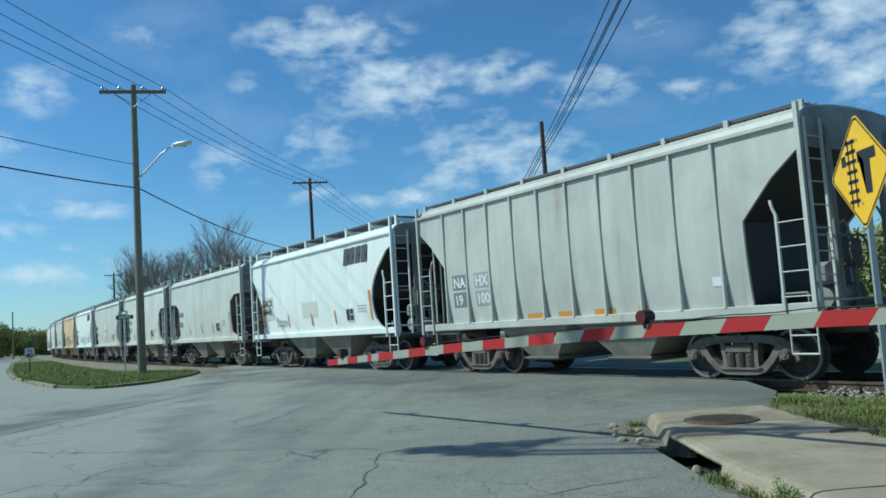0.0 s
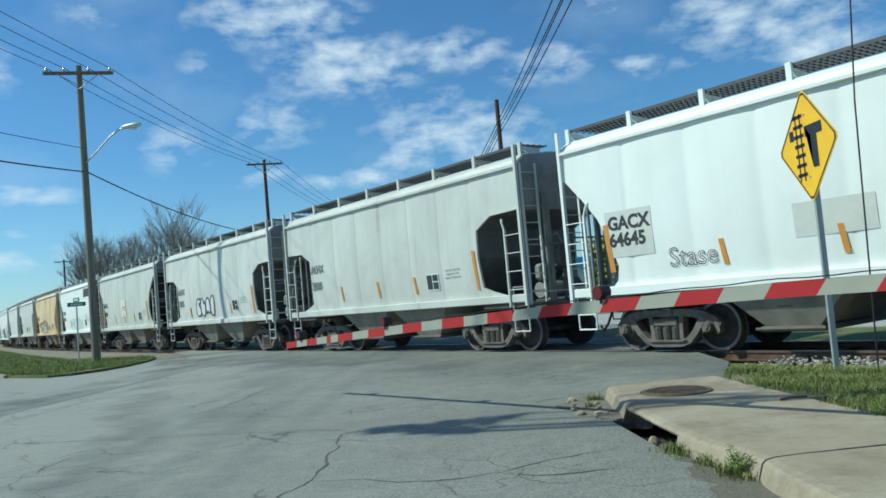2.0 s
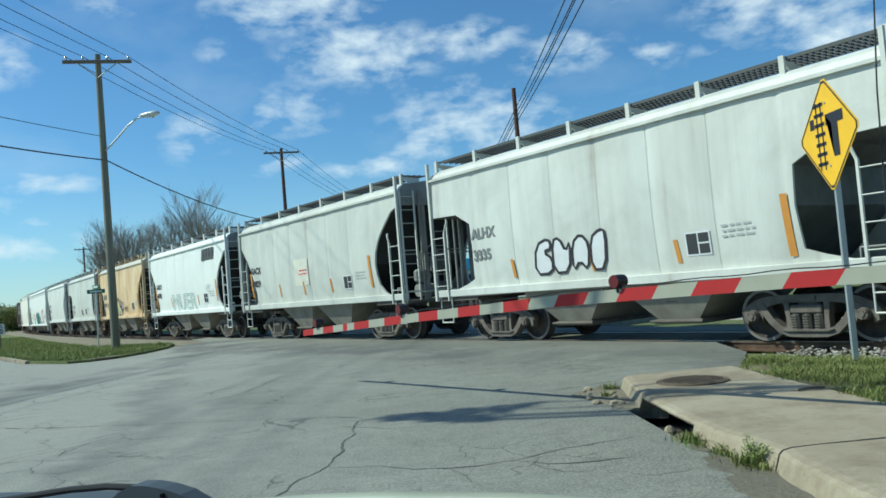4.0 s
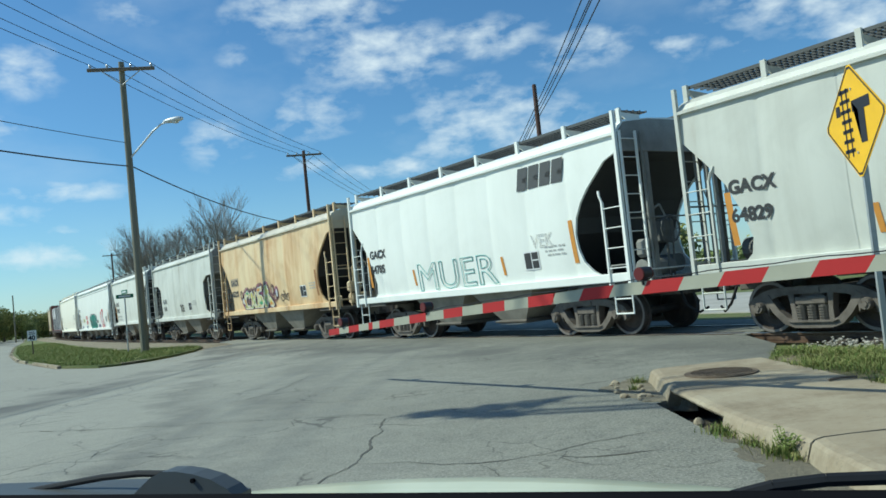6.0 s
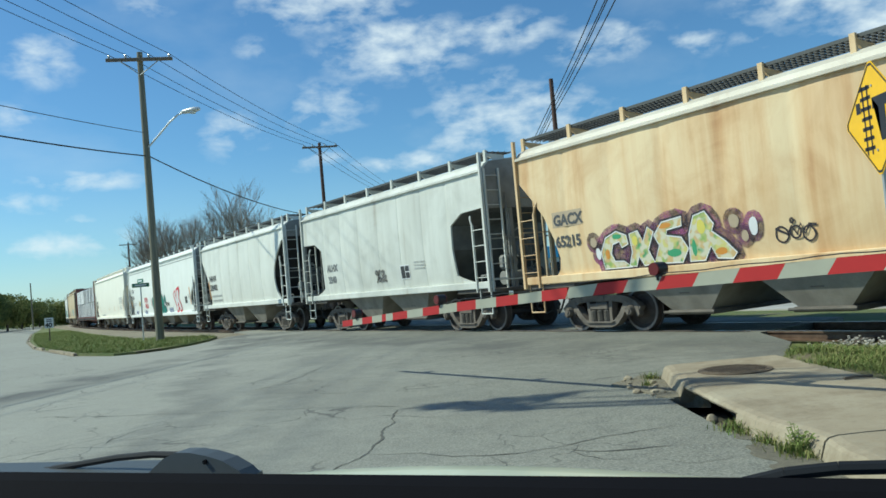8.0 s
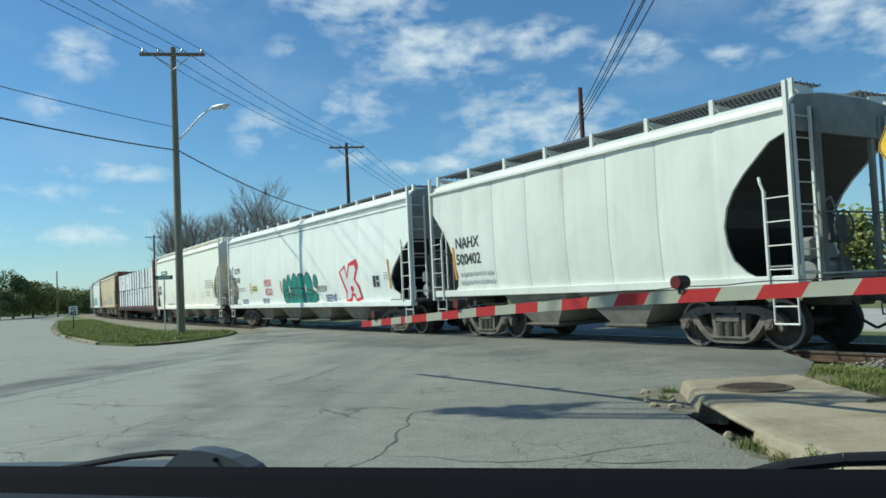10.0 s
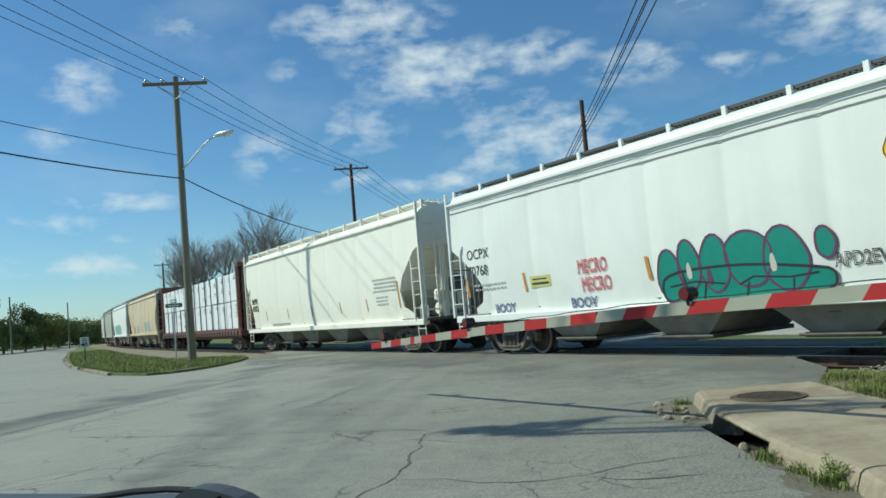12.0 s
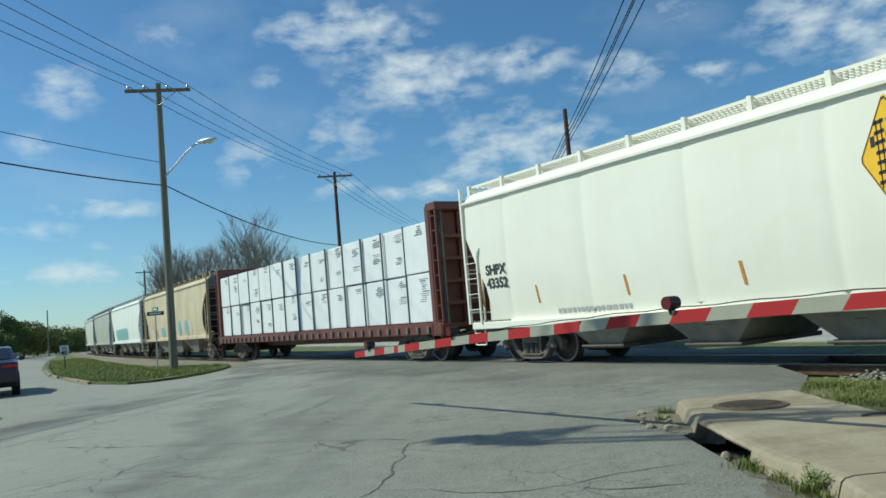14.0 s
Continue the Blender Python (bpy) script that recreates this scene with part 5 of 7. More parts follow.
    decal(c, "paint_patch", flat(rect(0, 0, 1.0, 0.85)), M_CREAMPATCH, EAVE, 1.03, 1.75, "cream paint patch", 0.003)
    decal(c, "small_print", lines_of_print(rng, 0.6, 2), M_SPRAYRED, EAVE, 0.7, 2.2)
    c = hopper_car(mids[6], S, P_BRIGHT, "bright white covered hopper with pale teal tag", CUT_ROUND, EAVE)
    logo_bars(c, -2.4, 3.22, 0.48, EAVE)
    marks(c, 4.45, 2.34, "GACX", "64785", 0.31, EAVE, drop=0.42)
    decal(c, "graffiti", text_mesh("MUER", 1.0, 0, 0.012, 1.32), M_PALETEAL, EAVE, 2.07, 1.3, "pale teal outlined tag", 0.012)
    data_panel(c, -2.38, 1.5, rng, EAVE)
    sill_markers(c, (2.2, -1.61), EAVE)
    sill_markers(c, (4.58, -3.95), EAVE, 1.53, 0.87, 0.12)
    decal(c, "graffiti", text_mesh("VEK", 0.4, 0, 0.005), M_PRINT, EAVE, -2.7, 1.95, "thin grey scribble", 0.01)
    c = hopper_car(mids[7], S, P_TAN, "rust-stained tan covered hopper with colourful graffiti", CUT_ROUND, EAVE, end_paint=P_OLDTAN, roof_paint=P_ROOF)
    marks(c, 4.32, 2.28, "GACX", "65215", 0.31, EAVE, M_LOGO, drop=0.45)
    decal(c, "paint_patch", flat(rect(0, 0, 0.9, 0.32)), P_GREYPATCH, EAVE, 4.36, 2.24, out=0.002)
    letters = [
        [(0.32, 0.02), (0.28, 0.35), (0.45, 0.62), (0.75, 0.72), (1.0, 0.62), (1.02, 0.45), (0.85, 0.4), (0.8, 0.52), (0.62, 0.48), (0.55, 0.3), (0.62, 0.15), (0.85, 0.14), (1.05, 0.02)],
        [(0.98, 0.04), (1.1, 0.3), (1.08, 0.64), (1.3, 0.68), (1.4, 0.47), (1.55, 0.72), (1.68, 0.62), (1.5, 0.3), (1.62, 0.04), (1.35, 0.02), (1.25, 0.2), (1.15, 0.02)],
        [(1.6, 0.04), (1.78, 0.36), (1.68, 0.55), (1.9, 0.77), (2.36, 0.82), (2.34, 0.66), (2.0, 0.62), (1.97, 0.52), (2.3, 0.46), (2.42, 0.25), (2.25, 0.02)],
        [(2.42, 0.02), (2.48, 0.5), (2.62, 0.8), (2.86, 0.85), (3.02, 0.62), (2.96, 0.5), (3.2, 0.32), (3.4, 0.1), (3.3, 0.01), (3.0, 0.04), (2.9, 0.25), (2.74, 0.02)]]
    bubbles = [blob_outline(3.42, 0.62, 0.1, 0.12, 14, 1), blob_outline(3.78, 0.5, 0.08, 0.16, 14, 2), blob_outline(0.1, 0.56, 0.09, 0.1, 12, 3), blob_outline(0.2, 0.33, 0.07, 0.12, 12, 4), blob_outline(3.6, 0.36, 0.07, 0.09, 12, 5)]
    gx, gz = 3.3, 1.27
    tints = (M_SPRAYMULTI,) * 4
    for k, o in enumerate(letters):
        decal(c, "graffiti_halo", stroke(rounded(o, 1), 0.34), M_SPRAYHALO, EAVE, gx, gz, "purple sprayed halo", 0.003 + 0.0006 * k)
        decal(c, "graffiti_shade", stroke(o, 0.1), M_SPRAYBLACK, EAVE, gx, gz, "", 0.0066 + 0.0004 * k)
        decal(c, "graffiti_letter", flat(o), tints[k], EAVE, gx, gz, "green and yellow sprayed letter shape", 0.009 + 0.0005 * k)
        decal(c, "graffiti_edge", stroke(o, 0.024), M_SIGNWHITE, EAVE, gx, gz, "", 0.0138)
    for k, o in enumerate(bubbles):
        decal(c, "graffiti_halo", stroke(o, 0.22), M_SPRAYHALO, EAVE, gx, gz, "", 0.0056 + 0.0002 * k)
        decal(c, "graffiti_letter", flat(o), M_SIGNWHITE if k % 2 else P_GREYPATCH, EAVE, gx, gz, "", 0.0118)
    for k, (u, v, ru, rv) in enumerate(((0.45, 0.3, 0.06, 0.1), (0.75, 0.62, 0.12, 0.05), (1.2, 0.5, 0.07, 0.1), (1.95, 0.7, 0.16, 0.05), (2.1, 0.2, 0.16, 0.07), (2.75, 0.6, 0.09, 0.12), (3.1, 0.15, 0.12, 0.06), (2.55, 0.25, 0.05, 0.14))):
        decal(c, "graffiti_fill", flat(blob_outline(u, v, ru, rv, 12, 20 + k)), (M_ORANGE, M_SPRAYMINT, M_SPRAYLEMON)[k % 3], EAVE, gx, gz, "", 0.0126)
    for k, (u, v, r) in enumerate(((0.1, 0.12, 0.11), (0.56, 0.1, 0.1), (0.34, 0.14, 0.09), (0.3, 0.32, 0.03))):
        decal(c, "graffiti_scrawl", stroke(blob_outline(u, v, r, r * 1.1, 14, 60 + k), 0.03), M_SPRAYBLACK, EAVE, -0.86, 1.46, "", 0.006 + 0.001 * k)
    decal(c, "graffiti_scrawl", stroke([(0.0, 0.22), (0.2, 0.12), (0.28, 0.24), (0.36, 0.1), (0.44, 0.26), (0.5, 0.1), (0.58, 0.24), (0.7, 0.22)], 0.04, False), M_SPRAYBLACK, EAVE, -0.86, 1.46, "thin black scrawl", 0.011)
    data_panel(c, -2.6, 1.5, rng, EAVE)
    sill_markers(c, (-3.95,), EAVE, 1.5, 0.85, 0.12, M_RUST)
    c = hopper_car(mids[8], S, P_GREYWHITE, "dirty grey-white covered hopper with streaks", CUT_HEX, EAVE + 0.02, slope=M_GREYEND)
    marks(c, 3.6, 2.0, "ALHX", "3340", 0.3, EAVE, M_FADED)
    data_panel(c, -1.2, 1.5, rng, EAVE)
    decal(c, "graffiti", text_mesh("%&", 0.5, 0, 0.012), M_SPRAYBLACK, EAVE, 0.3, 1.5, "small black scribble", 0.01)
    c = hopper_car(mids[9] + 0.35, S + 0.2, P_CLEAN, "white covered hopper with rounded end openings", CUT_ROUND, EAVE + 0.02)
    marks(c, 4.38, 2.33, "NAHX", "500402", 0.38, EAVE, M_MARK, 0.006, drop=0.42)
    decal(c, "small_print", lines_of_print(rng, 1.6, 2, 0.09, 0.12), M_PRINT, EAVE, 4.3, 1.6)
    sill_markers(c, (4.5,), EAVE, 1.52, 0.85, 0.1)
    # long cars
    e2 = 4.0
    L = lens[10] - 1.75
    c = hopper_car(mids[10], L, P_BRIGHT, "long white covered hopper with green and red graffiti", CUT_LONG, e2, z0=1.0, posts=15, seams=8, bays=4, board=0.34, web=True)
    H = L / 2
    decal(c, "body_stripe", flat(rect(0, 0, L - 0.2, 0.03), rect(0, 0.12, L - 0.2, 0.135)), M_FADED, e2, H - 0.1, 3.72, "thin dark seam line")
    marks(c, 8.3, 2.45, "OCPX", "70768", 0.36, e2, bold=0.001, drop=0.42)
    decal(c, "small_print", lines_of_print(rng, 1.4, 2), M_PRINT, e2, 8.1, 1.75)
    sill_markers(c, (8.42, 5.95, 2.0), e2, 1.5, 0.45)
    sill_markers(c, (-7.62,), e2, 1.39, 0.88, 0.11)
    decal(c, "warning_plate", flat(rect(0, 0, 0.75, 0.26)), plain("pale_yellow_label", (0.6, 0.6, 0.2)), e2, 5.73, 1.58, out=0.004)
    decal(c, "warning_plate", flat(rect(0.1, 0.17, 0.62, 0.2), rect(0.06, 0.06, 0.68, 0.11)), M_MARK, e2, 5.73, 1.58)
    for k, w in enumerate(("MECRO", "MECRO")):
        decal(c, "graffiti", text_mesh(w, 0.4, 0, 0.011, 0.68), M_SPRAYRED, e2, 4.02 - 0.06 * k, 1.78 - 0.38 * k, "red sprayed scrawl", 0.012)
    bubbles = [(0.38, 0.56, 0.3, 0.46), (0.86, 0.72, 0.26, 0.44), (1.44, 0.7, 0.32, 0.48), (2.15, 0.72, 0.46, 0.5), (2.85, 0.66, 0.42, 0.5), (3.58, 0.84, 0.17, 0.24)]
    base = rounded([(0.28, 0.0), (0.12, 0.3), (0.3, 0.62), (1.9, 0.66), (3.3, 0.5), (3.72, 0.42), (3.6, 0.06), (1.8, -0.02)], 2)
    decal(c, "graffiti_letter", flat(base), M_TEAL, e2, 1.85, 0.97, "teal bubble-letter graffiti", 0.006)
    for i, (u, v, ru, rv) in enumerate(bubbles):
        o = blob_outline(u, v, ru, rv, 20, 40 + i)
        decal(c, "graffiti_letter", flat(o), M_TEAL, e2, 1.85, 0.97, "teal bubble letter", 0.007 + 0.0008 * i)
        decal(c, "graffiti_edge", stroke(o, 0.045), M_SPRAYPURPLE, e2, 1.85, 0.97, "", 0.0118 + 0.0003 * i)
    decal(c, "graffiti_edge", stroke(base, 0.045), M_SPRAYBLACK, e2, 1.85, 0.97, "", 0.0135)
    for i, (u, v) in enumerate(((0.86, 0.62), (2.62, 0.62), (1.3, 0.48))):
        decal(c, "graffiti_counter", flat(rounded([(u - 0.06, v - 0.16), (u + 0.08, v - 0.14), (u + 0.03, v + 0.16), (u - 0.05, v + 0.12)], 1)), (M_SPRAYPINK, M_SPRAYPINK, M_SPRAYPURPLE)[i], e2, 1.85, 0.97, "", 0.0142)
    for i, run in enumerate(([(0.35, 0.36), (0.95, 0.42), (1.6, 0.34)], [(0.6, 0.1), (0.75, 0.34), (0.7, 0.62)], [(1.9, 0.3), (2.2, 0.42), (2.9, 0.36), (3.4, 0.4)], [(1.1, 0.1), (1.2, 0.4)], [(2.0, 0.08), (2.1, 0.34)], [(2.9, 0.1), (2.95, 0.34)])):
        decal(c, "graffiti_edge", stroke(run, 0.028, False), M_SPRAYBLACK, e2, 1.85, 0.97, "", 0.0148)
    big = [(0.0, 0.94), (0.43, 1.12), (0.57, 0.72), (0.79, 1.16), (1.36, 1.27), (1.42, 1.1), (1.14, 0.67), (1.42, 0.41), (1.53, 0.06), (1.12, -0.04), (1.05, 0.14), (0.86, 0.2), (0.72, 0.0), (0.34, -0.04), (0.44, 0.27)]
    decal(c, "graffiti_letter", flat(big), M_SIGNWHITE, e2, -4.0, 1.09, "white fill of a large sprayed letter", 0.006)
    decal(c, "graffiti_edge", stroke(big, 0.12), M_SPRAYRED, e2, -4.0, 1.09, "large red outlined letter", 0.009)
    decal(c, "graffiti_edge", flat([(0.79, 1.12), (1.36, 1.3), (1.44, 1.06), (1.28, 1.02), (1.2, 1.14)]), M_SPRAYRED, e2, -4.0, 1.09, "", 0.012)
    decal(c, "graffiti_edge", flat(blob_outline(0.9, 0.36, 0.13, 0.1, 12, 9)), M_SPRAYRED, e2, -4.0, 1.09, "", 0.012)
    decal(c, "graffiti", text_mesh("BEENS", 0.34, 0, 0.01), M_SPRAYBLUE, e2, -2.57, 1.06, "blue sprayed tag", 0.012)
    decal(c, "graffiti", text_mesh("BOOY", 0.3, 0, 0.009), M_SPRAYBLUE, e2, 7.3, 1.06, "blue sprayed tag", 0.012)
    decal(c, "graffiti", text_mesh("BOOY", 0.3, 0, 0.009), M_SPRAYBLUE, e2, 4.4, 1.06, "blue sprayed tag", 0.012)
    decal(c, "graffiti", text_mesh("APD2EW", 0.3, 0, 0.008, 0.8), M_SPRAYBLACK, e2, -1.84, 1.42, "thin dark tag", 0.012)
    data_panel(c, -6.48, 1.44, rng, e2)
    e3 = 4.02
    L = lens[11] - 1.6
    H = L / 2
    c = hopper_car(mids[11], L, P_CREAM, "clean cream-white long covered hopper", CUT_CREAM, e3, z0=1.0, posts=13, seams=5, bays=4, end_paint=P_CREAM, grate=P_CREAM, slope=P_CREAM, board=0.42, web=True)
    marks(c, 7.66, 2.15, "SHPX", "43352", 0.33, e3, drop=0.32)
    decal(c, "small_print", lines_of_print(rng, 2.2, 1, 0.1), M_PRINT, e3, 5.2, 1.12)
    sill_markers(c, (5.8, 3.05, 0.37, -2.4, -4.6), e3, 1.38, 0.4, 0.06)
    sill_markers(c, (7.95, -6.9), e3, 1.4, 0.82, 0.09)
    decal(c, "small_print", lines_of_print(rng, 1.7, 4, 0.06, 0.06), M_PRINT, e3, -5.2, 2.3)
    decal(c, "small_print", lines_of_print(rng, 0.9, 3, 0.05, 0.06), M_PRINT, e3, -5.3, 1.75)
    lumber_car(mids[12], lens[12] - 1.3)
    L = lens[13] - 1.6
    H = L / 2
    c = hopper_car(mids[13], L, P_OLDTAN, "stained cream covered hopper with faded graffiti", CUT_ROUND, 3.98, posts=13, bays=3)
    for i in range(4):
        decal(c, "graffiti", flat(blob_outline(0.4 + i * 0.7, 0.45, 0.4, 0.45, seed=70 + i)), (M_PALETEAL, M_SPRAYPINK, M_PALETEAL, M_SPRAYPINK)[i], 3.98, -1.5 - i * 0.2, 1.3, "", 0.006)
        decal(c, "graffiti", flat(blob_outline(0.4 + i * 0.9, 0.3, 0.55, 0.3, seed=80 + i)), (M_SPRAYPINK, M_ORANGE, M_SPRAYPINK, M_PALETEAL)[i], 3.98, 6.5 - i * 0.2, 1.3, "", 0.006)
    L = lens[14] - 1.6
    c = hopper_car(mids[14], L, P_BRIGHT, "white covered hopper with pale teal graffiti", CUT_ROUND, 3.98, posts=13, bays=3)
    for i in range(8):
        decal(c, "graffiti", flat(blob_outline(0.5 + i * 0.85, 0.5, 0.5, 0.5, seed=90 + i)), M_PALETEAL, 3.98, 5.5, 1.3, "", 0.006)
    hopper_car(mids[15], lens[15] - 1.6, P_GREENGREY, "greenish grey covered hopper at the tail", CUT_ROUND, 3.98, posts=13, bays=3)
    hopper_car(mids[16], lens[16] - 1.6, P_GREYWHITE, "grey-white covered hopper far back", CUT_ROUND, 3.98, posts=13, bays=3)


def lumber_car(mid, L):
    """Centre-beam flat car with bulkheads and two tiers of wrapped lumber."""
    car = tagged(empty("lumber_car"), "oxide red centre-beam flat car loaded with white-wrapped lumber", "freight car", "cars of the train")
    H = L / 2
    rng = random.Random(5)
    bm = bmesh.new()
    bx(bm, -H, H, -1.45, 1.45, 0.92, 1.06, 0.02)
    for w in (1, -1):
        bx(bm, -H, H, min(w * 1.42, w * 1.5), max(w * 1.42, w * 1.5), 0.78, 1.1, 0.01)
    part("deck", bm, M_OXIDE, car)
    b2 = bmesh.new()
    bx(b2, -0.07, 0.07, 0.0, 0.06, 0.82, 1.0, 0.01)
    pocket = mesh_of("stake_pocket", b2)
    for w in (1, -1):
        for i in range(34):
            part("stake_pocket", pocket, M_GREYEND, car, at=pose(-H + 0.7 + (L - 1.4) * i / 33, w * 1.5, 0, 0, 0, 0 if w > 0 else 180))
    for e in (1, -1):
        x = e * (H - 0.2)
        bm = bmesh.new()
        bx(bm, x - e * 0.22 - 0.04, x - e * 0.22 + 0.04, -1.4, 1.4, 1.06, 4.1)
        for z in (1.6, 2.2, 2.8, 3.4):
            bx(bm, x - 0.16, x + 0.12, -1.3, 1.3, z - 0.05, z + 0.05)
        bulk = part("bulkhead", bm, M_OXIDE, car, "ribbed red end bulkhead")
        for y in (-1.42, -0.5, 0.5, 1.42):
            bm = bmesh.new()
            bx(bm, x - e * 0.18 - 0.1, x - e * 0.18 + 0.1, y - 0.08, y + 0.08, 1.06, 4.24, 0.015)
            part("bulkhead_post", bm, M_OXIDE, bulk)
        bm = bmesh.new()
        bx(bm, x - 0.3, x + 0.22, -1.5, 1.5, 4.1, 4.32, 0.02)
        part("top_beam", bm, M_OXIDE, bulk)
        for y in (-1.25, 1.25):
            bm = bmesh.new()
            bx(bm, x - 0.2, x + 0.2, y - 0.02, y + 0.02, 1.06, 4.1)
            part("web_plate", bm, M_UNDER, bulk)
        coupler_end(car, e * H, e, M_OXIDE)
        bm = bmesh.new()
        ladder(bm, x - e * 0.02, x + e * 0.24, 1.0, 4.1, 1.46, 8)
        part("ladder", bm, M_OXIDE, car)
    bm = bmesh.new()
    bx(bm, -H + 0.3, H - 0.3, -0.12, 0.12, 3.75, 4.05)
    for i in range(17):
        x = -H + 1 + (L - 2) * i / 16
        bx(bm, x - 0.06, x + 0.06, -0.1, 0.1, 1.0, 3.8)
    bx(bm, -H + 2, H - 2, -0.3, 0.3, 0.55, 0.95)
    part("centre_beam", bm, M_OXIDE, car)
    n = 14
    w = (L - 1.0) / n
    for side in (1, -1):
        for i in range(n):
            for k, (a, b) in enumerate(((1.12, 2.47), (2.5, 3.88))):
                x0 = -H + 0.5 + i * w + rng.uniform(0.005, 0.03)
                x1 = x0 + w - rng.uniform(0.02, 0.05)
                y0, y1 = 0.16, 1.36 + rng.uniform(-0.05, 0.06)
                bm = bmesh.new()
                bx(bm, x0, x1, min(side * y0, side * y1), max(side * y0, side * y1), a, b + rng.uniform(-0.02, 0.0), 0.02)
                pk = part("lumber_pack", bm, M_WRAP, car)
                if side > 0:
                    for z in [b - rng.uniform(0.25, 0.5), a + rng.uniform(0.2, 0.6)][:2 if rng.random() < 0.35 else 1]:
                        pr = [rect(rng.uniform(0.5, 0.7), j * 0.055, rng.uniform(0.85, 1.1), j * 0.055 + rng.choice((0.015, 0.03))) for j in range(rng.randint(3, 6))]
                        me = mesh_of("wrap_print", flat(*pr))
                        for v in me.vertices:
                            v.co = (x1 - 0.15 - v.co.x, y1 + 0.006, z + v.co.y)
                        part("wrap_print", me, M_STRAP, pk)
            bm = bmesh.new()
            xs = -H + 0.5 + i * w
            bx(bm, xs - 0.012, xs + 0.012, min(side * 1.38, side * 1.43), max(side * 1.38, side * 1.43), 1.0, 3.9)
            part("tie_strap", bm, M_STRAP, car)
    T = H - 2.2
    for x in (-T, T):
        bogie(car, x)
    cars.append((car, mid, T))


# ---- crossing equipment ----
ARM_TIP = Vector((-1.76, 12.55, 0))
ARM_DIR = Vector((0.5505, -0.8348, 0))
ARM_Z = [(0, 0.80), (3.38, 0.995), (5.83, 1.105), (7.4, 1.145), (8.2, 1.165), (12, 1.2)]


def build_gate():
    gate = tagged(empty("crossing_gate"), "lowered red and white striped level crossing gate", "crossing gate")
    n = Vector((-ARM_DIR.y, ARM_DIR.x, 0))
    edges = [0.0, 0.36, 0.68, 1.0, 1.3, 1.42, 1.62]
    while edges[-1] < 11.2:
        edges.append(edges[-1] + 0.405)
    for i, (a, b) in enumerate(zip(edges, edges[1:])):
        hh = 0.045 + 0.008 * min(1, a / 3.0) + 0.004 * min(1, a / 8)
        lean = hh * (0.12 if a < 5 else 0.75)
        bm = bmesh.new()
        vs = []
        for off in (-0.02, 0.02):
            for ss, dz in ((a - lean, -hh), (b - lean, -hh), (b + lean, hh), (a + lean, hh)):
                ss = max(ss, 0.0)
                p = ARM_TIP + ARM_DIR * ss + n * off
                p.z = lerp(ss, ARM_Z) + dz
                vs.append(bm.verts.new(p))
        for q in ((0, 1, 2, 3), (7, 6, 5, 4), (0, 4, 5, 1), (1, 5, 6, 2), (2, 6, 7, 3), (3, 7, 4, 0)):
            bm.faces.new([vs[j] for j in q])
        part("red_stripe" if i % 2 == 0 else "white_stripe", bm, M_RED if i % 2 == 0 else M_WHITE, gate)
    for ss in (0.5, 2.85, 6.47):
        p = ARM_TIP + ARM_DIR * ss
        z = lerp(ss, ARM_Z) + 0.025
        bm = bmesh.new()
        bx(bm, p.x - 0.025, p.x + 0.025, p.y - 0.025, p.y + 0.025, z, z + 0.06)
        rod(bm, p + n * 0.05 + Vector((0, 0, z + 0.1)), p - n * 0.05 + Vector((0, 0, z + 0.1)), 0.06, 16)
        lamp = part("gate_lamp", bm, M_SIGNBLACK, gate)
        for sgn in (1, -1):
            bm = bmesh.new()
            rod(bm, p + n * 0.05 * sgn + Vector((0, 0, z + 0.1)), p + n * 0.065 * sgn + Vector((0, 0, z + 0.1)), 0.058, 16)
            part("lens", bm, M_LENS, lamp)
    bm = bmesh.new()
    cable = []
    for i in range(40):
        ss = 3.0 + i * 0.2
        p = ARM_TIP + ARM_DIR * ss - n * 0.03
        p.z = lerp(ss, ARM_Z) + 0.068 + 0.015 * abs(math.sin(i * 0.8))
        cable.append(p)
    rings = [[bm.verts.new(p + n * (0.005 * math.cos(k * 1.2566)) + Vector((0, 0, 0.005 * math.sin(k * 1.2566)))) for k in range(5)] for p in cable]
    for ra, rb in zip(rings, rings[1:]):
        for k in range(5):
            m = (k + 1) % 5
            bm.faces.new((ra[k], ra[m], rb[m], rb[k]))
    part("lamp_cable", bm, M_CABLE, gate)
    base = ARM_TIP + ARM_DIR * 11.2
    bm = bmesh.new()
    rod(bm, (base.x, base.y, 0.1), (base.x, base.y, 3.6), 0.06, 14)
    bx(bm, base.x - 0.25, base.x + 0.25, base.y - 0.25, base.y + 0.25, 0.9, 1.5, 0.03)
    rod(bm, (base.x, base.y, 0.05), (base.x, base.y, 0.3), 0.2, 12)
    part("mast", bm, M_GALV, gate)


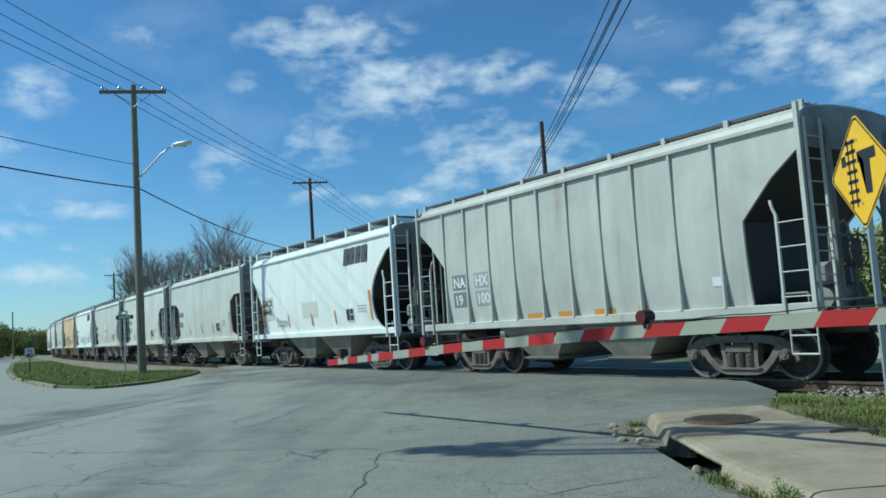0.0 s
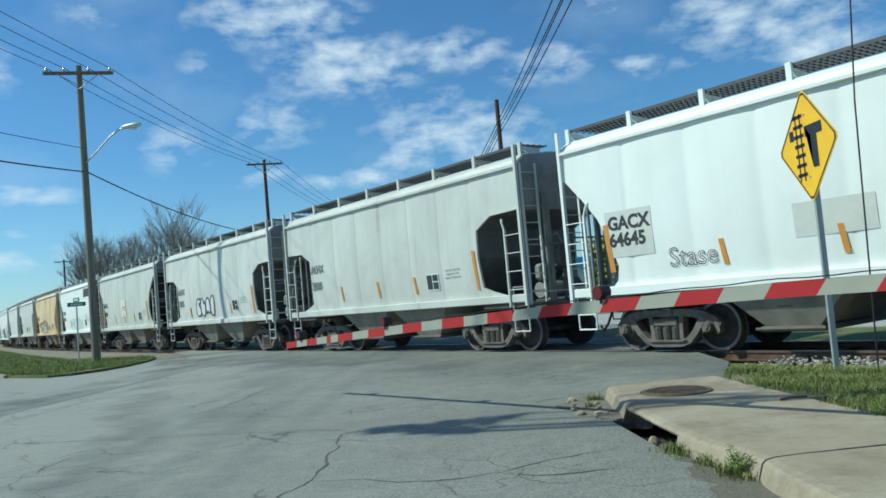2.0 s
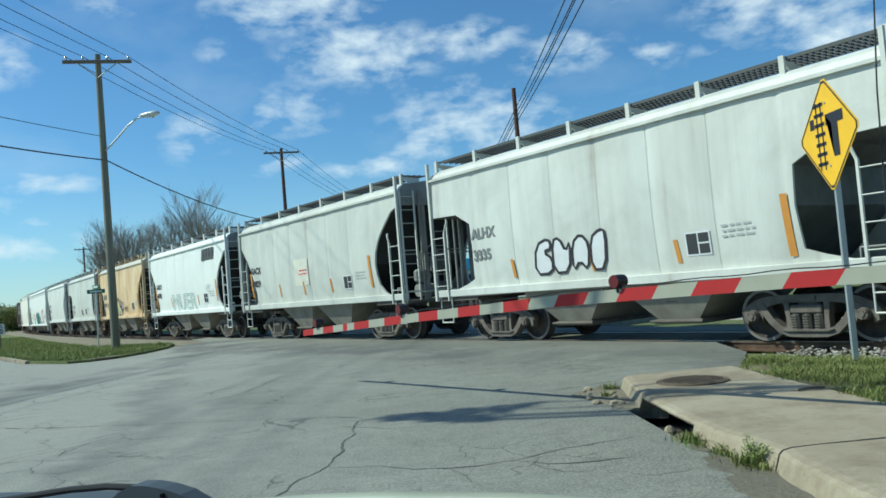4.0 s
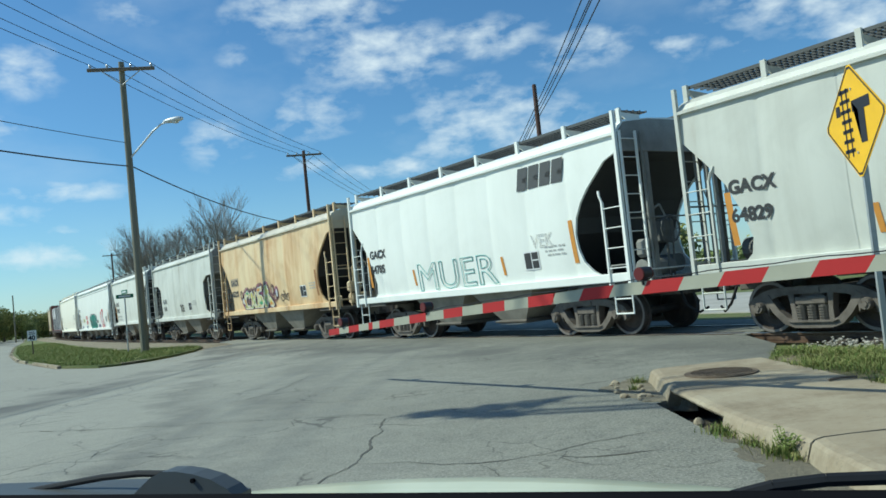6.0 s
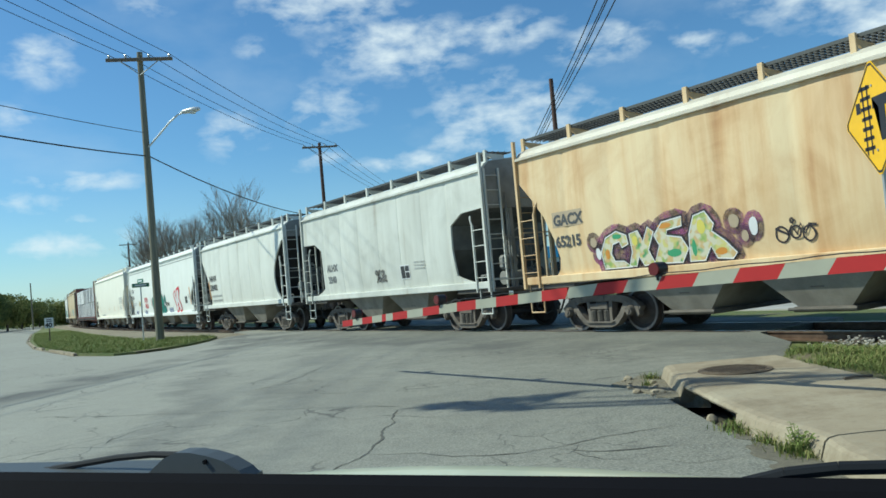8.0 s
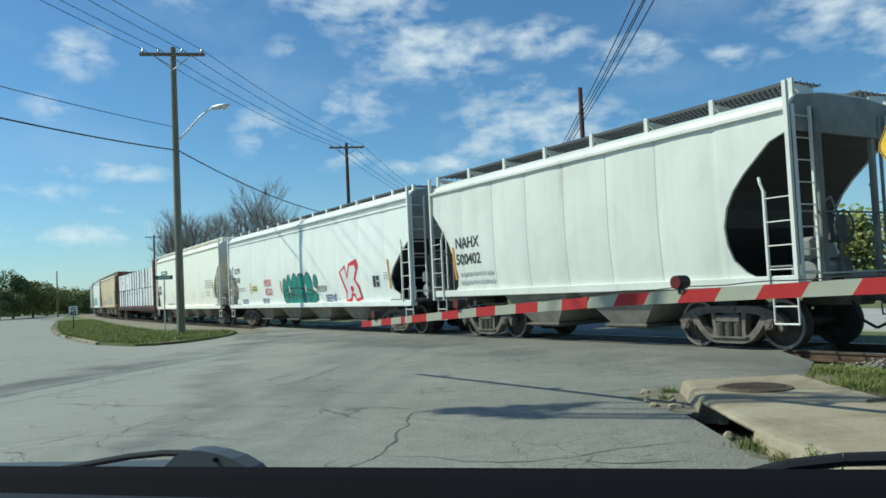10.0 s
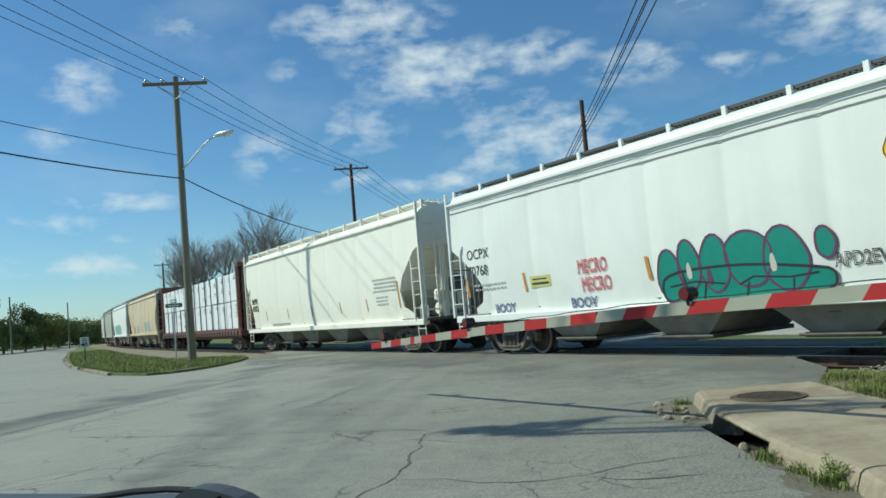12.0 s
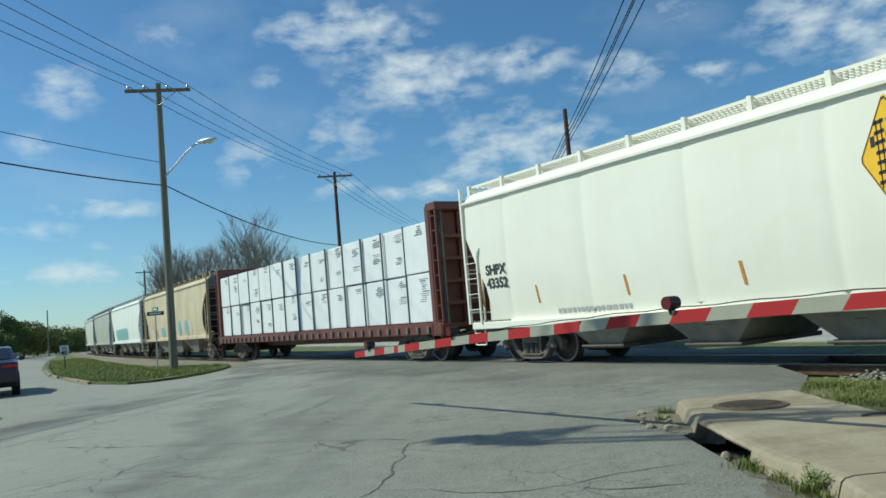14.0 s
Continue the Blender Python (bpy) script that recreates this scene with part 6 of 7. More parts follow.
def build_cantilever():
    """Overhead flashing-light cantilever over the approach; it shades the road."""
    ca = tagged(empty("signal_cantilever"), "galvanised overhead signal cantilever above the approach road", "signal cantilever")
    a, b = Vector((-5.9, 8.75, 5.8)), Vector((6.0, 5.05, 5.8))
    d = (b - a).normalized()
    n = Vector((-d.y, d.x, 0))
    bm = bmesh.new()
    rod(bm, (b.x, b.y, 0.1), (b.x, b.y, 6.4), 0.14, 14)
    rod(bm, (b.x, b.y, 0.0), (b.x, b.y, 0.35), 0.3, 14)
    part("mast", bm, M_GALV, ca)
    for off, start, r in ((0.07, 0.7, 0.06), (-0.13, 0.4, 0.06), (0.42, 0.9, 0.025), (0.86, 0.7, 0.025)):
        bm = bmesh.new()
        rod(bm, a + n * off + d * start, b + n * off * 0.3, r, 10)
        part("arm", bm, M_GALV, ca)
    for i in range(7):
        bm = bmesh.new()
        p = a + d * (1.6 + i * 1.5)
        rod(bm, p - n * 0.12, p + d * 0.5 + n * (0.8 - 0.07 * i), 0.018, 6)
        part("bracing", bm, M_GALV, ca)
    # out of view; heads crowded and spread to give the shadow its ragged end
    for s, off, away in ((-0.34, 0.12, 1), (-0.16, 0.42, -1), (0.12, -0.02, 1), (0.28, 0.58, -1), (0.52, 0.1, -1), (0.72, 0.44, 1)):
        p = a + d * s + n * off - Vector((0, 0, 0.1))
        bm = bmesh.new()
        rod(bm, p - n * 0.1, p + n * 0.1, 0.12, 12)
        rod(bm, p + n * 0.1 * away, p + n * 0.12 * away, 0.26, 20)
        rod(bm, p, p - n * off + Vector((0, 0, 0.1)) + d * (0.45 - s * 0.5), 0.03, 6)
        head = part("signal_head", bm, M_SIGNBLACK, ca)
        bm = bmesh.new()
        for k in range(9):
            w = radians(-20 + 27.5 * k)
            q = p + d * 0.15 * math.cos(w) + Vector((0, 0, 0.15 * math.sin(w)))
            rod(bm, q + n * 0.1 * away, q + n * (0.36 - 0.02 * (k % 3)) * away, 0.028, 6)
        part("visor", bm, M_SIGNBLACK, head)
    bm = bmesh.new()
    rod(bm, a + d * 0.35 - n * 0.14, a + d * 1.0 + n * 0.9, 0.05, 8)
    part("head_bracket", bm, M_GALV, ca)
    # unseen tapered sleeves, added to thicken the arm's shadow on the pavement
    for s, off, ln, wd in ((2.3, 0.22, 0.7, 0.16), (3.2, 0.2, 0.5, 0.12), (2.9, 0.5, 0.4, 0.07)):
        bm = bmesh.new()
        p, q = a + d * s + n * off, a + d * (s + ln) + n * (off - 0.08)
        rod(bm, p, q, wd, 8, wd * 0.5)
        part("shadow_sleeve", bm, M_GALV, ca)
    bm = bmesh.new()
    q = a + d * 11.0
    pipe(bm, [(4.92, 8.25, 0.1), (4.95, 8.15, 3.0), (5.0, 7.9, 5.6), (q.x, q.y + 0.5, 6.2), (b.x, b.y, 6.35)], 0.009, 6)
    part("guy_wire", bm, M_CABLE, ca)


def build_warning_sign():
    """Diamond sign: side road with a track across it."""
    sg = tagged(empty("warning_sign", pose(4.70, 8.66, 0.12)), "yellow diamond warning sign with rail crossing symbol on post", "road sign")
    bm = bmesh.new()
    prism(bm, [(-0.03, -0.02), (-0.03, 0.02), (-0.012, 0.02), (-0.012, 0.004), (0.012, 0.004), (0.012, 0.02), (0.03, 0.02), (0.03, -0.02)], 0.0, 3.05)
    part("post", bm, M_GALV, sg)
    zc, h = 2.53, 0.645

    def dia(r, k=0.032):
        return [(-r + k, -k), (-r + k, k), (-k, r - k), (k, r - k), (r - k, k), (r - k, -k), (k, -r + k), (-k, -r + k)]
    bm = bmesh.new()
    prism(bm, [(u, zc + v) for u, v in dia(h)], -0.045, -0.04, "yz")
    part("panel", bm, M_YELLOW, sg)

    def ink(name, shapes):
        b = bmesh.new()
        for s in shapes:
            f = b.faces.new([b.verts.new((-0.049, -u, zc + v)) for u, v in s])
            if len(s) > 4:
                bmesh.ops.triangulate(b, faces=[f])
        part(name, b, M_SIGNBLACK, sg)
    b = bmesh.new()
    o, i_ = dia(h - 0.02), dia(h - 0.045)
    vo = [b.verts.new((-0.049, u, zc + v)) for u, v in o]
    vi = [b.verts.new((-0.049, u, zc + v)) for u, v in i_]
    for i in range(8):
        j = (i + 1) % 8
        b.faces.new((vo[i], vo[j], vi[j], vi[i]))
    part("border", b, M_SIGNBLACK, sg)
    ink("road_symbol", [[(-0.02, 0.1), (0.1, 0.1), (0.1, -0.26), (0.22, -0.26), (0.22, 0.1), (0.34, 0.1), (0.34, 0.22), (-0.02, 0.22)]])
    ink("road_stub", [rect(-0.36, 0.1, -0.27, 0.22)])
    rails = [rect(-0.215, -0.38, -0.19, 0.38), rect(-0.115, -0.38, -0.09, 0.38)] + [rect(-0.26, -0.33 + i * 0.11, -0.045, -0.29 + i * 0.11) for i in range(7)]
    ink("rail_symbol", rails)
    for z in (zc + 0.35, zc - 0.35):
        bm = bmesh.new()
        rod(bm, (-0.03, 0, z), (-0.054, 0, z), 0.014, 8)
        part("bolt", bm, M_GALV, sg)


def build_small_signs():
    sg = tagged(empty("speed_sign", pose(-21.0, 41.6, 0.05, 0, 0, 27)), "small white speed limit sign on a post", "road sign")
    bm = bmesh.new()
    rod(bm, (0, 0.03, 0), (0, 0.03, 1.3), 0.03, 8)
    part("post", bm, M_TIE, sg)
    bm = bmesh.new()
    bx(bm, -0.21, 0.21, -0.01, 0.01, 0.75, 1.28, 0.004)
    part("panel", bm, M_SIGNWHITE, sg)
    me = text_mesh("40", 0.32, 0.012)
    for v in me.vertices:
        v.co = (v.co.x - 0.18, -0.014, v.co.y + 0.8)
    part("numeral", me, M_SIGNBLACK, sg)
    me = mesh_of("caption", flat(rect(-0.14, 1.08, 0.14, 1.12), rect(-0.12, 1.17, 0.12, 1.21)))
    for v in me.vertices:
        v.co = (v.co.x, -0.014, v.co.y)
    part("caption_bar", me, M_SIGNBLACK, sg)
    st = tagged(empty("street_sign", pose(-12.55, 32.3, 0.05)), "green street name blades on a leaning steel post", "road sign")
    bm = bmesh.new()
    rod(bm, (0, 0, 0), (0.03, 0, 2.3), 0.03, 8)
    part("post", bm, M_GALV, st)
    for z, a in ((2.25, 15), (2.42, -50)):
        bm = bmesh.new()
        bx(bm, -0.33, 0.33, -0.012, 0.012, -0.08, 0.08, 0.01)
        bl = part("blade", bm, M_SIGNGREEN, st, at=pose(0.03, 0, z, 0, 0, a))
        bm = bmesh.new()
        bx(bm, -0.22, 0.22, -0.016, 0.016, -0.03, 0.03)
        part("caption_bar", bm, M_SIGNWHITE, bl)


# ---- poles and wires ----
def wire(name, p, q, sag, r, label):
    cu = bpy.data.curves.new(name, "CURVE")
    cu.dimensions, cu.bevel_depth, cu.bevel_resolution = "3D", r, 1
    sp = cu.splines.new("POLY")
    n = 24
    sp.points.add(n)
    for i in range(n + 1):
        f = i / n
        v = Vector(p).lerp(Vector(q), f)
        sp.points[i].co = (v.x, v.y, v.z - sag * 4 * f * (1 - f), 1)
    ob = new(name, cu)
    cu.materials.append(M_CABLE)
    return tagged(ob, label, "wire", "overhead wires")


def utility_pole(x, y, h, yaw, label, crossarm=True, material=None, lean=0.0, light=False, r=0.16):
    po = tagged(empty("utility_pole", pose(x, y, -0.05, 0, lean, 0)), label, "utility pole", "utility poles")
    bm = bmesh.new()
    rod(bm, (0, 0, 0), (0, 0, h), r, 14, r * 0.66)
    part("shaft", bm, material or M_POLE, po, smooth=False)
    ins = []
    if crossarm:
        c, s = math.cos(radians(yaw)), math.sin(radians(yaw))
        m = pose(0, 0, h - 0.32, 0, 0, yaw)
        bm = bmesh.new()
        bx(bm, -1.22, 1.22, -0.22, -0.1, -0.06, 0.06, 0.012)
        part("crossarm", bm, M_ARMWOOD, po, at=m)
        for e in (1, -1):
            bm = bmesh.new()
            rod(bm, (e * 0.72, -0.2, -0.05), (0, -0.15, -0.6), 0.02, 6)
            part("brace", bm, M_GALV, po, at=m)
        for u in (-1.1, -0.5, 0.35, 1.1):
            bm = bmesh.new()
            rod(bm, (u, -0.16, 0.05), (u, -0.16, 0.12), 0.015, 6)
            rod(bm, (u, -0.16, 0.1), (u, -0.16, 0.16), 0.06, 10, 0.045)
            rod(bm, (u, -0.16, 0.16), (u, -0.16, 0.22), 0.05, 10, 0.025)
            part("insulator", bm, M_GLASSCAP, po, at=m)
            v = m @ Vector((u, -0.16, 0.2))
            ins.append(Vector((x + v.x + math.sin(radians(lean)) * v.z, y + v.y, v.z - 0.05)))
    if light:
        bm = bmesh.new()
        d = Vector((0.93, -0.36, 0))
        pts = [Vector((0, 0, 7.55)) + d * 0.1, Vector((0, 0, 7.9)) + d * 0.6, Vector((0, 0, 8.35)) + d * 1.2, Vector((0, 0, 8.56)) + d * 1.6, Vector((0, 0, 8.6)) + d * 1.85]
        pipe(bm, pts, 0.035, 8)
        arm = part("lamp_arm", bm, M_ALU, po)
        bm = bmesh.new()
        secs = [(1.75, 0.04, 0.05), (1.9, 0.1, 0.08), (2.15, 0.15, 0.1), (2.4, 0.16, 0.1), (2.58, 0.1, 0.07), (2.64, 0.03, 0.03)]
        n = Vector((0.36, 0.93, 0))
        rings = []
        for u, w, hh in secs:
            rings.append([bm.verts.new(d * u + n * w * math.cos(k * 0.6283) + Vector((0, 0, 8.63 + hh * math.sin(k * 0.6283)))) for k in range(10)])
        for ra, rb in zip(rings, rings[1:]):
            for k in range(10):
                bm.faces.new((ra[k], ra[(k + 1) % 10], rb[(k + 1) % 10], rb[k]))
        bm.faces.new(rings[0])
        bm.faces.new(rings[-1])
        part("lamp_head", bm, M_ALU, po, smooth=True)
        bm = bmesh.new()
        rod(bm, d * 2.3 + Vector((0, 0, 8.5)), d * 2.3 + Vector((0, 0, 8.57)), 0.1, 12, 0.13)
        part("lens", bm, M_GLASSCAP, po)
    return ins


def build_poles():
    a = utility_pole(-11.28, 30.66, 11.25, 12, "weathered wooden utility pole with crossarm and street lamp", light=True)
    b = utility_pole(-8.5, 56.2, 11.95, 12, "wooden utility pole with crossarm beyond the track", material=M_CREOSOTE)
    utility_pole(5.72, 39.8, 11.0, 0, "plain reddish wooden utility pole beyond the track", False, M_CREOSOTE)
    d = utility_pole(-45.9, 115, 11.2, 20, "distant wooden utility pole with crossarm", material=M_CREOSOTE)
    z = utility_pole(-14.5, 3.0, 11.3, 12, "wooden utility pole beside the road", True)
    utility_pole(3.6, -14, 10.5, 0, "wooden utility pole behind the stopped car", False)
    utility_pole(-57.5, 109.6, 6.4, 0, "slim distant utility pole by the woods", False, r=0.11)
    utility_pole(-59, 98.4, 7.2, 0, "slim distant utility pole by the woods", False, r=0.13)
    far = [Vector((-6.0, 84, 11.0)) + Vector((0.6 * i, 0, 0)) for i in range(4)]
    for i in range(4):
        wire("power_line", z[i], a[i], 0.35, 0.011, "thin black power line between poles")
        wire("power_line", a[i], b[i], 0.3, 0.012, "thin black power line between poles")
        wire("power_line", b[i], far[i], 0.3, 0.014, "thin black power line between poles")
    wire("service_cable", (-14.5, 3.0, 6.2), (-11.3, 30.5, 7.15), 0.45, 0.024, "thick sagging telephone cable")
    wire("service_cable", (-11.2, 30.7, 7.15), (-8.5, 56.2, 6.7), 0.5, 0.024, "thick sagging telephone cable")
    wire("service_cable", (-14.5, 3.0, 6.6), (-11.3, 30.5, 8.05), 0.3, 0.012, "thin black telephone wire overhead")
    wire("service_cable", (-8.5, 56.2, 6.4), (-45.9, 115, 7.5), 0.6, 0.025, "thin black telephone wire overhead")
    for i, (dx, zz) in enumerate(((-0.25, 9.6), (-0.05, 9.3), (0.25, 9.75), (0.4, 9.4))):
        wire("feeder_cable", (3.6 + dx, -14, zz + 0.3), (5.72 + dx * 0.5, 39.8, zz + 0.1), 0.75, 0.02, "heavy black feeder cable overhead")
        wire("feeder_cable", (5.72 + dx * 0.5, 39.8, zz + 0.1), (5.0 + dx, 95, zz - 1.0), 0.5, 0.022, "heavy black feeder cable overhead")


# ---- trees ----
def bare_tree(x, y, h, seed):
    rng = random.Random(seed)
    tr = tagged(empty("bare_tree", pose(x, y, -0.2)), "leafless tree with fine grey branches", "tree", "bare trees")
    bm = bmesh.new()
    twigs = bmesh.new()

    def grow(p, d, ln, r, depth):
        q = p + d * ln
        if depth <= 1:
            rod(twigs, p, q, r * 0.7, 3, r * 0.3)
        else:
            rod(bm, p, q, r, 6 if depth > 3 else 4, r * 0.7)
        if depth == 0:
            return
        for _ in range(4 if depth > 2 else 4 if depth == 2 else 6):
            ax = Vector((rng.uniform(-1, 1), rng.uniform(-1, 1), rng.uniform(0.1, 0.8)))
            nd = (d * 0.8 + ax * 0.56).normalized()
            grow(p + d * ln * rng.uniform(0.4, 1.0), nd, ln * rng.uniform(0.62, 0.86), r * 0.6, depth - 1)
    grow(Vector((0, 0, 0)), Vector((rng.uniform(-0.05, 0.05), 0, 1)).normalized(), h * 0.34, h * 0.013, 5)
    part("trunk", bm, M_TWIG, tr)
    part("crown", twigs, M_TWIG, tr, "crown of thin bare twigs")


def leafy_tree(x, y, h, w, seed, material, count=1800, leaf=0.28):
    rng = random.Random(seed)
    tr = tagged(empty("leafy_tree", pose(x, y, -0.2)), "green tree in young spring leaf", "tree", "leafy trees")
    bm = bmesh.new()
    rod(bm, (0, 0, 0), (0, 0, h * 0.45), h * 0.03, 8, h * 0.018)
    clumps = []
    for i in range(14):
        a, rr = rng.uniform(0, 6.28), w * math.sqrt(rng.random()) * 0.8
        z = h * (0.3 + 0.55 * rng.random() * (1 - 0.4 * rr / w))
        c = Vector((math.cos(a) * rr, math.sin(a) * rr, z))
        clumps.append((c, w * rng.uniform(0.25, 0.45)))
        rod(bm, (0, 0, h * rng.uniform(0.2, 0.44)), c, h * 0.011, 5, h * 0.004)
    part("trunk", bm, M_BARK, tr)
    vs, fs = [], []
    for i in range(count):
        c, r = rng.choice(clumps)
        v = Vector((rng.gauss(0, 1), rng.gauss(0, 1), rng.gauss(0, 0.8)))
        p = c + v.normalized() * r * rng.uniform(0.55, 1.08)
        t = Vector((rng.gauss(0, 1), rng.gauss(0, 1), rng.gauss(0, 1))).normalized()
        u = t.orthogonal().normalized()
        s = leaf * rng.uniform(0.6, 1.4)
        k = len(vs)
        vs += [p - t * s, p + u * s * 0.6, p + t * s, p - u * s * 0.6]
        fs.append((k, k + 1, k + 2, k + 3))
    me = bpy.data.meshes.new("crown")
    me.from_pydata([tuple(v) for v in vs], [], fs)
    part("crown", me, material, tr)


def build_trees():
    for i, (x, y, h) in enumerate(((-41, 112, 11.5), (-37, 108, 12.5), (-33, 106, 13.0), (-29, 104, 14.5), (-27, 112, 14.0), (-44, 120, 11.0))):
        bare_tree(x, y, h * 1.2, 50 + i)
    rng = random.Random(3)
    for i, (az, d, h, w) in enumerate(((-33.4, 125, 11.5, 5.0), (-31.4, 128, 6.2, 3.2), (-30.2, 132, 7.0, 3.8), (-29.1, 136, 6.4, 3.0), (-28.3, 150, 4.9, 3.6), (-27.3, 158, 5.0, 3.6), (-26.4, 165, 4.8, 4.0), (-25.5, 172, 4.0, 4.0), (-24.6, 180, 3.6, 4.0))):
        a = radians(az)
        leafy_tree(math.sin(a) * d, math.cos(a) * d, h, w, 200 + i, M_LEAF_DARK if i in (0, 2, 5) else M_LEAF, 12000, 0.14)
    for i, (x, y, h, w) in enumerate(((26, 44, 6.5, 4), (31, 41, 7.5, 4.5), (22, 52, 6, 4), (36, 36, 8, 5), (42, 40, 8, 5), (17, 60, 5.5, 3.5), (29, 52, 7, 4.5))):
        leafy_tree(x, y, h, w, 300 + i, M_LEAF, 2500, 0.2)
    # low woods along the horizon
    vs, fs = [], []
    for i in range(36000):
        a = radians(rng.uniform(-60, 75))
        d = rng.uniform(190, 260)
        z = rng.uniform(0, 1) ** 0.8 * (3.4 + 1.6 * noise.noise((a * 11, 0, 0)) + 0.8 * noise.noise((a * 60, 0, 0)))
        p = Vector((math.sin(a) * d, math.cos(a) * d, z))
        s = rng.uniform(0.35, 0.8)
        t = Vector((rng.gauss(0, 1), rng.gauss(0, 1), rng.gauss(0, 1))).normalized()
        u = t.orthogonal().normalized()
        k = len(vs)
        vs += [tuple(p - t * s), tuple(p + u * s * 0.8), tuple(p + t * s), tuple(p - u * s * 0.8)]
        fs.append((k, k + 1, k + 2, k + 3))
    me = bpy.data.meshes.new("far_woods")
    me.from_pydata(vs, [], fs)
    me.materials.append(M_LEAF_DARK)
    tagged(new("far_woods", me), "low green woods along the horizon", "woods", kind="stuff")


def build_far_building():
    b = tagged(empty("roadside_store", pose(13.5, 78, -0.2, 0, 0, -20)), "low white roadside store with blue fascia beyond the track", "building")
    bm = bmesh.new()
    bx(bm, -8, 8, -4, 4, 0, 3.6)
    part("wall", bm, M_SIGNWHITE, b)
    bm = bmesh.new()
    bx(bm, -8.3, 8.3, -4.4, 4.2, 3.0, 4.1, 0.05)
    part("roof", bm, plain("blue_fascia", (0.03, 0.25, 0.5), 0.5), b)
    for i in range(5):
        x = -6.4 + i * 3.2
        bm = bmesh.new()
        bx(bm, x - 1.1, x + 1.1, -4.06, -3.98, 0.7, 2.6)
        w = part("window", bm, M_CARGLASS, b)
        bm = bmesh.new()
        bx(bm, x - 0.04, x + 0.04, -4.1, -4.0, 0.7, 2.6)
        bx(bm, x - 1.2, x + 1.2, -4.1, -4.0, 0.6, 0.7)
        part("frame", bm, M_ALU, w)


# ---- cars on the road, and the car the view is from ----
def sedan(label, paint):
    """A saloon; +y is forward, the origin on the ground under its middle."""
    c = tagged(empty("sedan"), label, "car")
    prof = [(-2.35, 0.42), (-2.4, 0.72), (-2.36, 0.98), (-1.75, 1.06), (-0.95, 1.4), (0.25, 1.45), (1.05, 1.02), (2.1, 0.86), (2.36, 0.66), (2.38, 0.38), (1.9, 0.26), (-1.9, 0.26)]
    bm = bmesh.new()
    rows = []
    for x, k in ((-0.92, 0.9), (-0.86, 1.0), (0.86, 1.0), (0.92, 0.9)):
        row = []
        for y, z in prof:
            inset = 0.0 if z < 1.0 else (z - 1.0) * 0.42
            row.append(bm.verts.new(((abs(x) - inset) * (1 if x > 0 else -1), y * (0.985 if k < 1 else 1), z if k == 1 else z - 0.03 if z > 0.6 else z + 0.03)))
        rows.append(row)
    for a, b in zip(rows, rows[1:]):
        for i in range(len(prof)):
            j = (i + 1) % len(prof)
            bm.faces.new((a[i], a[j], b[j], b[i]))
    for r in (rows[0], rows[-1]):
        f = bm.faces.new(r)
        bmesh.ops.triangulate(bm, faces=[f])
    part("body", bm, paint, c)
    bm = bmesh.new()
    for q in (((-0.7, -1.7, 1.07), (0.7, -1.7, 1.07), (0.62, -1.02, 1.385), (-0.62, -1.02, 1.385)), ((-0.7, 1.0, 1.07), (0.7, 1.0, 1.07), (0.62, 0.32, 1.44), (-0.62, 0.32, 1.44))):
        vs = [bm.verts.new(Vector(p) + Vector((0, -0.03 if p[1] < 0 else 0.03, 0.02))) for p in q]
        bm.faces.new(vs)
    part("windscreen", bm, M_CARGLASS, c)
    for w in (1, -1):
        bm = bmesh.new()
        f = [bm.verts.new((w * (0.925 - (z - 1.0) * 0.42), y, z)) for y, z in ((-1.35, 1.04), (0.85, 1.03), (0.25, 1.38), (-0.85, 1.35))]
        bm.faces.new(f)
        part("side_window", bm, M_CARGLASS, c)
        bm = bmesh.new()
        bx(bm, min(w * 0.93, w * 1.1), max(w * 0.93, w * 1.1), 0.62, 0.78, 0.98, 1.12, 0.03)
        part("mirror", bm, paint, c)
        bm = bmesh.new()
        bx(bm, min(w * 0.5, w * 0.9), max(w * 0.5, w * 0.9), -2.41, -2.3, 0.8, 0.93, 0.03)
        part("tail_lamp", bm, M_TAIL, c)
        for y in (-1.42, 1.42):
            bm = bmesh.new()
            rod(bm, (w * 0.72, 0, 0), (w * 0.94, 0, 0), 0.33, 24)
            wh = part("wheel", bm, M_TYRE, c, at=pose(0, y, 0.33))
            bm = bmesh.new()
            rod(bm, (w * 0.93, 0, 0), (w * 0.955, 0, 0), 0.21, 16)
            part("rim", bm, M_ALU, wh)
    bm = bmesh.new()
    bx(bm, -0.26, 0.26, -2.42, -2.395, 0.56, 0.7)
    part("plate_bar", bm, M_SIGNWHITE, c)
    return c


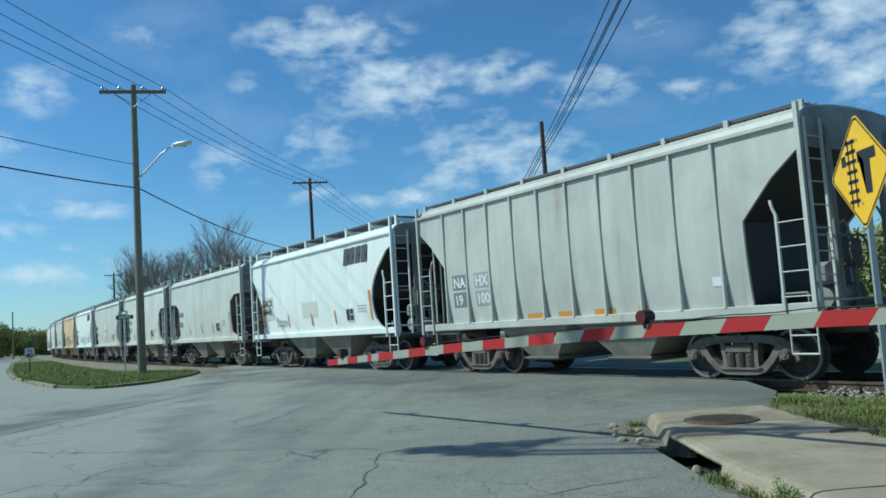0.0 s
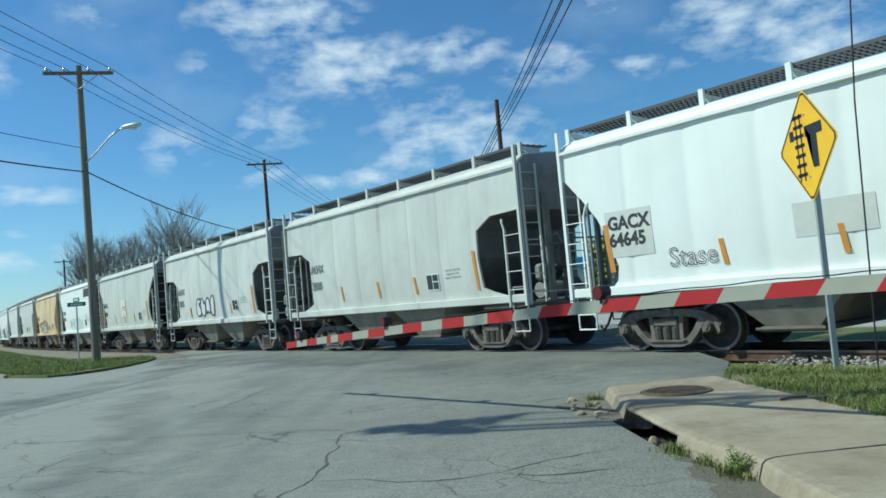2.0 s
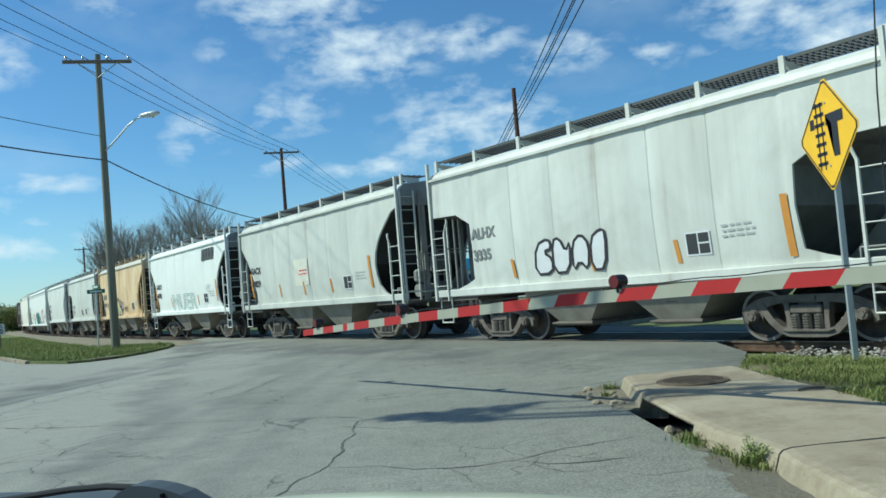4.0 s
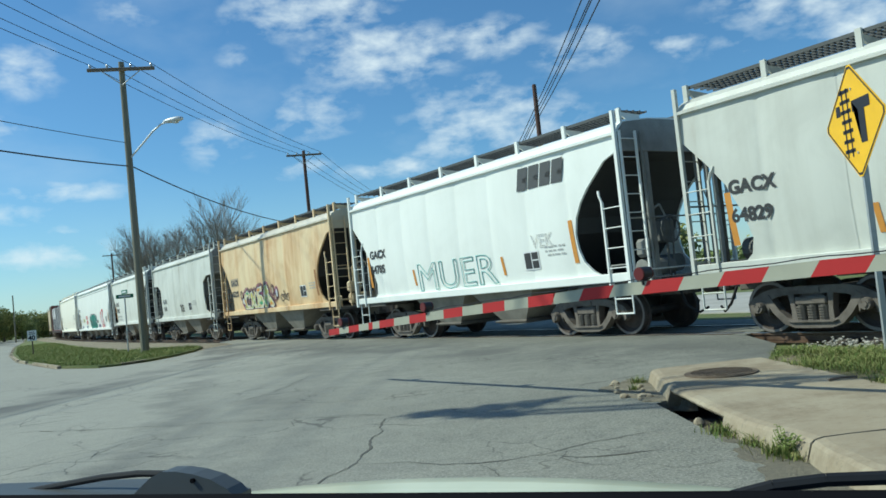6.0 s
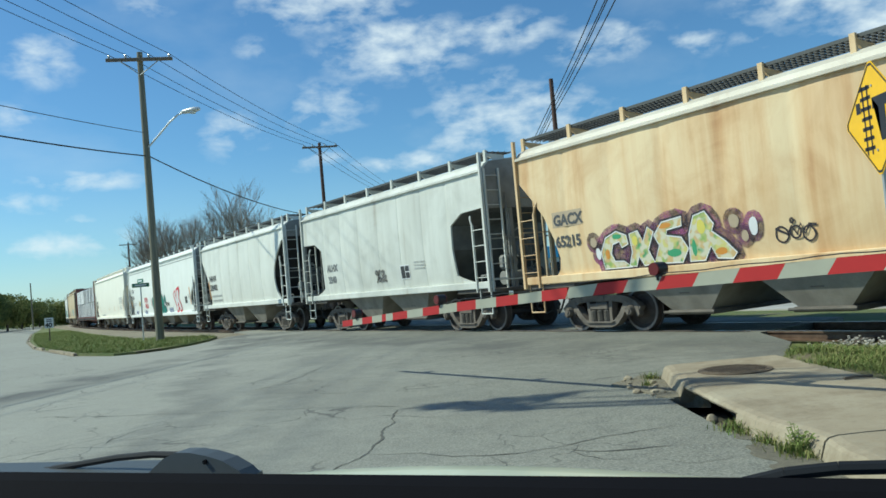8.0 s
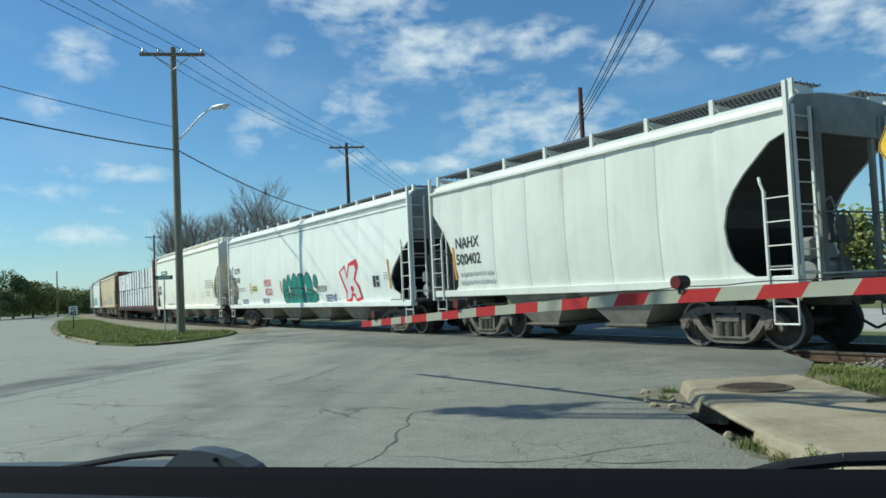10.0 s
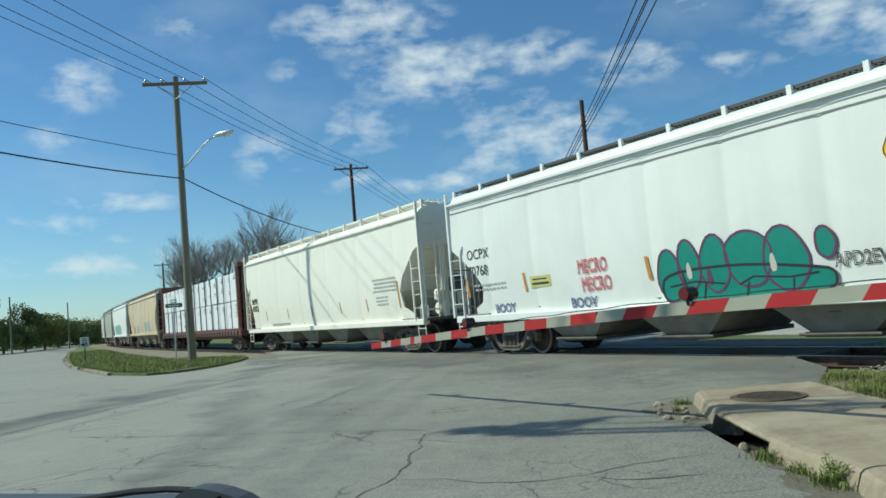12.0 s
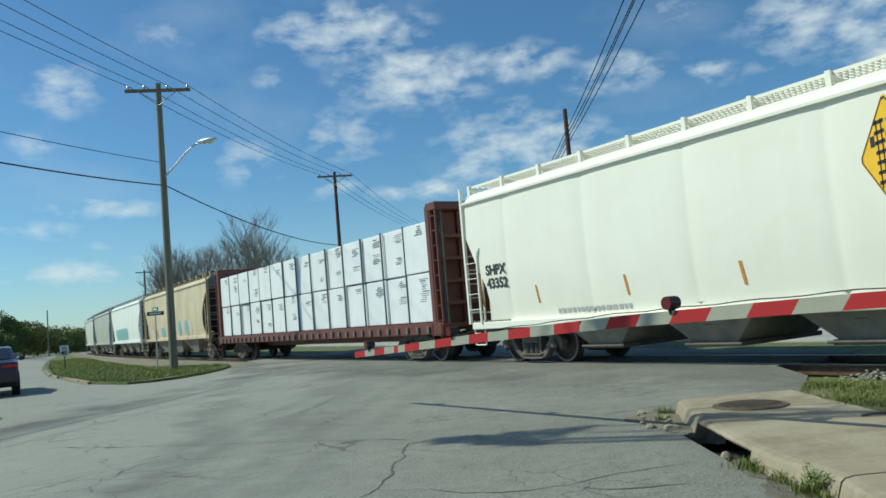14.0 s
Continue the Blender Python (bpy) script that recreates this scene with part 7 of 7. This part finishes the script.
def build_own_car():
    """Bonnet, cowl, wiper and dashboard of the stopped car, turned a little to the right."""
    car = tagged(empty("stopped_car", pose(0, 0, 0, 0, 0, -21.5)), "pale green stopped car seen over its dashboard", "car")
    bm = bmesh.new()
    nx, ny = 20, 10
    g = {}
    for i in range(nx + 1):
        for j in range(ny + 1):
            u = -1.45 + 2.15 * i / nx
            v = j / ny
            y = 1.02 + 0.62 * v
            z = 0.884 + 0.03 * (1 - v ** 2) - 0.09 * (u + 0.65) ** 2
            g[i, j] = bm.verts.new((u, y, z))
    for i in range(nx):
        for j in range(ny):
            bm.faces.new((g[i, j], g[i + 1, j], g[i + 1, j + 1], g[i, j + 1]))
    front = [bm.verts.new((g[i, ny].co.x, g[i, ny].co.y + 0.05, 0.5)) for i in range(nx + 1)]
    for i in range(nx):
        bm.faces.new((g[i, ny], g[i + 1, ny], front[i + 1], front[i]))
    part("bonnet", bm, M_HOODPAINT, car, smooth=True)
    bm = bmesh.new()
    prism(bm, [(-1.6, 0.9), (-1.6, 1.16), (-1.0, 1.2), (-0.82, 1.12), (-0.82, 0.9)], 0.86, 1.0)
    bx(bm, -0.82, 0.8, 0.9, 1.03, 0.84, 0.95)
    part("cowl", bm, M_COWL, car)
    bm = bmesh.new()
    prism(bm, [(-1.013, 0.9760), (-1.013, 1.0060), (-0.971, 1.0365), (-0.946, 1.0465), (-0.918, 1.0465), (-0.885, 1.0420), (-0.85, 1.0330), (-0.82, 1.0180), (-0.807, 1.0060), (-0.807, 0.9760)], 1.07, 1.11, "xz")
    bmesh.ops.translate(bm, verts=bm.verts, vec=(-0.01, 0, -0.006))
    part("wiper_cover", bm, M_COWL, car)
    bm = bmesh.new()
    rod(bm, (-0.893, 1.066, 1.026), (-0.893, 1.072, 1.026), 0.004, 8)
    part("wiper_bolt", bm, M_DASH, car)
    bm = bmesh.new()
    pipe(bm, [(-0.96, 1.1, 1.030), (-1.04, 1.11, 1.029), (-1.13, 1.12, 1.021), (-1.3, 1.13, 0.998)], 0.006, 8)
    part("wiper_arm", bm, M_TRIM, car)
    bm = bmesh.new()
    pipe(bm, [(-1.28, 1.13, 1.001), (-1.45, 1.14, 0.98)], 0.005, 6)
    part("wiper_blade", bm, M_TRIM, car)
    bm = bmesh.new()
    prism(bm, [(0.05, 0.93), (0.4, 1.0), (0.72, 1.035), (0.8, 1.036), (0.8, 0.8), (0.05, 0.8)], -1.3, 0.8, "yz")
    dash = part("dashboard", bm, M_TRIM, car)
    bm = bmesh.new()
    prism(bm, [(0.8, 1.02), (0.845, 1.052), (0.868, 1.0585), (0.878, 1.05), (0.878, 0.85), (0.8, 0.85)], -1.3, 0.8, "yz")
    part("screen_edge", bm, M_DASH, car)
    bm = bmesh.new()
    bx(bm, -0.5, 0.1, 0.735, 0.742, 1.034, 1.0385)
    part("vent_slot", bm, M_COWL, dash)
    bm = bmesh.new()
    pipe(bm, [(-0.06, 0.885, 1.048), (-0.02, 0.885, 1.058), (0.03, 0.885, 1.064), (0.1, 0.885, 1.066), (0.22, 0.885, 1.064), (0.5, 0.885, 1.06)], 0.007, 8)
    part("trim_edge", bm, M_TRIM, car)
    bm = bmesh.new()
    bx(bm, 0.1, 0.24, 0.8, 0.872, 1.0595, 1.061)
    part("paper", bm, M_SIGNWHITE, car)
    bm = bmesh.new()
    bx(bm, -1.3, 0.7, -2.6, 1.5, 0.25, 0.5, 0.05)
    part("floor_pan", bm, M_TRIM, car)
    for x in (-1.2, 0.6):
        for y in (-1.9, 1.0):
            bm = bmesh.new()
            rod(bm, (x - 0.1, y, 0.32), (x + 0.1, y, 0.32), 0.32, 24)
            part("wheel", bm, M_TYRE, car)
    return car


# ---- motion ----
def travel(t):
    ts, vs = [a for a, b in TRAVEL], [b for a, b in TRAVEL]
    return float(np.interp(t, ts, vs))


def motions():
    for ob, mid, half in cars:
        rows = []
        for i in range(29):
            t = i * 0.5
            s = mid - travel(t)
            a, b = on_track(s - half), on_track(s + half)
            d = b - a
            rows.append((t, Matrix.Translation((a + b) / 2) @ Matrix.Rotation(math.atan2(d.y, d.x), 4, "Z")))
        walk(ob, rows)
    rest = pose(0, 0, 0, 0, 0, -21.5)
    sway = rest @ pose(0.045, 0, 0.03, 0, -2.6, 0)
    walk(stopped_car, [(0.0, rest), (8.3, rest), (10.4, sway), (10.6, sway), (11.6, rest), (14.0, rest)])
    step = 14.0 / 240
    for ws, x in turning:
        rows = []
        for i in range(241):
            t = i * step
            rows.append((t, Matrix.Translation((x, 0, 0.435)) @ Matrix.Rotation(-travel(t) / 0.435, 4, "Y")))
        walk(ws, rows)
    for ob, delay in ((plum_car, 0.0), (second_car, 1.7)):
        rows = []
        for i in range(29):
            t = i * 0.5
            u = t - delay
            # along the road: straight up to the bend, then away to the left
            k = u - 12.1
            if k > 0.45:
                x, y = -10.7 - 2.8 * (k - 0.4), 16.46 + 5.4 * (k - 0.4)
            else:
                x, y = -10.6 - 0.25 * max(k, 0.0), 15.1 + 7.0 * (k - 0.4)
            yaw = max(0.0, min(29.5, 6.0 + 19.0 * k))
            rows.append((t, pose(x, y, 0, 0, 0, yaw)))
        walk(ob, rows)
    walk(white_car, [(0.0, pose(-80, 290, 0, 0, 0, 195)), (12.0, pose(-84.5, 161.5, 0, 0, 0, 200)), (14.0, pose(-88.5, 155, 0, 0, 0, 200))])


build_ground()
build_walk()
build_cracks()
build_gate()
build_cantilever()
build_warning_sign()
build_small_signs()
build_poles()
build_trees()
build_far_building()
stopped_car = build_own_car()
plum_car = sedan("dark plum saloon driving away along the road", M_CARPAINT)
second_car = sedan("dark saloon following along the road", M_TRIM)
white_car = sedan("small white car far along the road", M_CARWHITE)
build_train()
build_grass()
build_track()
motions()
